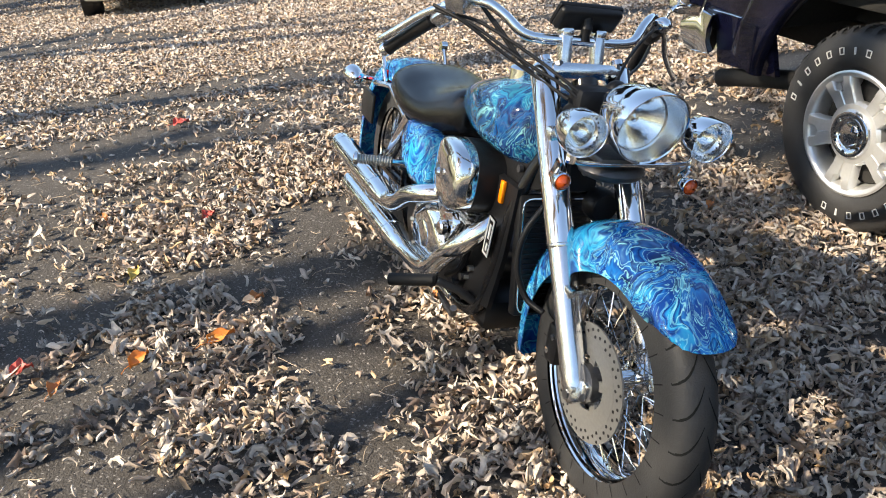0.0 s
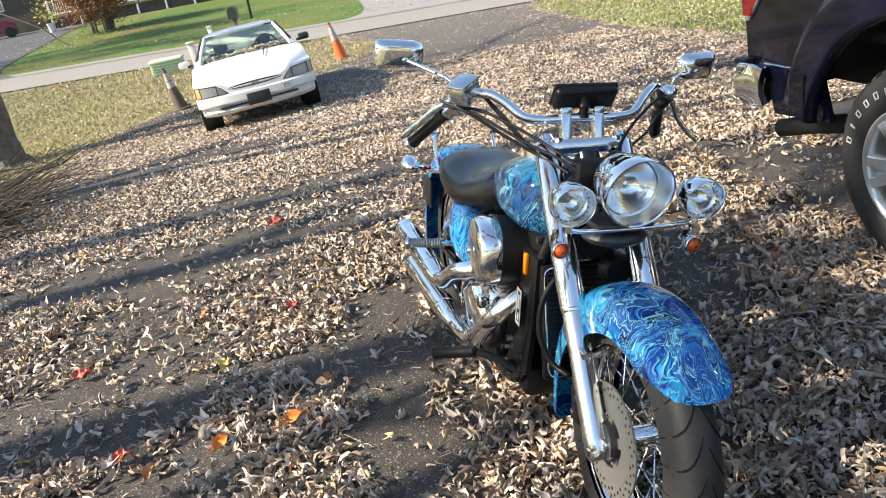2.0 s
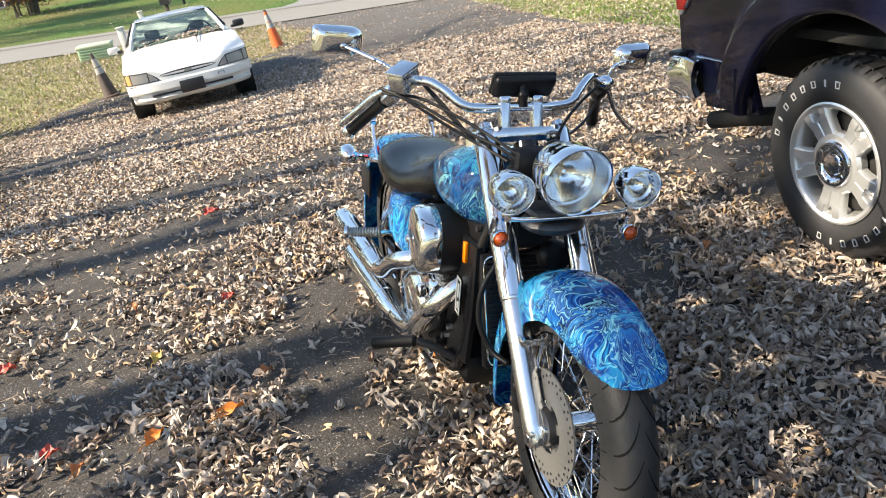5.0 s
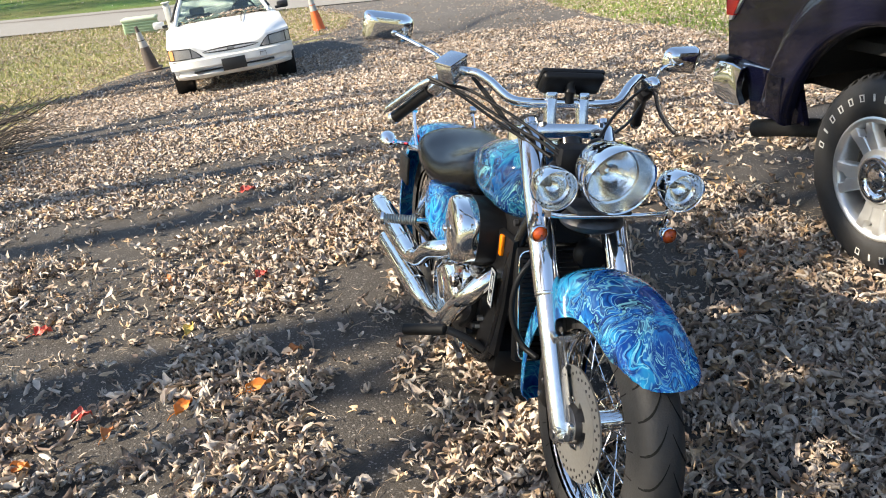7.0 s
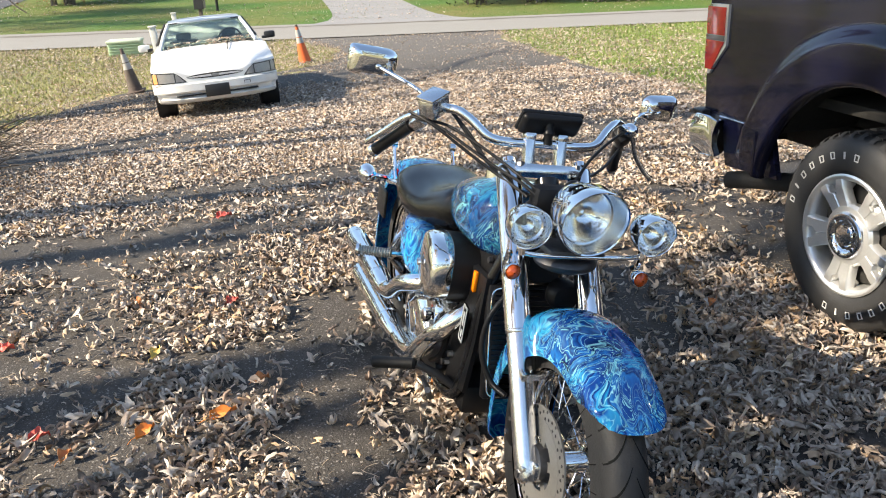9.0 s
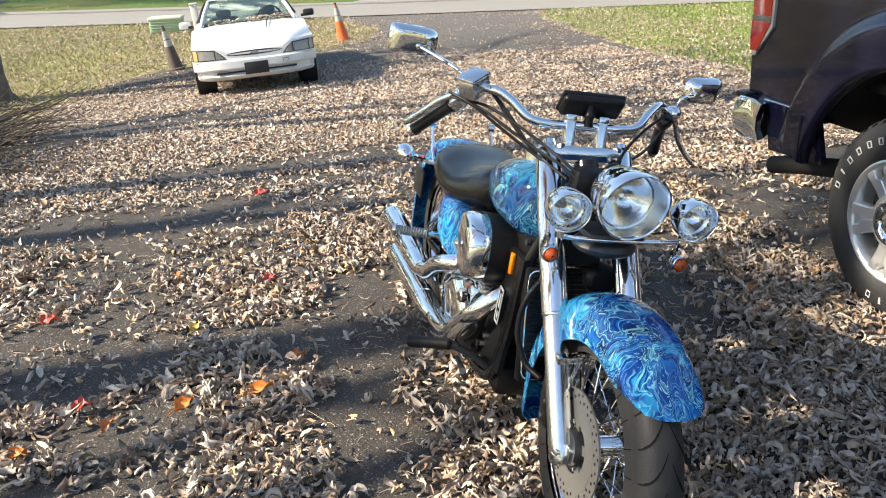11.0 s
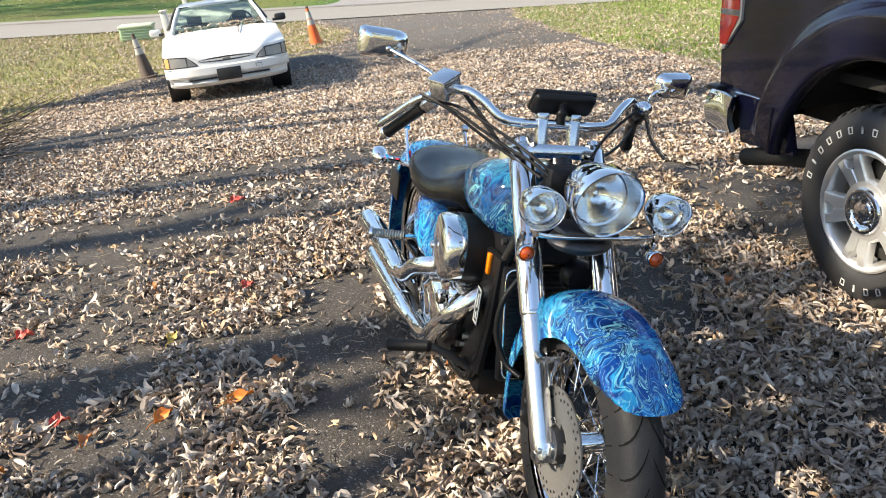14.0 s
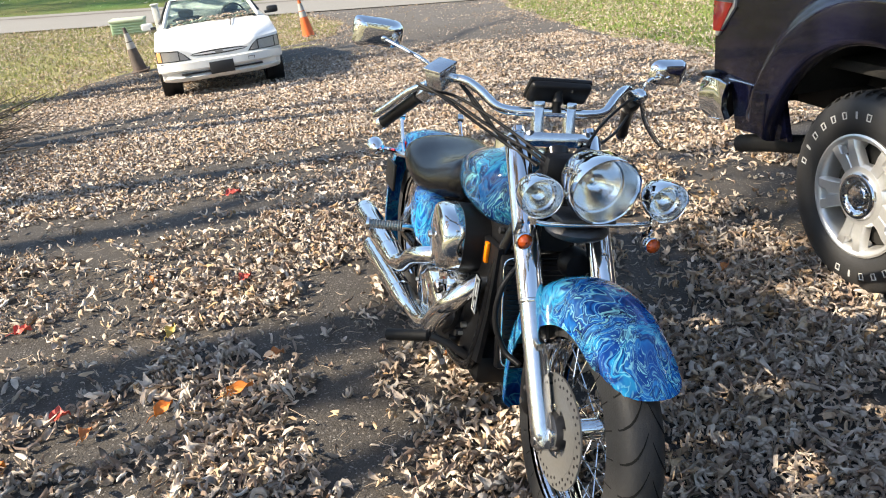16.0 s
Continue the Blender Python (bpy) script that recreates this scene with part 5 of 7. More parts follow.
    for s in (-1, 1):
        part("radiator_shroud", Geo().loft([[(-0.43, s * 0.108, 0.66), (-0.60, s * 0.115, 0.66), (-0.62, s * 0.118, 0.42), (-0.64, s * 0.12, 0.23), (-0.47, s * 0.118, 0.27), (-0.44, s * 0.112, 0.45)],
                                            [(-0.43, s * 0.122, 0.655), (-0.60, s * 0.130, 0.655), (-0.62, s * 0.134, 0.42), (-0.64, s * 0.135, 0.235), (-0.47, s * 0.132, 0.275), (-0.44, s * 0.126, 0.45)]]), BLACK, bike, "black side shroud")
        part("pinch_bolt", Geo().tube([(fx(0.31) + 0.024, s * 0.108, 0.312), (fx(0.31) + 0.036, s * 0.108, 0.318)], 0.010, 6), DARK_STEEL, bike)
    part("lower_cowl", Geo().box((-0.62, 0, 0.215), (0.20, 0.22, 0.10), None, 0.02), BLACK, bike, "black lower cowl")
    for k in range(5):
        part("fitting", Geo().tube([(-0.60 - 0.03 * k, -0.135, 0.25 + 0.05 * (k % 3)), (-0.60 - 0.03 * k, -0.158, 0.25 + 0.05 * (k % 3))], 0.013, 10), DARK_STEEL, bike)
    # side stand to the left, set on the ground
    part("side_stand", Geo().tube([(-0.80, 0.12, 0.20), (-0.82, 0.20, 0.11), (-0.86, 0.262, 0.052)], [0.014, 0.012, 0.012], 10), BLACK_PAINT, bike, "side stand")

    # cables and hoses
    runs = [
        [(-0.6, -0.356, 1.072), (-0.54, -0.285, 1.057), (-0.48, -0.216, 1.019), (-0.42, -0.149, 0.982), (-0.37, -0.099, 0.96), (-0.33, -0.062, 0.935)],
        [(-0.6, -0.362, 1.084), (-0.54, -0.301, 1.059), (-0.48, -0.214, 1.004), (-0.43, -0.151, 0.967), (-0.38, -0.109, 0.944), (-0.34, -0.08, 0.926)],
        [(-0.59, -0.338, 1.067), (-0.54, -0.27, 1.065), (-0.48, -0.202, 1.036), (-0.42, -0.136, 0.999), (-0.37, -0.093, 0.971), (-0.33, -0.056, 0.946)],
        [(-0.56, -0.257, 1.106), (-0.53, -0.224, 1.064), (-0.48, -0.182, 1.008), (-0.43, -0.125, 0.953), (-0.38, -0.082, 0.93), (-0.34, -0.039, 0.921)],
        [(-0.56, -0.25, 1.1), (-0.51, -0.203, 1.046), (-0.46, -0.161, 0.987), (-0.42, -0.118, 0.941), (-0.4, -0.086, 0.901)],
        [(-0.6, 0.314, 1.085), (-0.52, 0.217, 1.052), (-0.45, 0.139, 1.017), (-0.4, 0.089, 0.983), (-0.36, 0.046, 0.944)],
        [(-0.6, 0.3, 1.024), (-0.52, 0.227, 0.99), (-0.46, 0.161, 0.972), (-0.41, 0.099, 0.957), (-0.37, 0.038, 0.925)],
        [(-0.33, -0.05, 0.83), (-0.28, -0.075, 0.75), (-0.25, -0.08, 0.62), (-0.22, -0.082, 0.52), (-0.15, -0.088, 0.42)],
        [(-0.36, -0.04, 0.93), (-0.32, -0.06, 0.91), (-0.30, -0.03, 0.87), (-0.29, 0.03, 0.88)],
    ]
    for k, run in enumerate(runs):
        part("cable", Geo().tube(smooth_path(run, 6), 0.0070 if k == 7 else 0.0045, 8), BLACK, bike, "black control cable")
    return bike


build_motorcycle()

# ---- pickup truck: x forward, y to its left, z up; origin on the ground under the rear right tyre's outer face ----
NAVY = material("dark_navy_truck_paint", (0.004, 0.005, 0.017), 0.22, 0.0, 60, 0.3, 0.0, coat=0.75, second=(0.008, 0.007, 0.015), stain_scale=3.0, spec=0.15)
TRUCK_WHEEL = material("silver_alloy_wheel", (0.66, 0.66, 0.65), 0.30, 0.70, 70, 0.08, second=(0.55, 0.54, 0.52))
UNDERBODY = material("dirty_underbody", (0.012, 0.011, 0.010), 0.85, 0, 40, 0.4, 0.3)
BORDER = material("tail_lamp_border", (0.72, 0.72, 0.72), 0.2, 0.6, 80, 0.1, coat=0.6)
WHITE_LENS = material("clear_backup_lens", (0.14, 0.13, 0.13), 0.15, 0, 80, 0.15, coat=0.6)


def truck_wheel(parent, c, side):
    """side -1: outer face to the truck's right."""
    turn = Matrix(((1, 0, 0), (0, 0, 1), (0, -1, 0))) if side < 0 else Matrix(((1, 0, 0), (0, 0, -1), (0, 1, 0)))
    m = Matrix.Translation(c) @ turn.transposed().to_4x4()
    # in m: x forward, z out of the wheel
    R, rim = 0.405, 0.243
    prof = [(rim - 0.01, -0.235), (rim + 0.02, -0.255), (0.34, -0.268), (0.385, -0.25), (0.402, -0.215), (R, -0.14), (R, -0.12), (0.402, -0.055), (0.388, -0.018), (0.368, -0.004), (0.335, 0.004),
            (0.30, 0.006), (0.268, 0.002), (rim + 0.006, -0.012), (rim - 0.012, -0.03)]
    wheel = part("wheel", Geo().lathe([(0.03, -0.06), (0.06, -0.055), (0.075, -0.05), (0.078, -0.12), (0.02, -0.12)], 24, m), DARK_STEEL, parent, "truck wheel with alloy rim and white-lettered tyre")
    part("tyre", Geo().lathe(prof, 80, m), RUBBER, wheel, "black all-terrain tyre")
    for k in range(44):
        for s in (0, 1):
            a = 2 * math.pi * (k + 0.5 * s) / 44
            r0 = R - 0.004
            g = Geo()
            z0, z1 = ((-0.052, -0.105), (-0.150, -0.205))[s]
            vs = []
            for rr in (r0, R + 0.007):
                for da, z in ((-0.045, z0), (0.045, z0), (0.055, z1), (-0.035, z1)):
                    vs.append(m @ Vector((rr * math.cos(a + da), rr * math.sin(a + da), z)))
            g.add(vs, [(0, 1, 2, 3), (4, 5, 6, 7), (0, 1, 5, 4), (1, 2, 6, 5), (2, 3, 7, 6), (3, 0, 4, 7)])
            if s == 0:
                vs = []
                for rr, z in ((R + 0.006, -0.055), (R - 0.006, -0.03), (R - 0.034, -0.012)):
                    for da in (-0.030, 0.030):
                        vs.append(m @ Vector((rr * math.cos(a + da), rr * math.sin(a + da), z + 0.004)))
                g.add(vs, [(0, 1, 3, 2), (2, 3, 5, 4)])
            part("tread_block", g, RUBBER, wheel)
    # raised bars where the tyre maker's lettering stands
    for a0, a1 in ((168, 86), (262, 346)):
        for k in range(8):
            a = radians(a0 + (a1 - a0) * k / 7)
            hw = 0.036 if k not in (1, 6) else 0.013
            g = Geo()
            ro, ri, t_ = 0.337, 0.309, 0.0034
            for r0_, r1_, d0, d1 in ((ri, ri + t_, -hw, hw), (ro - t_, ro, -hw, hw), (ri, ro, -hw, -hw + t_ / 0.32), (ri, ro, hw - t_ / 0.32, hw)):
                vs = [m @ Vector((r * math.cos(a + d), r * math.sin(a + d), z)) for z in (0.0075, 0.002) for r, d in ((r0_, d0), (r0_, d1), (r1_, d1), (r1_, d0))]
                g.add(vs, [(0, 1, 2, 3), (4, 5, 6, 7), (0, 1, 5, 4), (1, 2, 6, 5), (2, 3, 7, 6), (3, 0, 4, 7)])
            part("tyre_marking", g, WHITE_LINE, wheel, "white outlined mark on the sidewall")
    rim_ob = part("rim", Geo().lathe([(rim + 0.004, -0.010), (rim + 0.006, -0.004), (rim - 0.002, 0.000), (rim - 0.014, -0.004), (rim - 0.022, -0.016), (rim - 0.028, -0.05), (rim - 0.04, -0.14), (rim - 0.02, -0.22), (rim, -0.23), (rim, -0.02)], 72, m,
                                          closed_profile=True), TRUCK_WHEEL, wheel, "silver alloy rim")
    part("brake_drum", Geo().lathe([(0.02, -0.070), (0.185, -0.072), (0.205, -0.085), (0.205, -0.16), (0.02, -0.16)], 40, m), UNDERBODY, wheel)
    part("wheel_face", Geo().lathe([(0.06, -0.045), (0.09, -0.020), (0.098, -0.014), (0.118, -0.016), (0.128, -0.030), (0.126, -0.06)], 40, m), TRUCK_WHEEL, rim_ob)
    for k in range(5):
        a = radians(121 + 72 * k)

        def at(r, y, z):
            return m @ Vector((r * math.cos(a) - y * math.sin(a), r * math.sin(a) + y * math.cos(a), z))
        # broad web, sunk, between two raised prongs that reach the rim
        rows = [[at(r, y, z + dz) for y, dz in ((-w, -0.03), (-w, 0), (w, 0), (w, -0.03))] for r, w, z in ((0.11, 0.048, -0.020), (0.15, 0.050, -0.021), (0.176, 0.052, -0.024), (0.192, 0.054, -0.044), (0.226, 0.058, -0.046))]
        part("spoke", Geo().loft(rows), TRUCK_WHEEL, rim_ob)
        for sd in (-1, 1):
            rows = []
            for r, y0, y1, z in ((0.105, 0.0, 0.050, -0.018), (0.145, 0.0, 0.054, -0.013), (0.176, 0.001, 0.060, -0.008), (0.186, 0.020, 0.062, -0.005), (0.212, 0.024, 0.068, -0.005), (0.229, 0.027, 0.072, -0.008)):
                rows.append([at(r, sd * y, z + dz) for y, dz in ((y0, -0.034), (y0, -0.005), (y0 + 0.004, 0), (y1 - 0.005, 0), (y1, -0.006), (y1 + 0.002, -0.040))])
            part("spoke_prong", Geo().loft(rows), TRUCK_WHEEL, rim_ob)
    part("centre_cap", Geo().lathe([(0.097, -0.03), (0.097, -0.010), (0.090, 0.002), (0.078, 0.004), (0.066, -0.002), (0.060, -0.012), (0.048, -0.012), (0.042, 0.000), (0.02, 0.004), (0.002, 0.005)], 40, m), CHROME, rim_ob, "chrome centre cap")
    for k in range(6):
        b = 2 * math.pi * (k + 0.4) / 6
        part("lug", Geo().tube([m @ Vector((0.072 * math.cos(b), 0.072 * math.sin(b), z)) for z in (-0.02, 0.004)], 0.009, 6), CHROME, rim_ob)
    return wheel


def build_truck():
    M = bike_pose(1.39, 2.79, 18.6, 0)
    truck = thing("pickup_truck", "dark navy pickup truck parked beside the motorcycle", "truck", M)
    W = 2.0
    for x in (0.0, 3.68):
        truck_wheel(truck, (x, 0.0, 0.405), -1)
        truck_wheel(truck, (x, W, 0.405), 1)

    C = Vector((0, 0, 0.41))

    def bed_side(y0, s):
        inner_keys = [2, 45, 90, 128, 150, 166, 172]
        outer_keys = [(0.98, 0.47), (0.98, 1.15), (0.10, 1.42), (-1.115, 1.42), (-1.115, 1.00), (-1.10, 0.72), (-0.98, 0.715)]
        rows = []
        n = 108
        for i in range(n + 1):
            t = i / n * (len(inner_keys) - 1)
            k = min(int(t), len(inner_keys) - 2)
            f = t - k
            th = radians(inner_keys[k] + (inner_keys[k + 1] - inner_keys[k]) * f)
            ox = outer_keys[k][0] + (outer_keys[k + 1][0] - outer_keys[k][0]) * f
            oz = outer_keys[k][1] + (outer_keys[k + 1][1] - outer_keys[k][1]) * f
            p = Vector((0.578 * math.cos(th), 0, 0.41 + 0.578 * math.sin(th)))
            if i == n:
                p = Vector((-0.565, 0, 0.715))
            row = []
            for j in range(61):
                g = (j / 60) ** 1.2
                q = p.lerp(Vector((ox, 0, oz)), g)
                d = (q - C).length
                bul = 0.0
                if d < 0.82:
                    bul = 0.060 * (1 - smooth01(0.745, 0.812, d)) * (0.45 + 0.55 * smooth01(0.565, 0.60, d))
                belly = 0.035 + 0.02 * max(0, q.z - 1.05) ** 1.5 - (0.012 if q.z > 1.32 else 0)
                if j == 0:
                    bul -= 0.03
                row.append((q.x, y0 - s * (belly - bul), q.z))
            rows.append(row)
        return Geo().shell(rows, 0.004, flip=(s > 0))
    for y0, s in ((0.0, -1), (W, 1)):
        side = part("bed_side", bed_side(y0, s), NAVY, truck, "dark navy bed side with flared wheel arch", 50)
        # valance behind the wheel
        yy = y0 - s * 0.04
        part("rear_valance", Geo().loft([[(-0.96, yy, 0.705), (-0.57, yy, 0.705), (-0.50, yy + s * -0.004, 0.50), (-0.90, yy, 0.475)],
                                         [(-0.96, yy - s * 0.03, 0.705), (-0.57, yy - s * 0.03, 0.705), (-0.50, yy - s * 0.03, 0.50), (-0.90, yy - s * 0.03, 0.475)]]), NAVY, side)
        part("valance_edge", Geo().tube([(-0.96, yy + s * 0.004, 0.711), (-0.56, yy + s * 0.004, 0.711)], 0.006, 8), ALLOY, side)
        hood_ = []
        for d in (0.0, 0.02, 0.40):
            hood_.append([(rr * math.cos(a_), y0 - s * (0.045 + d), 0.41 + rr * math.sin(a_)) for rr, a_ in ((0.60 if d else 0.585, 2.62 * k / 30) for k in range(31))])
        hood_.append([(0.05 * math.cos(2.62 * k / 30), y0 - s * 0.445, 0.41 + 0.25 + 0.05 * math.sin(2.62 * k / 30)) for k in range(31)])
        part("wheel_house", Geo().loft(hood_, closed=False), UNDERBODY, side)
        part("sill", Geo().box((1.9, y0 - s * 0.09, 0.52), (2.3, 0.10, 0.14), None, 0.03), NAVY, truck)
    # bed floor, front wall, tailgate
    part("bed_floor", Geo().box((-0.08, W / 2, 0.86), (2.05, W - 0.30, 0.05), None, 0.01), UNDERBODY, truck)
    part("bed_front", Geo().box((0.96, W / 2, 1.12), (0.05, W - 0.16, 0.55), None, 0.01), NAVY, truck)
    gate = part("tailgate", Geo().box((-1.105, W / 2, 1.05), (0.06, W - 0.34, 0.70), None, 0.02), NAVY, truck, "navy tailgate")
    part("tailgate_handle", Geo().box((-1.14, W / 2, 1.25), (0.02, 0.24, 0.07), None, 0.01), BLACK, gate)
    for y in (0.10, W - 0.10):
        part("bed_rail", Geo().box((-0.07, y, 1.425), (2.1, 0.12, 0.03), None, 0.012), BLACK, truck)
    # tail lamps
    for y0, s in ((0.0, -1), (W, 1)):
        def ring(z, back, front):
            yo = y0 - s * 0.025
            return [(back, yo - s * 0.16, z), (back - 0.012, yo - s * 0.10, z), (back - 0.006, yo - s * 0.02, z), (back + 0.03, yo + s * 0.006, z), (front, yo + s * 0.002, z), (front, yo - s * 0.06, z)]
        lamp = None
        for z0, z1, f0, f1, mat_, nm in ((1.098, 1.228, -0.955, -0.955, RED_LENS, "upper_lens"), (1.072, 1.096, -0.952, -0.955, WHITE_LENS, "backup_lens"), (0.93, 1.070, -1.045, -0.952, RED_LENS, "lower_lens")):
            g = Geo().loft([ring(z0, -1.122, f0), ring((z0 + z1) / 2, -1.128, (f0 + f1) / 2), ring(z1, -1.126, f1)])
            if lamp is None:
                lamp = part("tail_lamp", Geo().loft([ring(0.905, -1.116, -1.075), ring(1.05, -1.122, -0.944), ring(1.242, -1.120, -0.944)]), BORDER, truck, "red tail lamp with pale border")
            o = part(nm, g, mat_, lamp)
            o.location = (-0.006, s * 0.006, 0)
    # bumper
    rows = []
    for y, b, f in ((-0.012, -1.02, -0.90), (-0.018, -1.10, -0.90), (0.02, -1.135, -0.92), (0.09, -1.165, -1.0), (0.25, -1.20, -1.08), (W - 0.25, -1.20, -1.08), (W - 0.09, -1.165, -1.0), (W - 0.02, -1.135, -0.92),
                    (W + 0.018, -1.10, -0.90), (W + 0.012, -1.02, -0.90)):
        out = 0.030 * ((y > W - 0.05) - (y < 0.05))
        rows.append([(px, y + out * (1 - ((z - 0.60) / 0.115) ** 2), z) for px, z in ((b + 0.040, 0.713), (b + 0.016, 0.711), (b + 0.003, 0.700), (b - 0.004, 0.672), (b - 0.004, 0.62), (b + 0.006, 0.575), (b + 0.026, 0.535), (b + 0.055, 0.515),
                                                                                      (f + 0.02, 0.53), (f + 0.005, 0.58), (f, 0.64), (f, 0.70))])
    bumper = part("rear_bumper", Geo().loft(rows), CHROME, truck, "chrome rear bumper", 50)
    part("bumper_pad", Geo().box((-1.13, W / 2, 0.716), (0.10, W - 0.30, 0.016), None, 0.006), BLACK, bumper, "black bumper step pad")
    for y in (0.03, W - 0.03):
        part("bumper_end", Geo().box((-1.10, y, 0.712), (0.10, 0.09, 0.030), None, 0.012), BLACK, bumper, "black bumper end cap")
    # underside
    for y in (0.55, W - 0.55):
        part("frame_rail", Geo().box((1.3, y, 0.60), (4.9, 0.08, 0.16), None, 0.01), UNDERBODY, truck)
    part("rear_axle", Geo().tube([(0, 0.2, 0.40), (0, 0.85, 0.40), (0, 0.9, 0.40), (0, 1.1, 0.40), (0, 1.15, 0.40), (0, 1.8, 0.40)], [0.05, 0.05, 0.14, 0.14, 0.05, 0.05], 18), UNDERBODY, truck)
    part("tail_pipe", Geo().tube(smooth_path([(-0.93, 0.10, 0.385), (-0.72, 0.12, 0.435), (-0.40, 0.20, 0.49), (0.1, 0.36, 0.60)], 5), 0.044, 16), UNDERBODY, truck, "dull steel tail pipe")
    part("spare_tyre", Geo().lathe([(0.2, -0.1), (0.36, -0.1), (0.38, 0), (0.36, 0.1), (0.2, 0.1)], 36, Matrix.Translation((-0.62, W / 2, 0.68))), RUBBER, truck)
    part("leaf_spring", Geo().box((0.05, 0.33, 0.50), (1.2, 0.07, 0.05), None, 0.01), UNDERBODY, truck)
    # cab and front
    def ring(x, w, zb, zt, wt):
        return [(x, W / 2 - w, zb), (x, W / 2 - w, zb + (zt - zb) * 0.75), (x, W / 2 - wt, zt), (x, W / 2 + wt, zt), (x, W / 2 + w, zb + (zt - zb) * 0.75), (x, W / 2 + w, zb)]
    cab = part("cab", Geo().loft([ring(x, w, 0.52, z, w - 0.03) for x, w, z in ((1.02, 0.965, 1.20), (1.06, 0.975, 1.22), (3.05, 0.975, 1.22), (3.10, 0.97, 1.21))]), NAVY, truck, "navy cab doors and body", 30)
    part("bonnet", Geo().loft([ring(x, w, 0.58, z, w - 0.14) for x, w, z in ((3.10, 0.97, 1.24), (3.25, 0.97, 1.22), (4.25, 0.94, 1.16), (4.55, 0.88, 1.08), (4.62, 0.84, 0.98))]), NAVY, truck, "navy bonnet", 40)
    part("cab_roof", Geo().loft([ring(x, w, 1.79, z, w - 0.14) for x, w, z in ((1.20, 0.74, 1.83), (1.32, 0.78, 1.88), (2.3, 0.78, 1.90), (2.60, 0.74, 1.86))]), NAVY, truck, "navy cab roof", 40)
    glass_ = [[(xb, W / 2 - 0.93, 1.21), (xt, W / 2 - 0.75, 1.80), (xt, W / 2 + 0.75, 1.80), (xb, W / 2 + 0.93, 1.21)] for xb, xt in ((1.09, 1.22), (3.22, 2.58))]
    part("cab_window", Geo().loft(glass_), material("dark_privacy_glass", (0.01, 0.011, 0.012), 0.05, 0, 30, 0.1, coat=1.0), cab, "dark tinted cab glass", 20)
    for s, y in ((-1, W / 2 - 0.98), (1, W / 2 + 0.98)):
        for x in (1.85, 2.95):
            part("door_handle", Geo().box((x, y, 1.08), (0.16, 0.03, 0.035), None, 0.01), CHROME, cab)
        part("door_mirror", Geo().box((3.0, y + s * 0.13, 1.30), (0.12, 0.22, 0.20), None, 0.03), BLACK, cab)
        part("headlamp", Geo().box((4.56, W / 2 + s * 0.72, 0.92), (0.10, 0.28, 0.22), None, 0.03), WHITE_LENS, truck)
    part("grille", Geo().box((4.60, W / 2, 0.90), (0.08, 1.05, 0.30), None, 0.03), CHROME, truck)
    part("front_bumper", Geo().box((4.62, W / 2, 0.60), (0.20, 1.9, 0.24), None, 0.05), CHROME, truck)
    return truck


build_truck()

# ---- white car: x forward from the front bumper, y to its left ----
WHITE_PAINT = material("faded_white_car_paint", (0.70, 0.70, 0.685), 0.35, 0, 50, 0.05, coat=0.4, second=(0.60, 0.59, 0.565), stain_scale=1.6)
LAMP_GLASS = material("ribbed_headlamp_lens", (0.30, 0.29, 0.285), 0.16, 0.2, 120, 0.3, coat=0.8)
PALE_AMBER = material("sun_faded_amber_lens", (0.78, 0.36, 0.14), 0.2, 0, 60, 0.2, coat=0.5)
DARK_TRIM = material("dark_car_trim", (0.02, 0.02, 0.021), 0.5, 0, 50, 0.3)
SEAT_CLOTH = material("grey_car_seat", (0.17, 0.18, 0.18), 0.8, 0, 60, 0.3)


def car_ring(x, w, zb, zs, zt, crown=0.02):
    half = [(0.86 * w, zb), (0.97 * w, zb + 0.05), (1.0 * w, zb + (zs - zb) * 0.45), (0.985 * w, zs - 0.07), (0.955 * w, zs - 0.012), (0.90 * w, zt - 0.004), (0.55 * w, zt + crown * 0.7), (0.0, zt + crown)]
    pts = [(x, -y, z) for y, z in half] + [(x, y, z) for y, z in half[-2::-1]]
    return pts


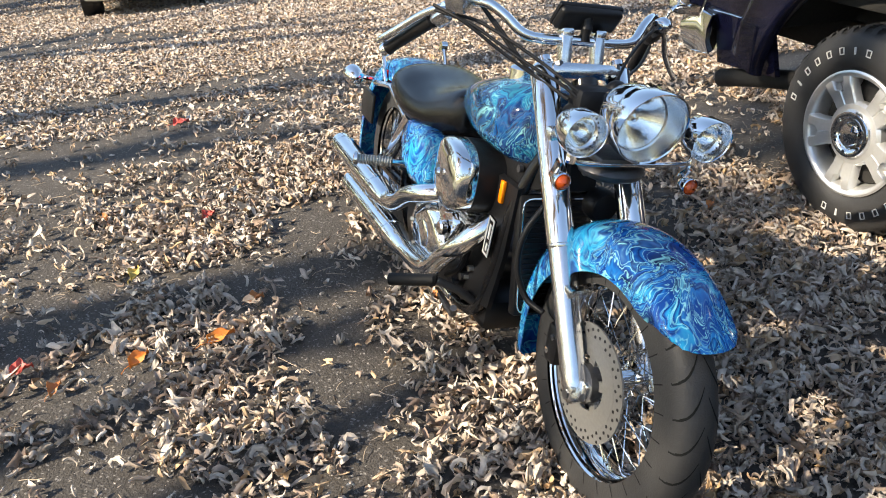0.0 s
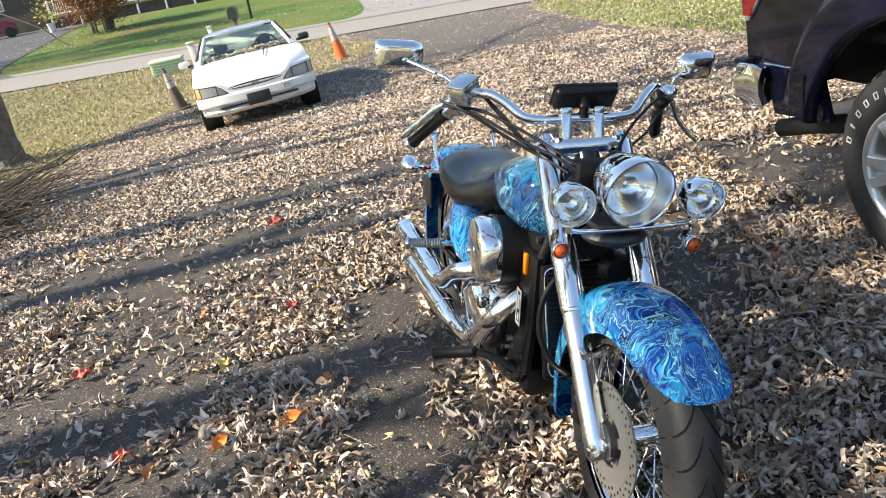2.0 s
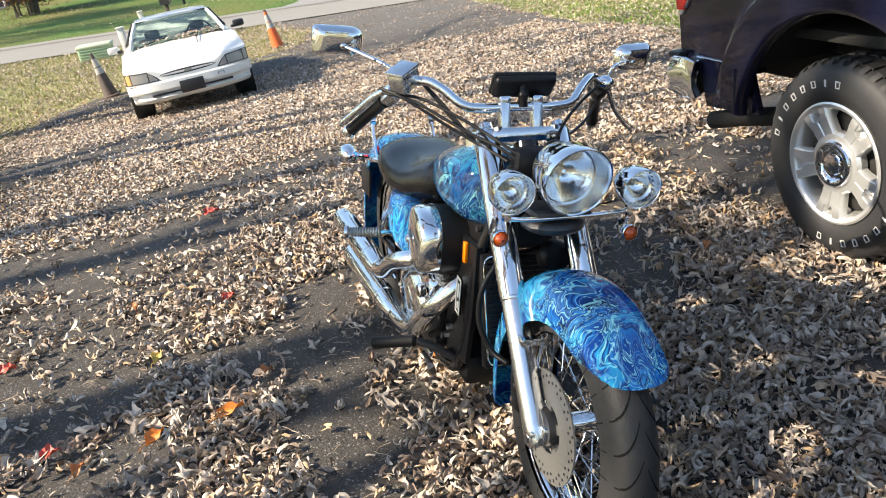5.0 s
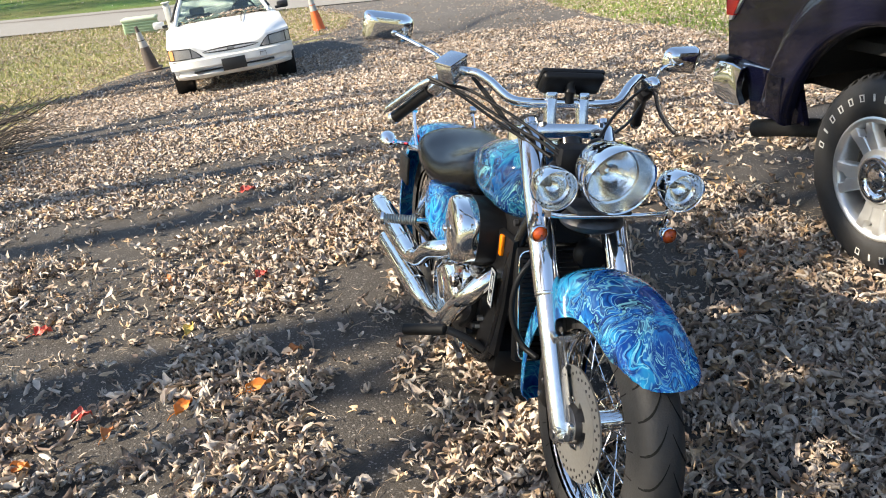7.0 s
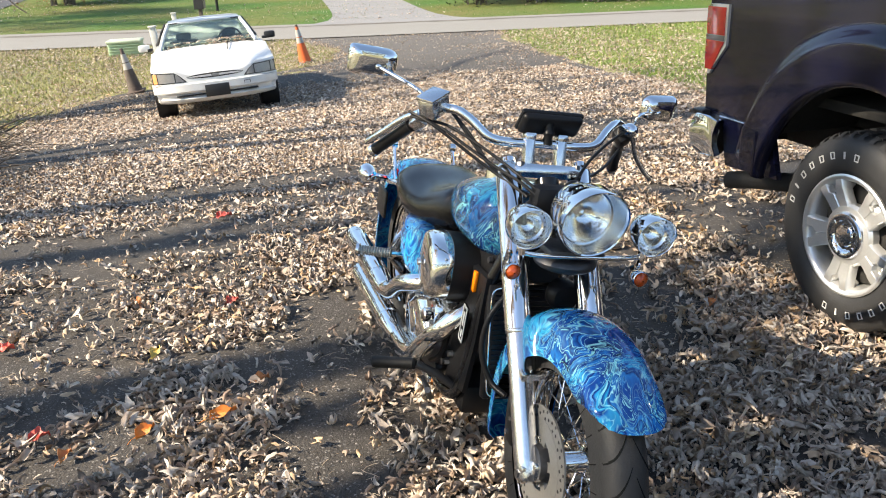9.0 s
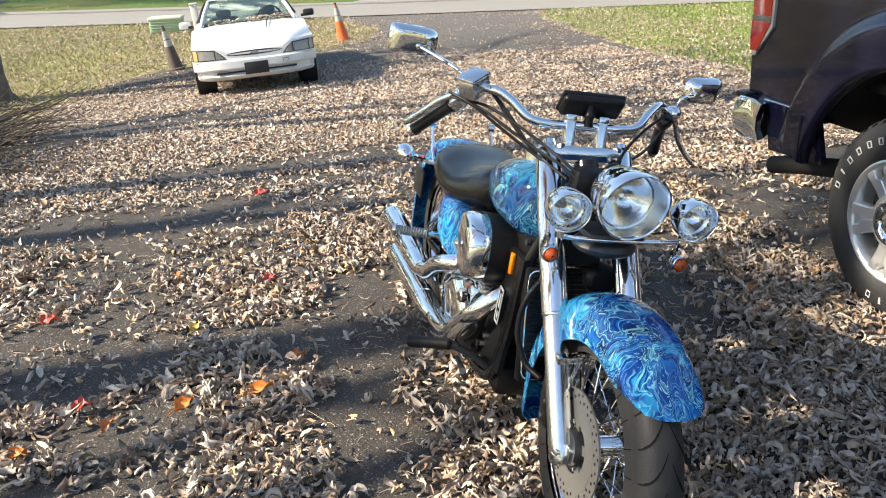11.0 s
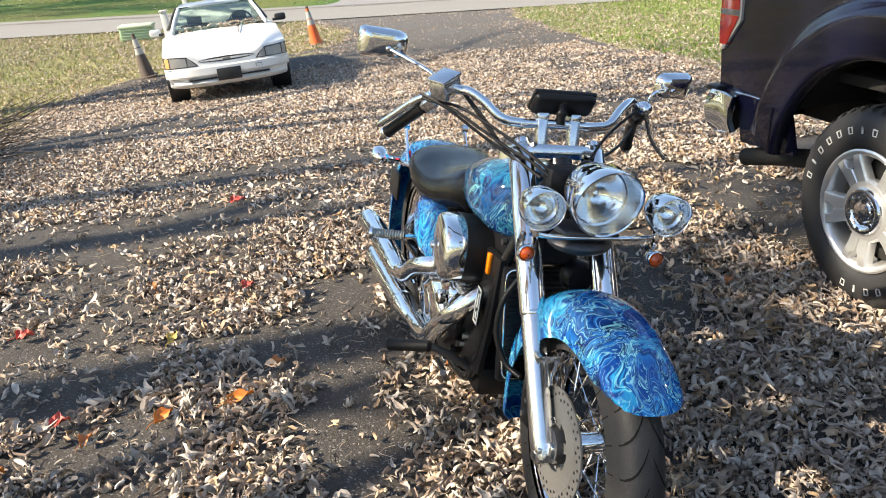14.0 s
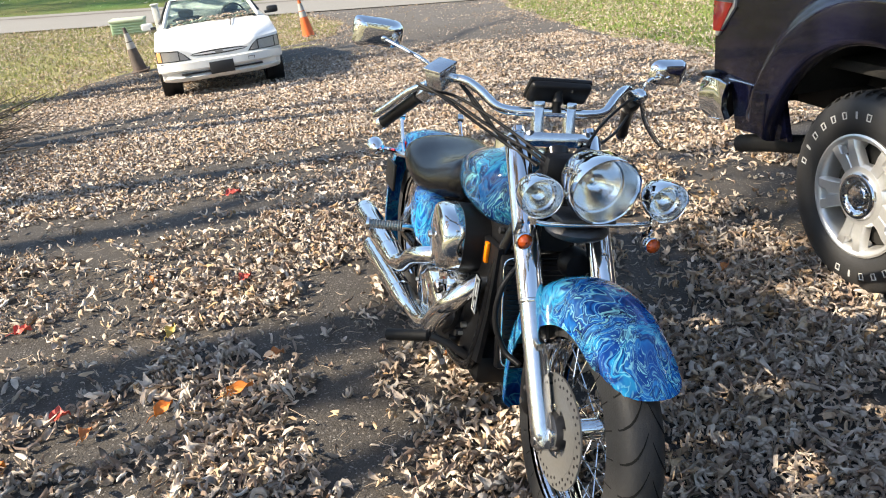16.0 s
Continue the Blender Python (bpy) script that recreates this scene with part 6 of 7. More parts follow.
def build_white_car():
    a = radians(20.3)
    f = Vector((math.sin(a), -math.cos(a), 0.031)).normalized()
    l0 = Vector((math.cos(a), math.sin(a), 0.048)).normalized()
    up = f.cross(l0).normalized()
    l = up.cross(f)
    M = Matrix.Translation((-3.889, 10.866, -0.627)) @ Matrix((f, l, up)).transposed().to_4x4()
    car = thing("hatchback_car", "old white sporty hatchback car with leaves on its cowl", "car", M)
    secs = [(-0.26, 0.84, 0.30, 0.60, 0.605), (-0.45, 0.852, 0.28, 0.69, 0.68), (-0.80, 0.872, 0.25, 0.785, 0.78), (-1.10, 0.877, 0.25, 0.842, 0.85), (-1.32, 0.877, 0.25, 0.875, 0.925),
            (-1.50, 0.877, 0.25, 0.90, 0.935), (-2.6, 0.877, 0.25, 0.91, 0.94), (-3.6, 0.87, 0.26, 0.92, 0.95), (-4.2, 0.84, 0.30, 0.93, 0.965), (-4.45, 0.80, 0.36, 0.90, 0.93), (-4.56, 0.76, 0.42, 0.80, 0.82)]
    body = part("body", Geo().loft([car_ring(*s) for s in secs]), WHITE_PAINT, car, "white body", 40)
    # bonnet and nose in one sheet: it dips between the lamps to the slot
    def lip(y):
        f = abs(y) / 0.85
        return -0.095 - 0.05 * (y / 0.8) ** 2 - 0.10 * f ** 7

    def lip_z(y):
        return 0.668 + 0.067 * float(smooth01(0.34, 0.58, abs(y)))
    rows = []
    for y in np.linspace(-0.85, 0.85, 45):
        f, xl = abs(y) / 0.85, lip(y)
        col = []
        for x in np.linspace(-1.31, xl, 24):
            z = float(np.interp(x, [-1.32, -1.0, -0.6, -0.32, -0.09], [0.925, 0.865, 0.812, 0.768, 0.735])) + 0.010 + 0.022 * (1 - f * f) - 0.030 * f ** 8
            drop = lip_z(y) - 0.735 - 0.010 - 0.022 * (1 - f * f) + 0.030 * f ** 8
            col.append((x, y, z + drop * ((x + 1.31) / (xl + 1.31)) ** 2.6))
        zl = lip_z(y)
        rows.append(col + [(xl + 0.010, y, zl - 0.008), (xl + 0.014, y, zl - 0.026), (xl + 0.018, y, 0.60), (xl + 0.026, y, 0.545)])
    part("bonnet", Geo().shell(rows, 0.010), WHITE_PAINT, car, "white bonnet and nose panel", 45)
    # bumper in three bands
    def bump(zs, deep, hw):
        rings = []
        for y in np.linspace(-1, 1, 25):
            back = -0.26 * abs(y) ** 5 - 0.035 * y * y
            rings.append([(dx * deep + back - 0.02, y * hw, z) for dx, z in zs])
        return Geo().loft(rings)
    b = part("front_bumper", bump([(-0.25, 0.545), (-0.02, 0.548), (0.02, 0.535), (0.03, 0.44), (0.0, 0.415), (-0.25, 0.41)], 0.8, 0.868), WHITE_PAINT, car, "white front bumper", 40)
    part("lower_bumper", bump([(-0.25, 0.350), (-0.01, 0.352), (0.015, 0.335), (-0.02, 0.300), (-0.08, 0.275), (-0.25, 0.27)], 0.8, 0.815), WHITE_PAINT, b)
    part("bumper_core", bump([(-0.25, 0.53), (-0.06, 0.53), (-0.045, 0.40), (-0.06, 0.30), (-0.25, 0.30)], 0.8, 0.83), WHITE_PAINT, b)
    for s in (-1, 1):
        part("bumper_slot", Geo().box((-0.085, s * 0.36, 0.380), (0.10, 0.40, 0.022), None, 0.006), DARK_TRIM, b)
    part("tow_mark", Geo().box((-0.005, 0.42, 0.50), (0.006, 0.09, 0.006), None, 0.001), DARK_TRIM, b)
    part("tow_mark", Geo().box((-0.005, 0.38, 0.48), (0.006, 0.006, 0.04), None, 0.001), DARK_TRIM, b)
    part("tow_mark", Geo().box((-0.005, 0.46, 0.48), (0.006, 0.006, 0.04), None, 0.001), DARK_TRIM, b)
    part("blank_plate", Geo().box((0.012, 0, 0.42), (0.016, 0.33, 0.165), None, 0.006), DARK_TRIM, car, "blank dark plate holder")
    # slot between the lamps, tapering to its ends, with a bar and an oval badge
    def slot(h, out, hw):
        rings = []
        for k in np.linspace(-1, 1, 21):
            y, e = hw * k, h * (1 - k * k) ** 0.6 + 0.002
            rings.append([(lip(y) + out, y, 0.622 - e), (lip(y) + out, y, 0.622 + e), (lip(y) - 0.03, y, 0.622 + e), (lip(y) - 0.03, y, 0.622 - e)])
        return Geo().loft(rings)
    part("grille_slot", slot(0.031, 0.022, 0.39), DARK_TRIM, car, "dark grille slot")
    part("grille_bar", slot(0.011, 0.027, 0.37), WHITE_PAINT, car)
    part("badge", Geo().ball((lip(0) + 0.027, 0, 0.622), (0.006, 0.058, 0.020), 18, 8), GREY_PLASTIC, car, "grey oval badge")
    for s in (-1, 1):
        def lens(y0, y1, lo, hi, out):
            """A band of lamp between two distances from the middle; the inner end slants down to a point."""
            rings = []
            for y in np.linspace(y0, y1, 7):
                top = min(0.566 + (y - 0.385) * 1.02, 0.704 + 0.022 * (y - 0.5) / 0.35) - hi
                x = lip(y) + 0.018 + out
                rings.append([(x, s * y, 0.562 + lo), (x - 0.012, s * y, max(top, 0.564 + lo)), (x - 0.06, s * y, max(top, 0.564 + lo)), (x - 0.06, s * y, 0.562 + lo)])
            return Geo().loft(rings)
        hl = part("headlamp_housing", lens(0.39, 0.850, 0.0, 0.004, 0.010), DARK_TRIM, car, "dark headlamp housing", 25)
        part("headlamp", lens(0.55, 0.77, 0.012, 0.019, 0.014), LAMP_GLASS, hl, "ribbed headlamp lens", 25)
        part("side_lamp", lens(0.785, 0.838, 0.012, 0.019, 0.014), PALE_AMBER if s < 0 else LAMP_GLASS, hl, "amber side lamp" if s < 0 else "", 25)
        part("inner_lamp", lens(0.43, 0.535, 0.012, 0.021, 0.013), GREY_PLASTIC, hl, "", 25)
    # cabin
    roof = part("roof", Geo().loft([[(x, -w, z - 0.05), (x, -w * 0.97, z - 0.01), (x, -w * 0.7, z + 0.012), (x, 0, z + 0.018), (x, w * 0.7, z + 0.012), (x, w * 0.97, z - 0.01), (x, w, z - 0.05), (x, 0, z - 0.03)]
                                    for x, w, z in ((-1.97, 0.545, 1.275), (-2.05, 0.56, 1.298), (-2.6, 0.575, 1.312), (-3.1, 0.57, 1.295), (-3.3, 0.56, 1.27))]), WHITE_PAINT, car, "white roof", 40)
    for s in (-1, 1):
        part("front_pillar", Geo().tube([(-1.34, s * 0.715, 0.925), (-1.66, s * 0.64, 1.11), (-2.0, s * 0.553, 1.268)], 0.030, 10), WHITE_PAINT, roof)
        part("rear_pillar", Geo().loft([[(-3.05, s * 0.58, 1.27), (-3.3, s * 0.57, 1.26), (-3.3, s * 0.52, 1.26), (-3.05, s * 0.53, 1.27)], [(-3.35, s * 0.80, 0.93), (-4.0, s * 0.78, 0.95), (-4.0, s * 0.72, 0.95), (-3.35, s * 0.74, 0.93)]]), WHITE_PAINT, roof)
        part("door_pillar", Geo().tube([(-2.62, s * 0.60, 1.25), (-2.66, s * 0.80, 0.92)], 0.035, 8), DARK_TRIM, roof)
        g = Geo().add([(-1.36, s * 0.73, 0.93), (-2.0, s * 0.565, 1.255), (-3.05, s * 0.575, 1.255), (-3.33, s * 0.80, 0.93)], [(0, 1, 2, 3)])
        o = part("side_window", g, CAR_GLASS, car)
        o.visible_shadow = False
        m_ = part("door_mirror", Geo().box((-1.52, s * 0.945, 0.985), (0.10, 0.17, 0.105), None, 0.03), DARK_TRIM if s > 0 else WHITE_PAINT, car, "door mirror")
        part("mirror_foot", Geo().box((-1.50, s * 0.86, 0.955), (0.07, 0.08, 0.04), None, 0.01), DARK_TRIM, m_)
    screen = [[(-1.325 - 0.03 * abs(k), 0.70 * k, 0.932), (-1.66 - 0.02 * abs(k), 0.628 * k, 1.112), (-1.985, 0.54 * k, 1.272)] for k in (-1, -0.5, 0, 0.5, 1)]
    ws = part("windscreen", Geo().shell(screen, 0.004), CAR_GLASS, car, "greenish windscreen glass")
    ws.visible_shadow = False
    rw = part("rear_window", Geo().add([(-3.28, -0.54, 1.265), (-3.28, 0.54, 1.265), (-4.1, 0.66, 0.965), (-4.1, -0.66, 0.965)], [(0, 1, 2, 3)]), CAR_GLASS, car)
    rw.visible_shadow = False
    part("screen_surround", Geo().tube([(-1.975, -0.545, 1.274), (-1.99, 0, 1.284), (-1.975, 0.545, 1.274)], 0.010, 8), DARK_TRIM, car)
    part("cowl", Geo().box((-1.33, 0, 0.928), (0.12, 1.36, 0.02), None, 0.006), DARK_TRIM, car)
    part("dashboard", Geo().box((-1.66, 0, 0.90), (0.46, 1.35, 0.16), None, 0.05), SEAT_CLOTH, car)
    part("cabin_floor", Geo().box((-2.6, 0, 0.42), (2.2, 1.4, 0.04), None, 0.01), SEAT_CLOTH, car)
    for y in (-0.36, 0.36):
        s_ = part("car_seat", Geo().box((-2.50, y, 0.74), (0.18, 0.48, 0.50), axis((0, 0, 0), (0, 0, 1)), 0.06), SEAT_CLOTH, car, "grey seat back")
        part("head_rest", Geo().box((-2.55, y, 1.04), (0.09, 0.24, 0.12), None, 0.04), SEAT_CLOTH, s_)
    part("steering_wheel", Geo().tube([Vector((-1.95, 0.36, 0.96)) + Vector((0.06 * math.sin(t), 0.18 * math.cos(t), 0.17 * math.sin(t))) for t in (2 * math.pi * k / 20 for k in range(21))], 0.014, 8), DARK_TRIM, car)
    part("bonnet_twig", Geo().tube([(-1.30, 0.30, 0.985), (-1.05, 0.265, 0.935), (-0.86, 0.25, 0.888)], 0.007, 6), BLACK, car, "dark twig lying on the bonnet")
    for y0, y1 in ((-0.62, -0.12), (0.02, 0.50)):
        part("wiper", Geo().tube([(-1.35, y0, 0.945), (-1.42, (y0 + y1) / 2, 0.992), (-1.45, y1, 1.01)], 0.008, 6), DARK_TRIM, car)
    # wheels
    for x in (-0.95, -3.5):
        for s in (-1, 1):
            m = Matrix.Translation((x, s * 0.72, 0.305)) @ Matrix(((1, 0, 0), (0, 0, 1), (0, s, 0))).transposed().to_4x4()
            w = part("wheel", Geo().lathe([(0.02, 0.09), (0.06, 0.092), (0.12, 0.07), (0.18, 0.08), (0.195, 0.10), (0.2, 0.095), (0.2, -0.09), (0.02, -0.09)], 36, m), TRUCK_WHEEL, car)
            part("tyre", Geo().lathe([(0.19, -0.10), (0.28, -0.108), (0.305, -0.085), (0.308, 0), (0.305, 0.085), (0.28, 0.108), (0.19, 0.10)], 48, m), RUBBER, w, "black tyre")
            part("wheel_arch", Geo().lathe([(0.335, 0.02), (0.35, 0.16), (0.335, 0.163), (0.02, 0.03)], 40, m), DARK_TRIM, w)
    # leaves caught on the cowl
    rng = random.Random(5)
    lf = Geo()
    for k in range(230):
        y = rng.choice((rng.uniform(-0.62, 0.66), rng.uniform(0.0, 0.62)))
        c = Vector((-1.27 - rng.random() * 0.16, y, 0.945 + 0.03 * rng.random() + (0.05 if rng.random() < 0.4 else 0)))
        a_ = rng.uniform(0, 6.28)
        d = Vector((math.cos(a_), math.sin(a_), rng.uniform(-0.3, 0.5))) * 0.03
        e = Vector((-math.sin(a_), math.cos(a_), rng.uniform(-0.3, 0.3))) * 0.016
        lf.add([c - d, c + e + Vector((0, 0, 0.012)), c + d, c - e], [(0, 1, 2, 3)])
    tagged(part("cowl_leaves", lf, LEAF_MAT, car, "dry brown leaves on the cowl"), kind="stuff")
    return car


build_white_car()

# ---- grass ----
GRASS_MAT = material("grass_blades", (0.10, 0.17, 0.03), 0.6, 0, 20, 0.2)
island_colours(GRASS_MAT, [(0.16, 0.20, 0.04), (0.24, 0.26, 0.075), (0.35, 0.32, 0.14), (0.18, 0.24, 0.045), (0.42, 0.36, 0.19), (0.26, 0.27, 0.08)], spread=0.1)


FAR_GRASS = material("far_grass_blades", (0.06, 0.14, 0.02), 0.6, 0, 20, 0.2)
island_colours(FAR_GRASS, [(0.05, 0.13, 0.012), (0.08, 0.17, 0.02), (0.09, 0.16, 0.025), (0.05, 0.12, 0.014)], spread=0.1)


def grass_stuff(name, x, y, seed, h, w, label, mat=None):
    r = np.random.RandomState(seed)
    N = len(x)
    a = r.uniform(0, 2 * np.pi, N)
    hh = h * r.uniform(0.5, 1.3, N)
    lean = r.uniform(-0.6, 0.6, (N, 2)) * hh[:, None]
    z = land(x, y) - 0.012
    b0 = np.stack([x - np.cos(a) * w, y - np.sin(a) * w, z], -1)
    b1 = np.stack([x + np.cos(a) * w, y + np.sin(a) * w, z], -1)
    mid = np.stack([x + lean[:, 0] * 0.4, y + lean[:, 1] * 0.4, z + hh * 0.65], -1)
    tip = np.stack([x + lean[:, 0], y + lean[:, 1], z + hh], -1)
    V = np.stack([b0, b1, mid, tip], 1).reshape(-1, 3)
    k = np.arange(N)[:, None] * 4
    F = np.concatenate([k + np.array([[0, 1, 2]]), k + np.array([[1, 3, 2]])], 1).reshape(-1, 3)
    me = bpy.data.meshes.new(name)
    me.vertices.add(len(V))
    me.vertices.foreach_set("co", V.astype(np.float32).ravel())
    me.loops.add(F.size)
    me.loops.foreach_set("vertex_index", F.astype(np.int32).ravel())
    me.polygons.add(len(F))
    me.polygons.foreach_set("loop_start", np.arange(0, F.size, 3, dtype=np.int32))
    me.update(calc_edges=True)
    me.materials.append(mat or GRASS_MAT)
    return tagged(new(name, me), label, "grass", kind="stuff")


def lawn_only(x, y):
    u, v = -0.32 * x + 0.947 * y, 0.947 * x + 0.32 * y
    left = np.interp(u, LEFT_U, LEFT_V)
    right = np.interp(u, RIGHT_U, RIGHT_V)
    return np.where(((v < left - 0.1) | (v > right + 0.1)) & (y < 23.9 + 0.045 * x), 0.9, 0)


x, y = scatter(41, 80000, 5.0, 26.5, -12, 3.5, lawn_only)
grass_stuff("lawn_grass", x, y, 42, 0.075, 0.010, "short yellow-green autumn grass")
GREEN_GRASS = material("green_grass_blades", (0.10, 0.20, 0.03), 0.6, 0, 20, 0.2)
island_colours(GREEN_GRASS, [(0.11, 0.20, 0.03), (0.17, 0.25, 0.05), (0.26, 0.28, 0.10), (0.13, 0.23, 0.035), (0.22, 0.27, 0.07)], spread=0.1)
x, y = scatter(43, 80000, 8.0, 27.0, 4.5, 16, lawn_only)
grass_stuff("lawn_grass", x, y, 44, 0.075, 0.012, "greener short grass beside the drive", GREEN_GRASS)

FAR_LAWN = material("far_lawn", (0.050, 0.125, 0.012), 0.95, 0, 6, 0.6, 1.0, 25, second=(0.15, 0.13, 0.035), stain_scale=0.22)
g = Geo()
rows = []
for i in range(41):
    X = -60 + 3 * i
    rows.append([(X, 28.85 + 0.045 * X + d, float(land(X, 28.85 + 0.045 * X + d)) + 0.015) for d in (0, 2, 5, 9, 14, 20, 30, 45)])
g.loft(rows, closed=False)
tagged(part("far_lawn", g, FAR_LAWN), "green mown lawn across the road", "lawn", kind="structure")
rr_ = np.random.RandomState(61)
fx_, fy_ = rr_.uniform(-34, 14, 45000), rr_.uniform(0.2, 16, 45000)
fy_ = 28.85 + 0.045 * fx_ + fy_
grass_stuff("far_grass", fx_, fy_, 62, 0.06, 0.020, "green grass blades of the lawn across the road", FAR_GRASS)
fx_, fy_ = rr_.uniform(-34, 10, 9000), rr_.uniform(0.0, 18, 9000)
keep_ = rr_.rand(9000) < 0.05 + 0.5 * smooth01(0.45, 0.7, value_noise(fx_ * 0.25, fy_ * 0.25, NA)) + 0.9 * np.exp(-((fx_ + 21.5) ** 2 + (fy_ + 28.85 + 0.045 * fx_ - 40.5) ** 2) / 8) + 0.8 * np.exp(-((fx_ + 22.6) ** 2 + (fy_ + 28.85 + 0.045 * fx_ - 37.0) ** 2) / 10)
fx_, fy_ = fx_[keep_], fy_[keep_]
leaf_stuff("far_lawn_leaves", fx_, 28.85 + 0.045 * fx_ + fy_, 63, 3, 3, 0.10, LEAF_MAT, "fallen leaves on the lawn across the road", lift=0.05, heap=0.03)
GRAVEL = material("pale_gravel", (0.25, 0.245, 0.24), 0.9, 0, 60, 0.35, 0.4, 90, second=(0.22, 0.22, 0.23), stain_scale=0.8)
g = Geo()
rows = []
for i in range(19):
    d = 28.0 + i * 1.4
    X0, X1 = -5.3 - 0.27 * (d - 28) - 1.2 * math.exp(-(d - 28) * 0.8), -1.7 - 0.28 * (d - 28) + 1.5 * math.exp(-(d - 28) * 0.8)
    rows.append([(X0 + (X1 - X0) * k / 6, d, float(land(X0 + (X1 - X0) * k / 6, d)) + 0.035) for k in range(7)])
g.loft(rows, closed=False)
tagged(part("gravel_drive", g, GRAVEL), "pale gravel drive across the road", "driveway", kind="structure")
g = Geo()
rows = []
for i in range(20):
    d = 27.3 + i * 1.5
    X0, X1 = -31.0 - 0.38 * (d - 33), -22.0 - 0.34 * (d - 33) + 2.0 * math.exp(-(d - 27) * 0.6)
    rows.append([(X0 + (X1 - X0) * k / 4, d, float(land(X0 + (X1 - X0) * k / 4, d)) + 0.04) for k in range(5)])
g.loft(rows, closed=False)
tagged(part("neighbour_drive", g, material("grey_blue_asphalt", (0.075, 0.08, 0.095), 0.85, 0, 40, 0.2)), "grey asphalt drive of the neighbouring house", "driveway", kind="structure")


# ---- trees and shrubs ----
BARK = material("grey_brown_bark", (0.075, 0.063, 0.054), 0.92, 0, 22, 0.5, 1.0, 16, second=(0.15, 0.135, 0.12), stain_scale=6)
TWIG = material("dark_dry_twigs", (0.045, 0.037, 0.031), 0.9, 0, 30, 0.4, second=(0.10, 0.085, 0.07), stain_scale=3)
CROWN_MAT = material("autumn_crown_leaves", (0.3, 0.2, 0.08), 0.7, 0, 20, 0.2)
island_colours(CROWN_MAT, [(0.30, 0.16, 0.05), (0.40, 0.26, 0.08), (0.22, 0.10, 0.04), (0.34, 0.24, 0.10), (0.45, 0.22, 0.06)], spread=0.1)
SHRUB_MAT = material("russet_shrub_leaves", (0.25, 0.10, 0.05), 0.7, 0, 20, 0.2)
island_colours(SHRUB_MAT, [(0.20, 0.075, 0.035), (0.30, 0.13, 0.05), (0.15, 0.08, 0.04), (0.34, 0.18, 0.07)], spread=0.1)
HEDGE_MAT = material("dark_hedge_leaves", (0.03, 0.045, 0.018), 0.7, 0, 20, 0.2)
island_colours(HEDGE_MAT, [(0.025, 0.035, 0.014), (0.045, 0.06, 0.02), (0.018, 0.022, 0.012), (0.06, 0.05, 0.03)], spread=0.1)


def leaf_cloud(geo, rng, c, radius, count, size):
    for _ in range(count):
        d = Vector((rng.gauss(0, 1), rng.gauss(0, 1), rng.gauss(0, 0.8)))
        p = Vector(c) + d * radius * 0.5
        a, b = rng.uniform(0, 6.28), rng.uniform(-0.8, 0.8)
        e = Vector((math.cos(a), math.sin(a), b)) * size
        f = Vector((-math.sin(a), math.cos(a), rng.uniform(-0.6, 0.6))) * size * 0.5
        geo.add([p - e, p + f, p + e, p - f], [(0, 1, 2, 3)])


def limb(geo, rng, p, d, length, r, depth, tips):
    pts, q, dd = [p], Vector(p), Vector(d).normalized()
    for _ in range(5):
        dd = (dd + Vector((rng.uniform(-0.18, 0.18), rng.uniform(-0.18, 0.18), rng.uniform(-0.05, 0.16)))).normalized()
        q = q + dd * length / 5
        pts.append(q.copy())
    geo.tube(pts, [r * (1 - 0.11 * k) for k in range(6)], max(5, 10 - 2 * depth))
    if depth >= 3:
        tips.append(pts[-1])
        tips.append(pts[-3])
        return
    for _ in range(3):
        k = rng.choice((3, 4, 5, 5))
        nd = (dd + Vector((rng.uniform(-0.9, 0.9), rng.uniform(-0.9, 0.9), rng.uniform(-0.2, 0.6)))).normalized()
        limb(geo, rng, pts[k], nd, length * rng.uniform(0.6, 0.8), r * 0.52, depth + 1, tips)


def tree(x, y, trunk, r0, seed, leaves, label, limbs=4, lean=(0, 0), reach=0.0, tuft=0.9, ways=()):
    rng = random.Random(seed)
    t = thing("tree", label, "tree", pose(x, y, float(land(x, y)) - 0.05))
    g = Geo()
    path = [Vector((lean[0] * k * k * 0.04 + 0.05 * math.sin(k * 1.3), lean[1] * k * k * 0.04, trunk * k / 5)) for k in range(6)]
    low = trunk < 2
    g.tube(path, [r0 * 1.22, r0 * 1.08, r0, r0 * 0.97, r0 * (0.86 if low else 0.98), r0 * (0.45 if low else 0.9)], 16)
    for k in range(5):
        a = 2 * math.pi * k / 5 + 0.4
        g.tube([Vector((0, 0, 0.35)), Vector((math.cos(a) * r0 * 1.15, math.sin(a) * r0 * 1.15, 0.08)), Vector((math.cos(a) * r0 * 1.6, math.sin(a) * r0 * 1.6, -0.06))], [r0 * 0.4, r0 * 0.32, r0 * 0.12], 8)
    part("trunk", g, BARK, t, "grey-brown bark trunk")
    tips = []
    for k in range(limbs):
        a = 2 * math.pi * k / limbs + rng.uniform(-0.4, 0.4)
        lg = Geo()
        limb(lg, rng, path[-1] - Vector((0, 0, 0.5 if low else 0.15)), ways[k] if ways else (math.cos(a) * 0.7, math.sin(a) * 0.7, 1.0), reach or trunk * rng.uniform(0.55, 0.8) + 1.2, r0 * (0.78 if low else 0.62), 0, tips)
        part("limb", lg, BARK, t)
    if leaves:
        cg = Geo()
        for p in tips:
            leaf_cloud(cg, rng, p, tuft, leaves, 0.07)
        tagged(part("crown", cg, CROWN_MAT, t, "sparse brown autumn leaves", 180), kind="stuff")
    return t


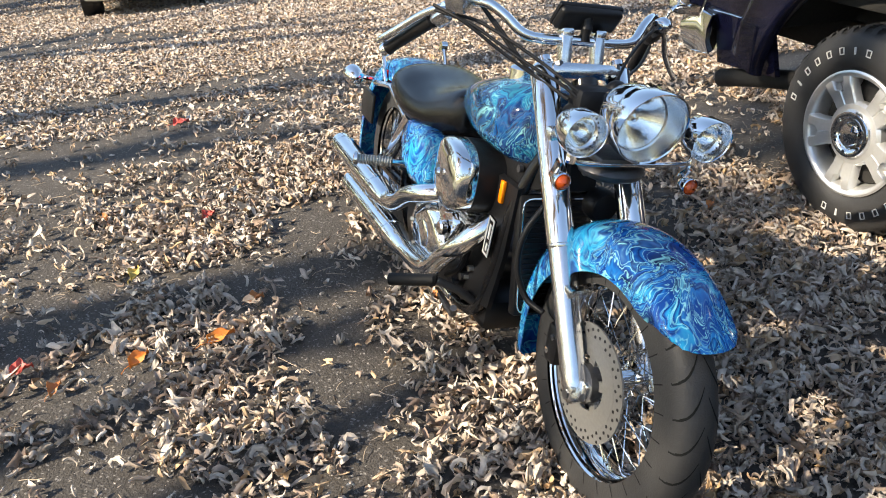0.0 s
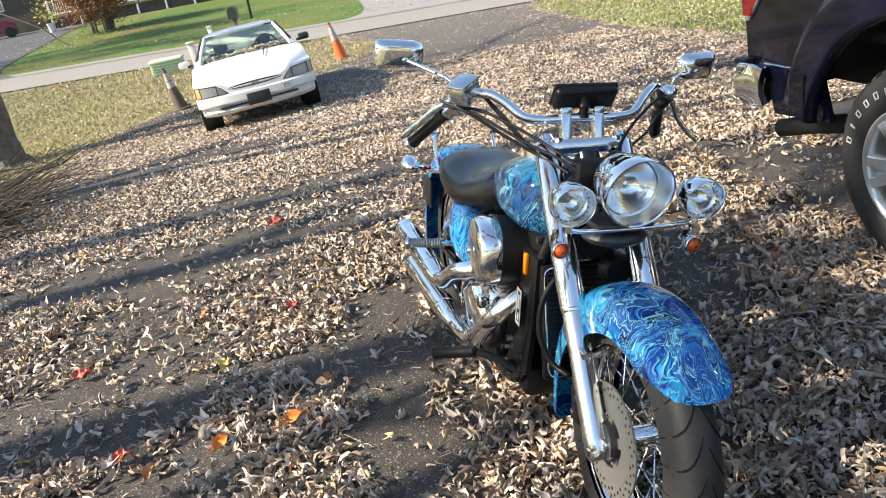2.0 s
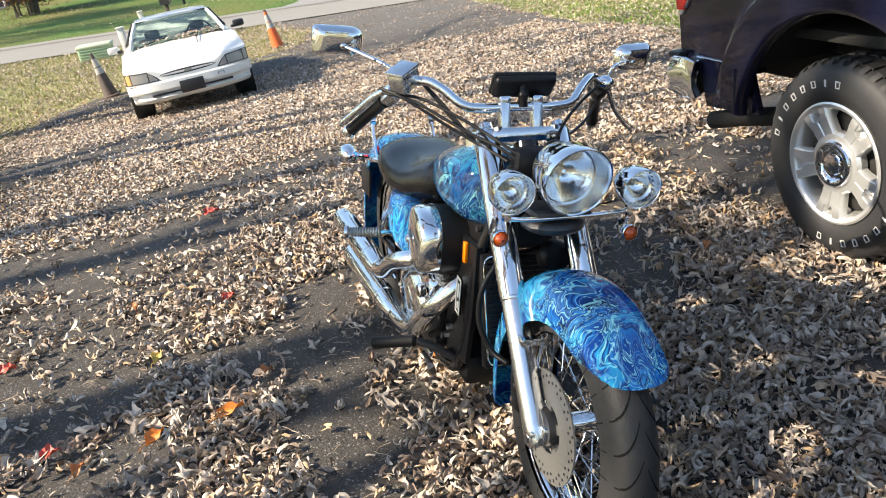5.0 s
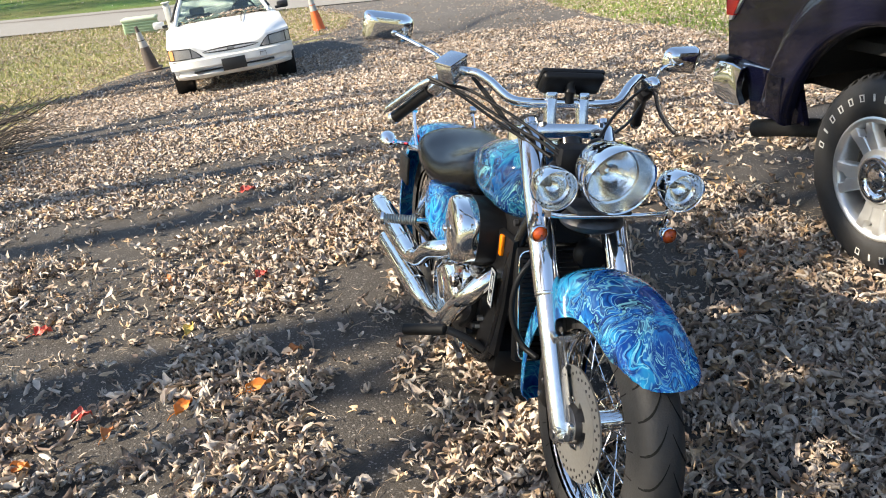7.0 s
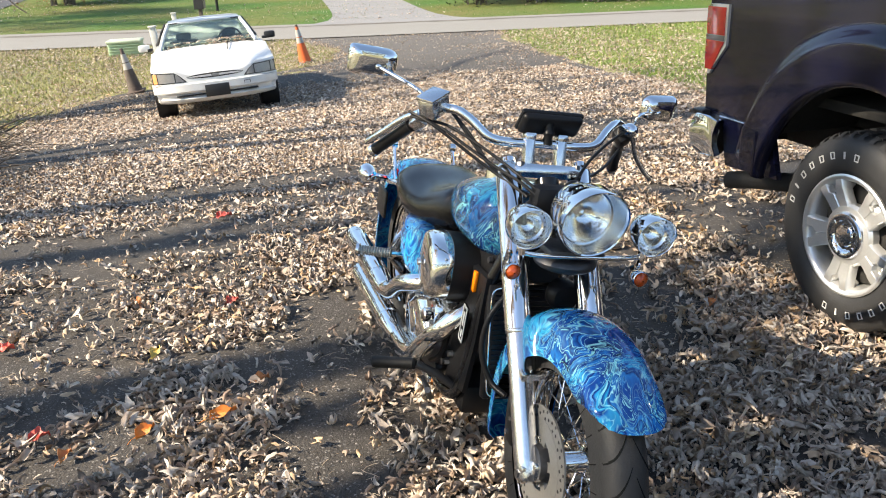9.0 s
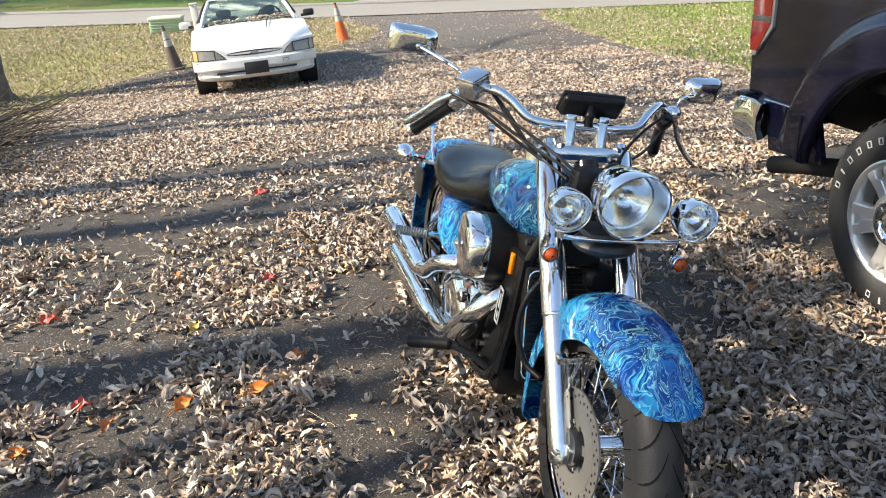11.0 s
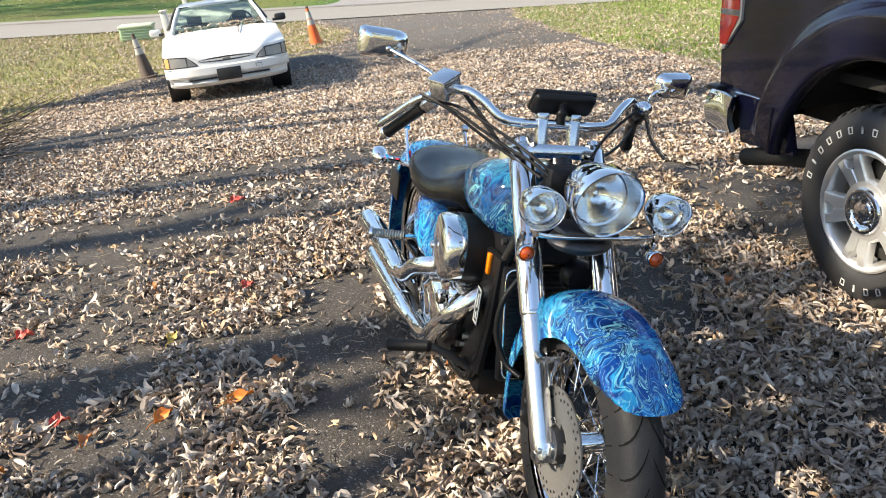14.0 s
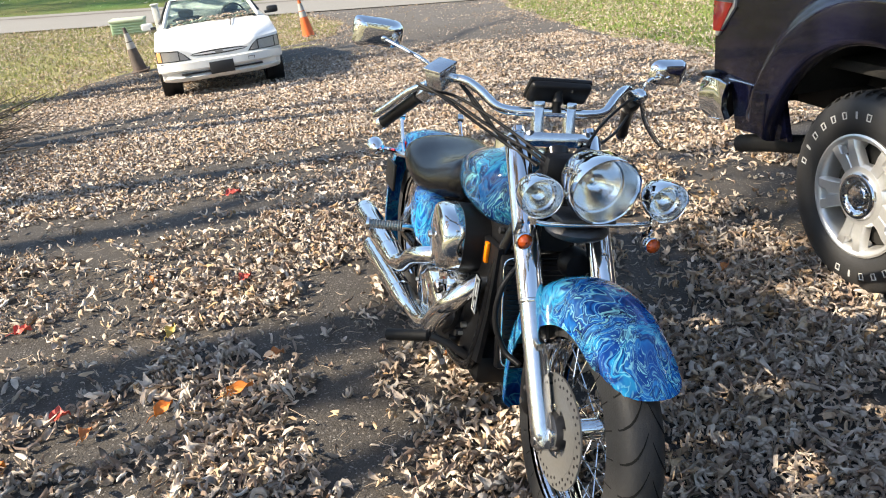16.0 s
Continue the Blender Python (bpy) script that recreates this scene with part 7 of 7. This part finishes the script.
yard_tree = tree(-8.92, 12.0, 0.95, 0.33, 3, 3, "old yard tree with forked grey trunk at the lawn's edge", 3, (0.10, 0), 2.0, 0.9, ((0.10, 0.05, 1), (-0.50, 0.1, 1), (-0.16, 0.42, 1)))
tree(-10.6, 2.0, 6.5, 0.20, 8, 2, "bare tall tree beside the yard", 2)
# next four stand out of view, added to shade the drive
tree(-8.6, -2.3, 4.5, 0.15, 10, 74, "unseen tree with thinning brown crown beside the yard, added for shade", 5, (0, 0), 0.0, 0.62)
tree(-8.6, -3.60, 6.0, 0.10, 27, 26, "unseen young tree with brown leaves beside the yard, added for shade", 4, (0, 0), 0.6, 0.42)
tree(-11.5, -1.78, 9.0, 0.19, 21, 2, "unseen slender bare tree beside the yard, added for shade", 2)
tree(-12.5, -0.19, 8.0, 0.15, 23, 1, "unseen bare tree with pale trunk beside the yard, added for shade", 2)
tree(-13.5, 4.3, 6.0, 0.24, 12, 3, "bare tree at the yard's far side", 3)
tree(-31.0, 28.3, 4.0, 0.3, 14, 60, "leafy tree beside the road", 5)

base = Vector((-8.92, 12.0, float(land(-8.92, 12.0)) - 0.05))
part("drooping_twig", Geo().tube(smooth_path([Vector(p) - base for p in ((-8.85, 11.95, 1.75), (-8.1, 11.7, 1.60), (-7.6, 11.6, 1.39), (-7.18, 11.6, 1.15), (-7.01, 11.6, 0.98), (-6.86, 11.6, 0.87))], 3), 0.011, 6), BARK, yard_tree)

# brush pile
rng = random.Random(17)
BRUSH_X, BRUSH_Y = -5.35, 5.8
brush = thing("brush_pile", "pile of cut bare twigs at the lawn's edge", "brush pile", pose(BRUSH_X, BRUSH_Y, float(land(BRUSH_X, BRUSH_Y))))


def twig(rng, c, r_, long_):
    a = rng.uniform(-0.9, 0.9) + 0.3
    L = rng.uniform(0.5, 1.0) * long_
    d = Vector((math.cos(a), math.sin(a), rng.uniform(-0.12, 0.22)))
    pts = [c - d * L * 0.4, c + Vector((0, 0, rng.uniform(0, 0.07))), c + d * L * 0.3 + Vector((0, 0, rng.uniform(-0.02, 0.12))), c + d * L * 0.6 + Vector((0, 0, rng.uniform(0, 0.25)))]
    for q in pts:
        q.z = max(q.z, 0.01)
    return pts, [r_, r_ * 0.8, r_ * 0.6, 0.002]


bg = Geo()
for _ in range(380):
    bg.tube(*twig(rng, Vector((rng.gauss(0, 0.36), rng.gauss(0, 0.6), rng.uniform(0.02, 0.26))), rng.choice((0.005, 0.007, 0.009)), 1.7), 5)
tagged(part("brushwood", bg, TWIG, brush), kind="stuff")
for _ in range(26):
    part("branch", Geo().tube(*twig(rng, Vector((rng.gauss(0, 0.35), rng.gauss(0, 0.55), rng.uniform(0.04, 0.20))), 0.013, 1.9), 7), TWIG, brush)


def shrub(x, y, h, w, seed, stems, leaves, mat, label):
    rng = random.Random(seed)
    t = thing("shrub", label, "shrub", pose(x, y, float(land(x, y)) - 0.03))
    cg = Geo()
    for k in range(stems):
        a = 2 * math.pi * k / stems + rng.uniform(-0.3, 0.3)
        o = rng.uniform(0.3, 1.0) * w / 2
        pts = [Vector((math.cos(a) * 0.12 * w, math.sin(a) * 0.12 * w, 0)), Vector((math.cos(a) * o * 0.45, math.sin(a) * o * 0.45, h * 0.4)), Vector((math.cos(a) * o, math.sin(a) * o, h * rng.uniform(0.75, 1.0)))]
        part("stem", Geo().tube(smooth_path(pts, 3), 0.045, 6), BARK, t)
        for j in range(1, 5):
            leaf_cloud(cg, rng, pts[0].lerp(pts[-1], 0.25 + 0.2 * j) + Vector((0, 0, 0.1 * h)), w * 0.28, leaves, 0.07)
    tagged(part("foliage", cg, mat, t, "", 180), kind="stuff")
    return t


shrub(-21.8, 41.0, 3.0, 4.6, 4, 16, 230, SHRUB_MAT, "many-stemmed russet shrub on the far lawn")
for k in range(9):
    shrub(-0.9 + 2.4 * k, 34.4 - 0.2 * k + 0.3 * (k % 2), 1.6, 3.2, 50 + k, 7, 110, HEDGE_MAT, "dark evergreen hedge shrub across the road")


# ---- roadside things ----
CONE_ORANGE = material("faded_orange_cone", (0.72, 0.13, 0.03), 0.6, 0, 30, 0.2, second=(0.55, 0.16, 0.07))
CONE_DARK = material("grimy_dark_cone", (0.09, 0.075, 0.065), 0.75, 0, 30, 0.3, second=(0.16, 0.10, 0.08))
CONE_BAND = material("grey_reflective_band", (0.40, 0.39, 0.37), 0.5, 0, 40, 0.2)


def cone(x, y, mat, tilt, label, h=0.84):
    c = thing("traffic_cone", label, "traffic cone", Matrix.Translation((x, y, float(land(x, y)))) @ pose(0, 0, 0, 0, tilt, 18), group="cones by the drive")
    part("cone_base", Geo().box((0, 0, 0.02), (0.34, 0.34, 0.04), None, 0.012), mat if mat == CONE_DARK else CONE_DARK, c)
    part("cone_body", Geo().lathe([(0.135, 0.04), (0.13, 0.06), (0.095, h * 0.42), (0.0945, h * 0.425), (0.03, h - 0.03), (0.026, h), (0.018, h)], 28), mat, c)
    for z0, z1 in ((0.54, 0.68), (0.70, 0.88)):
        f = lambda z: 0.135 + (0.027 - 0.135) * (z * h - 0.04) / (h - 0.04) + 0.004
        part("band", Geo().lathe([(f(z0), z0 * h), (f(z1), z1 * h)], 28), CONE_BAND, c, "grey reflective collar")
    part("cone_tip", Geo().lathe([(0.034, h - 0.09), (0.029, h + 0.004), (0.01, h + 0.006)], 20), CONE_DARK, c)
    return c


cone(-4.25, 17.67, CONE_ORANGE, -9, "orange traffic cone with grey collars leaning on the grass")
cone(-6.90, 14.85, CONE_DARK, -10, "grimy dark traffic cone with pale collars leaning beside the car")

GREEN_BOX = material("pale_green_cabinet", (0.30, 0.42, 0.27), 0.55, 0, 40, 0.12, second=(0.42, 0.48, 0.36))
ub = thing("utility_box", "pale green ribbed utility box on the lawn", "utility box", pose(-9.82, 21.1, float(land(-9.82, 21.1)), 0, 0, 15))
part("box_body", Geo().box((0, 0, 0.19), (0.84, 0.55, 0.38), None, 0.06, 3), GREEN_BOX, ub)
part("box_lid", Geo().box((0, 0, 0.375), (0.88, 0.60, 0.09), None, 0.035, 3), material("cream_lid", (0.48, 0.54, 0.40), 0.5, 0, 40, 0.1), ub, "cream lid")
for k in range(5):
    part("rib", Geo().box((0, -0.285, 0.08 + 0.07 * k), (0.80, 0.03, 0.022), None, 0.008), GREEN_BOX, ub)

POST_WHITE = material("weathered_white_post", (0.66, 0.66, 0.62), 0.7, 0, 30, 0.15)
for px, py, h, w in ((-6.80, 16.0, 1.08, 0.12), (-8.30, 21.0, 1.02, 0.11)):
    gp = Geo().box((0, 0, h / 2), (w, w, h), None, 0.012)
    po = thing("post", "weathered white square post standing on the lawn", "post", pose(px, py, float(land(px, py)), 0, -4, 12), group="white posts")
    part("shaft", gp, POST_WHITE, po)
    part("cap", Geo().box((0, 0, h + 0.012), (w + 0.03, w + 0.03, 0.03), None, 0.008), POST_WHITE, po)

mb = thing("mailbox", "dark grey mailbox on a post at the roadside", "mailbox", pose(-8.22, 22.6, float(land(-8.22, 22.6)), 0, 0, 12))
part("mailbox_post", Geo().box((0, 0, 0.52), (0.10, 0.10, 1.04), None, 0.01), BARK, mb)
prof = [(-0.085, 0), (-0.085, 0.12)] + [(0.085 * -math.cos(math.pi * k / 8), 0.12 + 0.085 * math.sin(math.pi * k / 8)) for k in range(1, 8)] + [(0.085, 0.12), (0.085, 0)]
part("mailbox_body", Geo().loft([[(x_ * 1.5, y_, z_ * 1.6 + 1.04) for x_, z_ in prof] for y_ in (-0.24, 0.24)]), DARK_STEEL, mb, "dark rounded mailbox body")
lp = thing("garden_lamp", "small garden lamp with white globe on a dark post", "lamp", pose(-11.93, 35.0, float(land(-11.93, 35.0))))
part("lamp_post", Geo().tube([(0, 0, 0), (0, 0, 1.0), (0, 0, 1.05)], [0.06, 0.055, 0.09], 12), DARK_TRIM, lp)
part("globe", Geo().lathe([(0.07, 1.05), (0.12, 1.12), (0.12, 1.32), (0.05, 1.38), (0.01, 1.39)], 18), POST_WHITE, lp, "white lamp globe")

# neighbour's house with a deck
HOUSE_WALL = material("brown_siding", (0.085, 0.07, 0.06), 0.8, 0, 20, 0.12)
ROOF_MAT = material("dark_shingles", (0.07, 0.065, 0.065), 0.9, 0, 30, 0.3, 0.3)
RAIL_WHITE = material("white_rail_paint", (0.76, 0.77, 0.78), 0.6, 0, 30, 0.08)
hz = float(land(-24, 56))
house = thing("house", "neighbouring house with white-railed deck", "house", pose(-26, 56, hz, 0, 0, 12))
part("wall", Geo().box((-6, 4, 1.9), (28, 8, 3.8), None, 0.02), HOUSE_WALL, house)
part("roof", Geo().loft([[(-20.5, -0.6, 3.7), (-20.5, 4, 6.3), (-20.5, 8.6, 3.7)], [(8.5, -0.6, 3.7), (8.5, 4, 6.3), (8.5, 8.6, 3.7)]]), ROOF_MAT, house)
for xw in (-15, -10, -5, -1, 4):
    w_ = part("window", Geo().box((xw, -0.03, 2.2), (1.2, 0.08, 1.2), None, 0.01), RAIL_WHITE, house)
    part("pane", Geo().box((xw, -0.08, 2.2), (1.04, 0.02, 1.04), None), LAMP_GLASS, w_)
deck = part("deck", Geo().box((1, -1.8, 0.72), (13, 3.6, 0.14), None, 0.02), BARK, house, "wooden deck")
for k in range(8):
    part("deck_post", Geo().box((-5.4 + 1.83 * k, -3.5, 0.9), (0.12, 0.12, 1.8), None, 0.01), RAIL_WHITE, deck)
for z in (0.90, 1.72):
    part("rail", Geo().box((1, -3.5, z), (12.9, 0.07, 0.08), None, 0.01), RAIL_WHITE, deck)
bal = Geo().box((0, 0, 0), (0.05, 0.04, 0.8)).mesh("baluster", RAIL_WHITE)
for k in range(86):
    o = new("baluster", bal)
    o.parent = deck
    o.location = (-5.35 + 0.149 * k, -3.5, 1.31)
sk = part("deck_skirt", Geo().box((1, -3.40, 0.32), (12.9, 0.05, 0.66), None), ROOF_MAT, deck)
# red wagon and a potted plant by the far drive
far = thing("parked_wagon", "small red vehicle parked on the far drive", "vehicle", pose(-33.6, 50.0, float(land(-33.6, 50.0)) + 0.04, 0, 0, 30) @ Matrix.Scale(1.5, 4))
part("wagon_body", Geo().loft([[(x_, -0.4, zb), (x_, -0.4, zt * 0.8), (x_, -0.3, zt), (x_, 0.3, zt), (x_, 0.4, zt * 0.8), (x_, 0.4, zb)] for x_, zb, zt in ((-0.8, 0.25, 0.45), (-0.7, 0.2, 0.6), (-0.35, 0.2, 0.9), (0.1, 0.2, 0.75), (0.5, 0.2, 0.7), (0.8, 0.22, 0.55))]), material("dark_red_paint", (0.20, 0.012, 0.015), 0.3, 0, 20, 0.3, coat=0.5), far)
for x_ in (-0.55, 0.55):
    for y_ in (-0.4, 0.4):
        part("wheel", Geo().tube([(x_, y_ - 0.07, 0.22), (x_, y_ + 0.07, 0.22)], 0.22, 20), RUBBER, far)
pot = thing("potted_plant", "yellow-green plant in a white pot", "plant", pose(-28.2, 47.2, float(land(-28.2, 47.2)) + 0.04) @ Matrix.Scale(1.25, 4))
part("pot", Geo().lathe([(0.14, 0), (0.2, 0.4), (0.22, 0.42), (0.18, 0.42)], 20), RAIL_WHITE, pot)
cg = Geo()
leaf_cloud(cg, random.Random(2), (0, 0, 0.9), 0.7, 160, 0.09)
tagged(part("foliage", cg, material("yellow_green_leaves", (0.36, 0.40, 0.08), 0.7, 0, 20, 0.2), pot, "", 180), kind="stuff")


# ---- woods all round, far off ----
WOOD_MAT = material("far_wood_foliage", (0.05, 0.05, 0.02), 0.9, 0, 3, 0.2)
island_colours(WOOD_MAT, [(0.045, 0.05, 0.018), (0.09, 0.06, 0.025), (0.03, 0.038, 0.015), (0.13, 0.075, 0.03), (0.06, 0.055, 0.022)], spread=0.1)
rng = random.Random(99)
wg = Geo()
for k in range(120):
    a = 2 * math.pi * k / 120 + rng.uniform(-0.02, 0.02)
    d = rng.uniform(62, 95)
    X, Y = d * math.sin(a), d * math.cos(a)
    h = rng.uniform(14, 23)
    base = float(land(X, Y))
    wg.tube([(X, Y, base - 0.2), (X + 0.2, Y, base + h * 0.5), (X, Y, base + h * 0.9)], [0.3, 0.2, 0.05], 6)
    for _ in range(12):
        leaf_cloud(wg, rng, (X + rng.gauss(0, 2.0), Y + rng.gauss(0, 2.0), base + h * rng.uniform(0.12, 0.95)), 3.6, 18, 0.85)
tagged(part("far_woods", wg, WOOD_MAT, None, "", 180), "distant autumn woods round the road", "woods", kind="stuff")
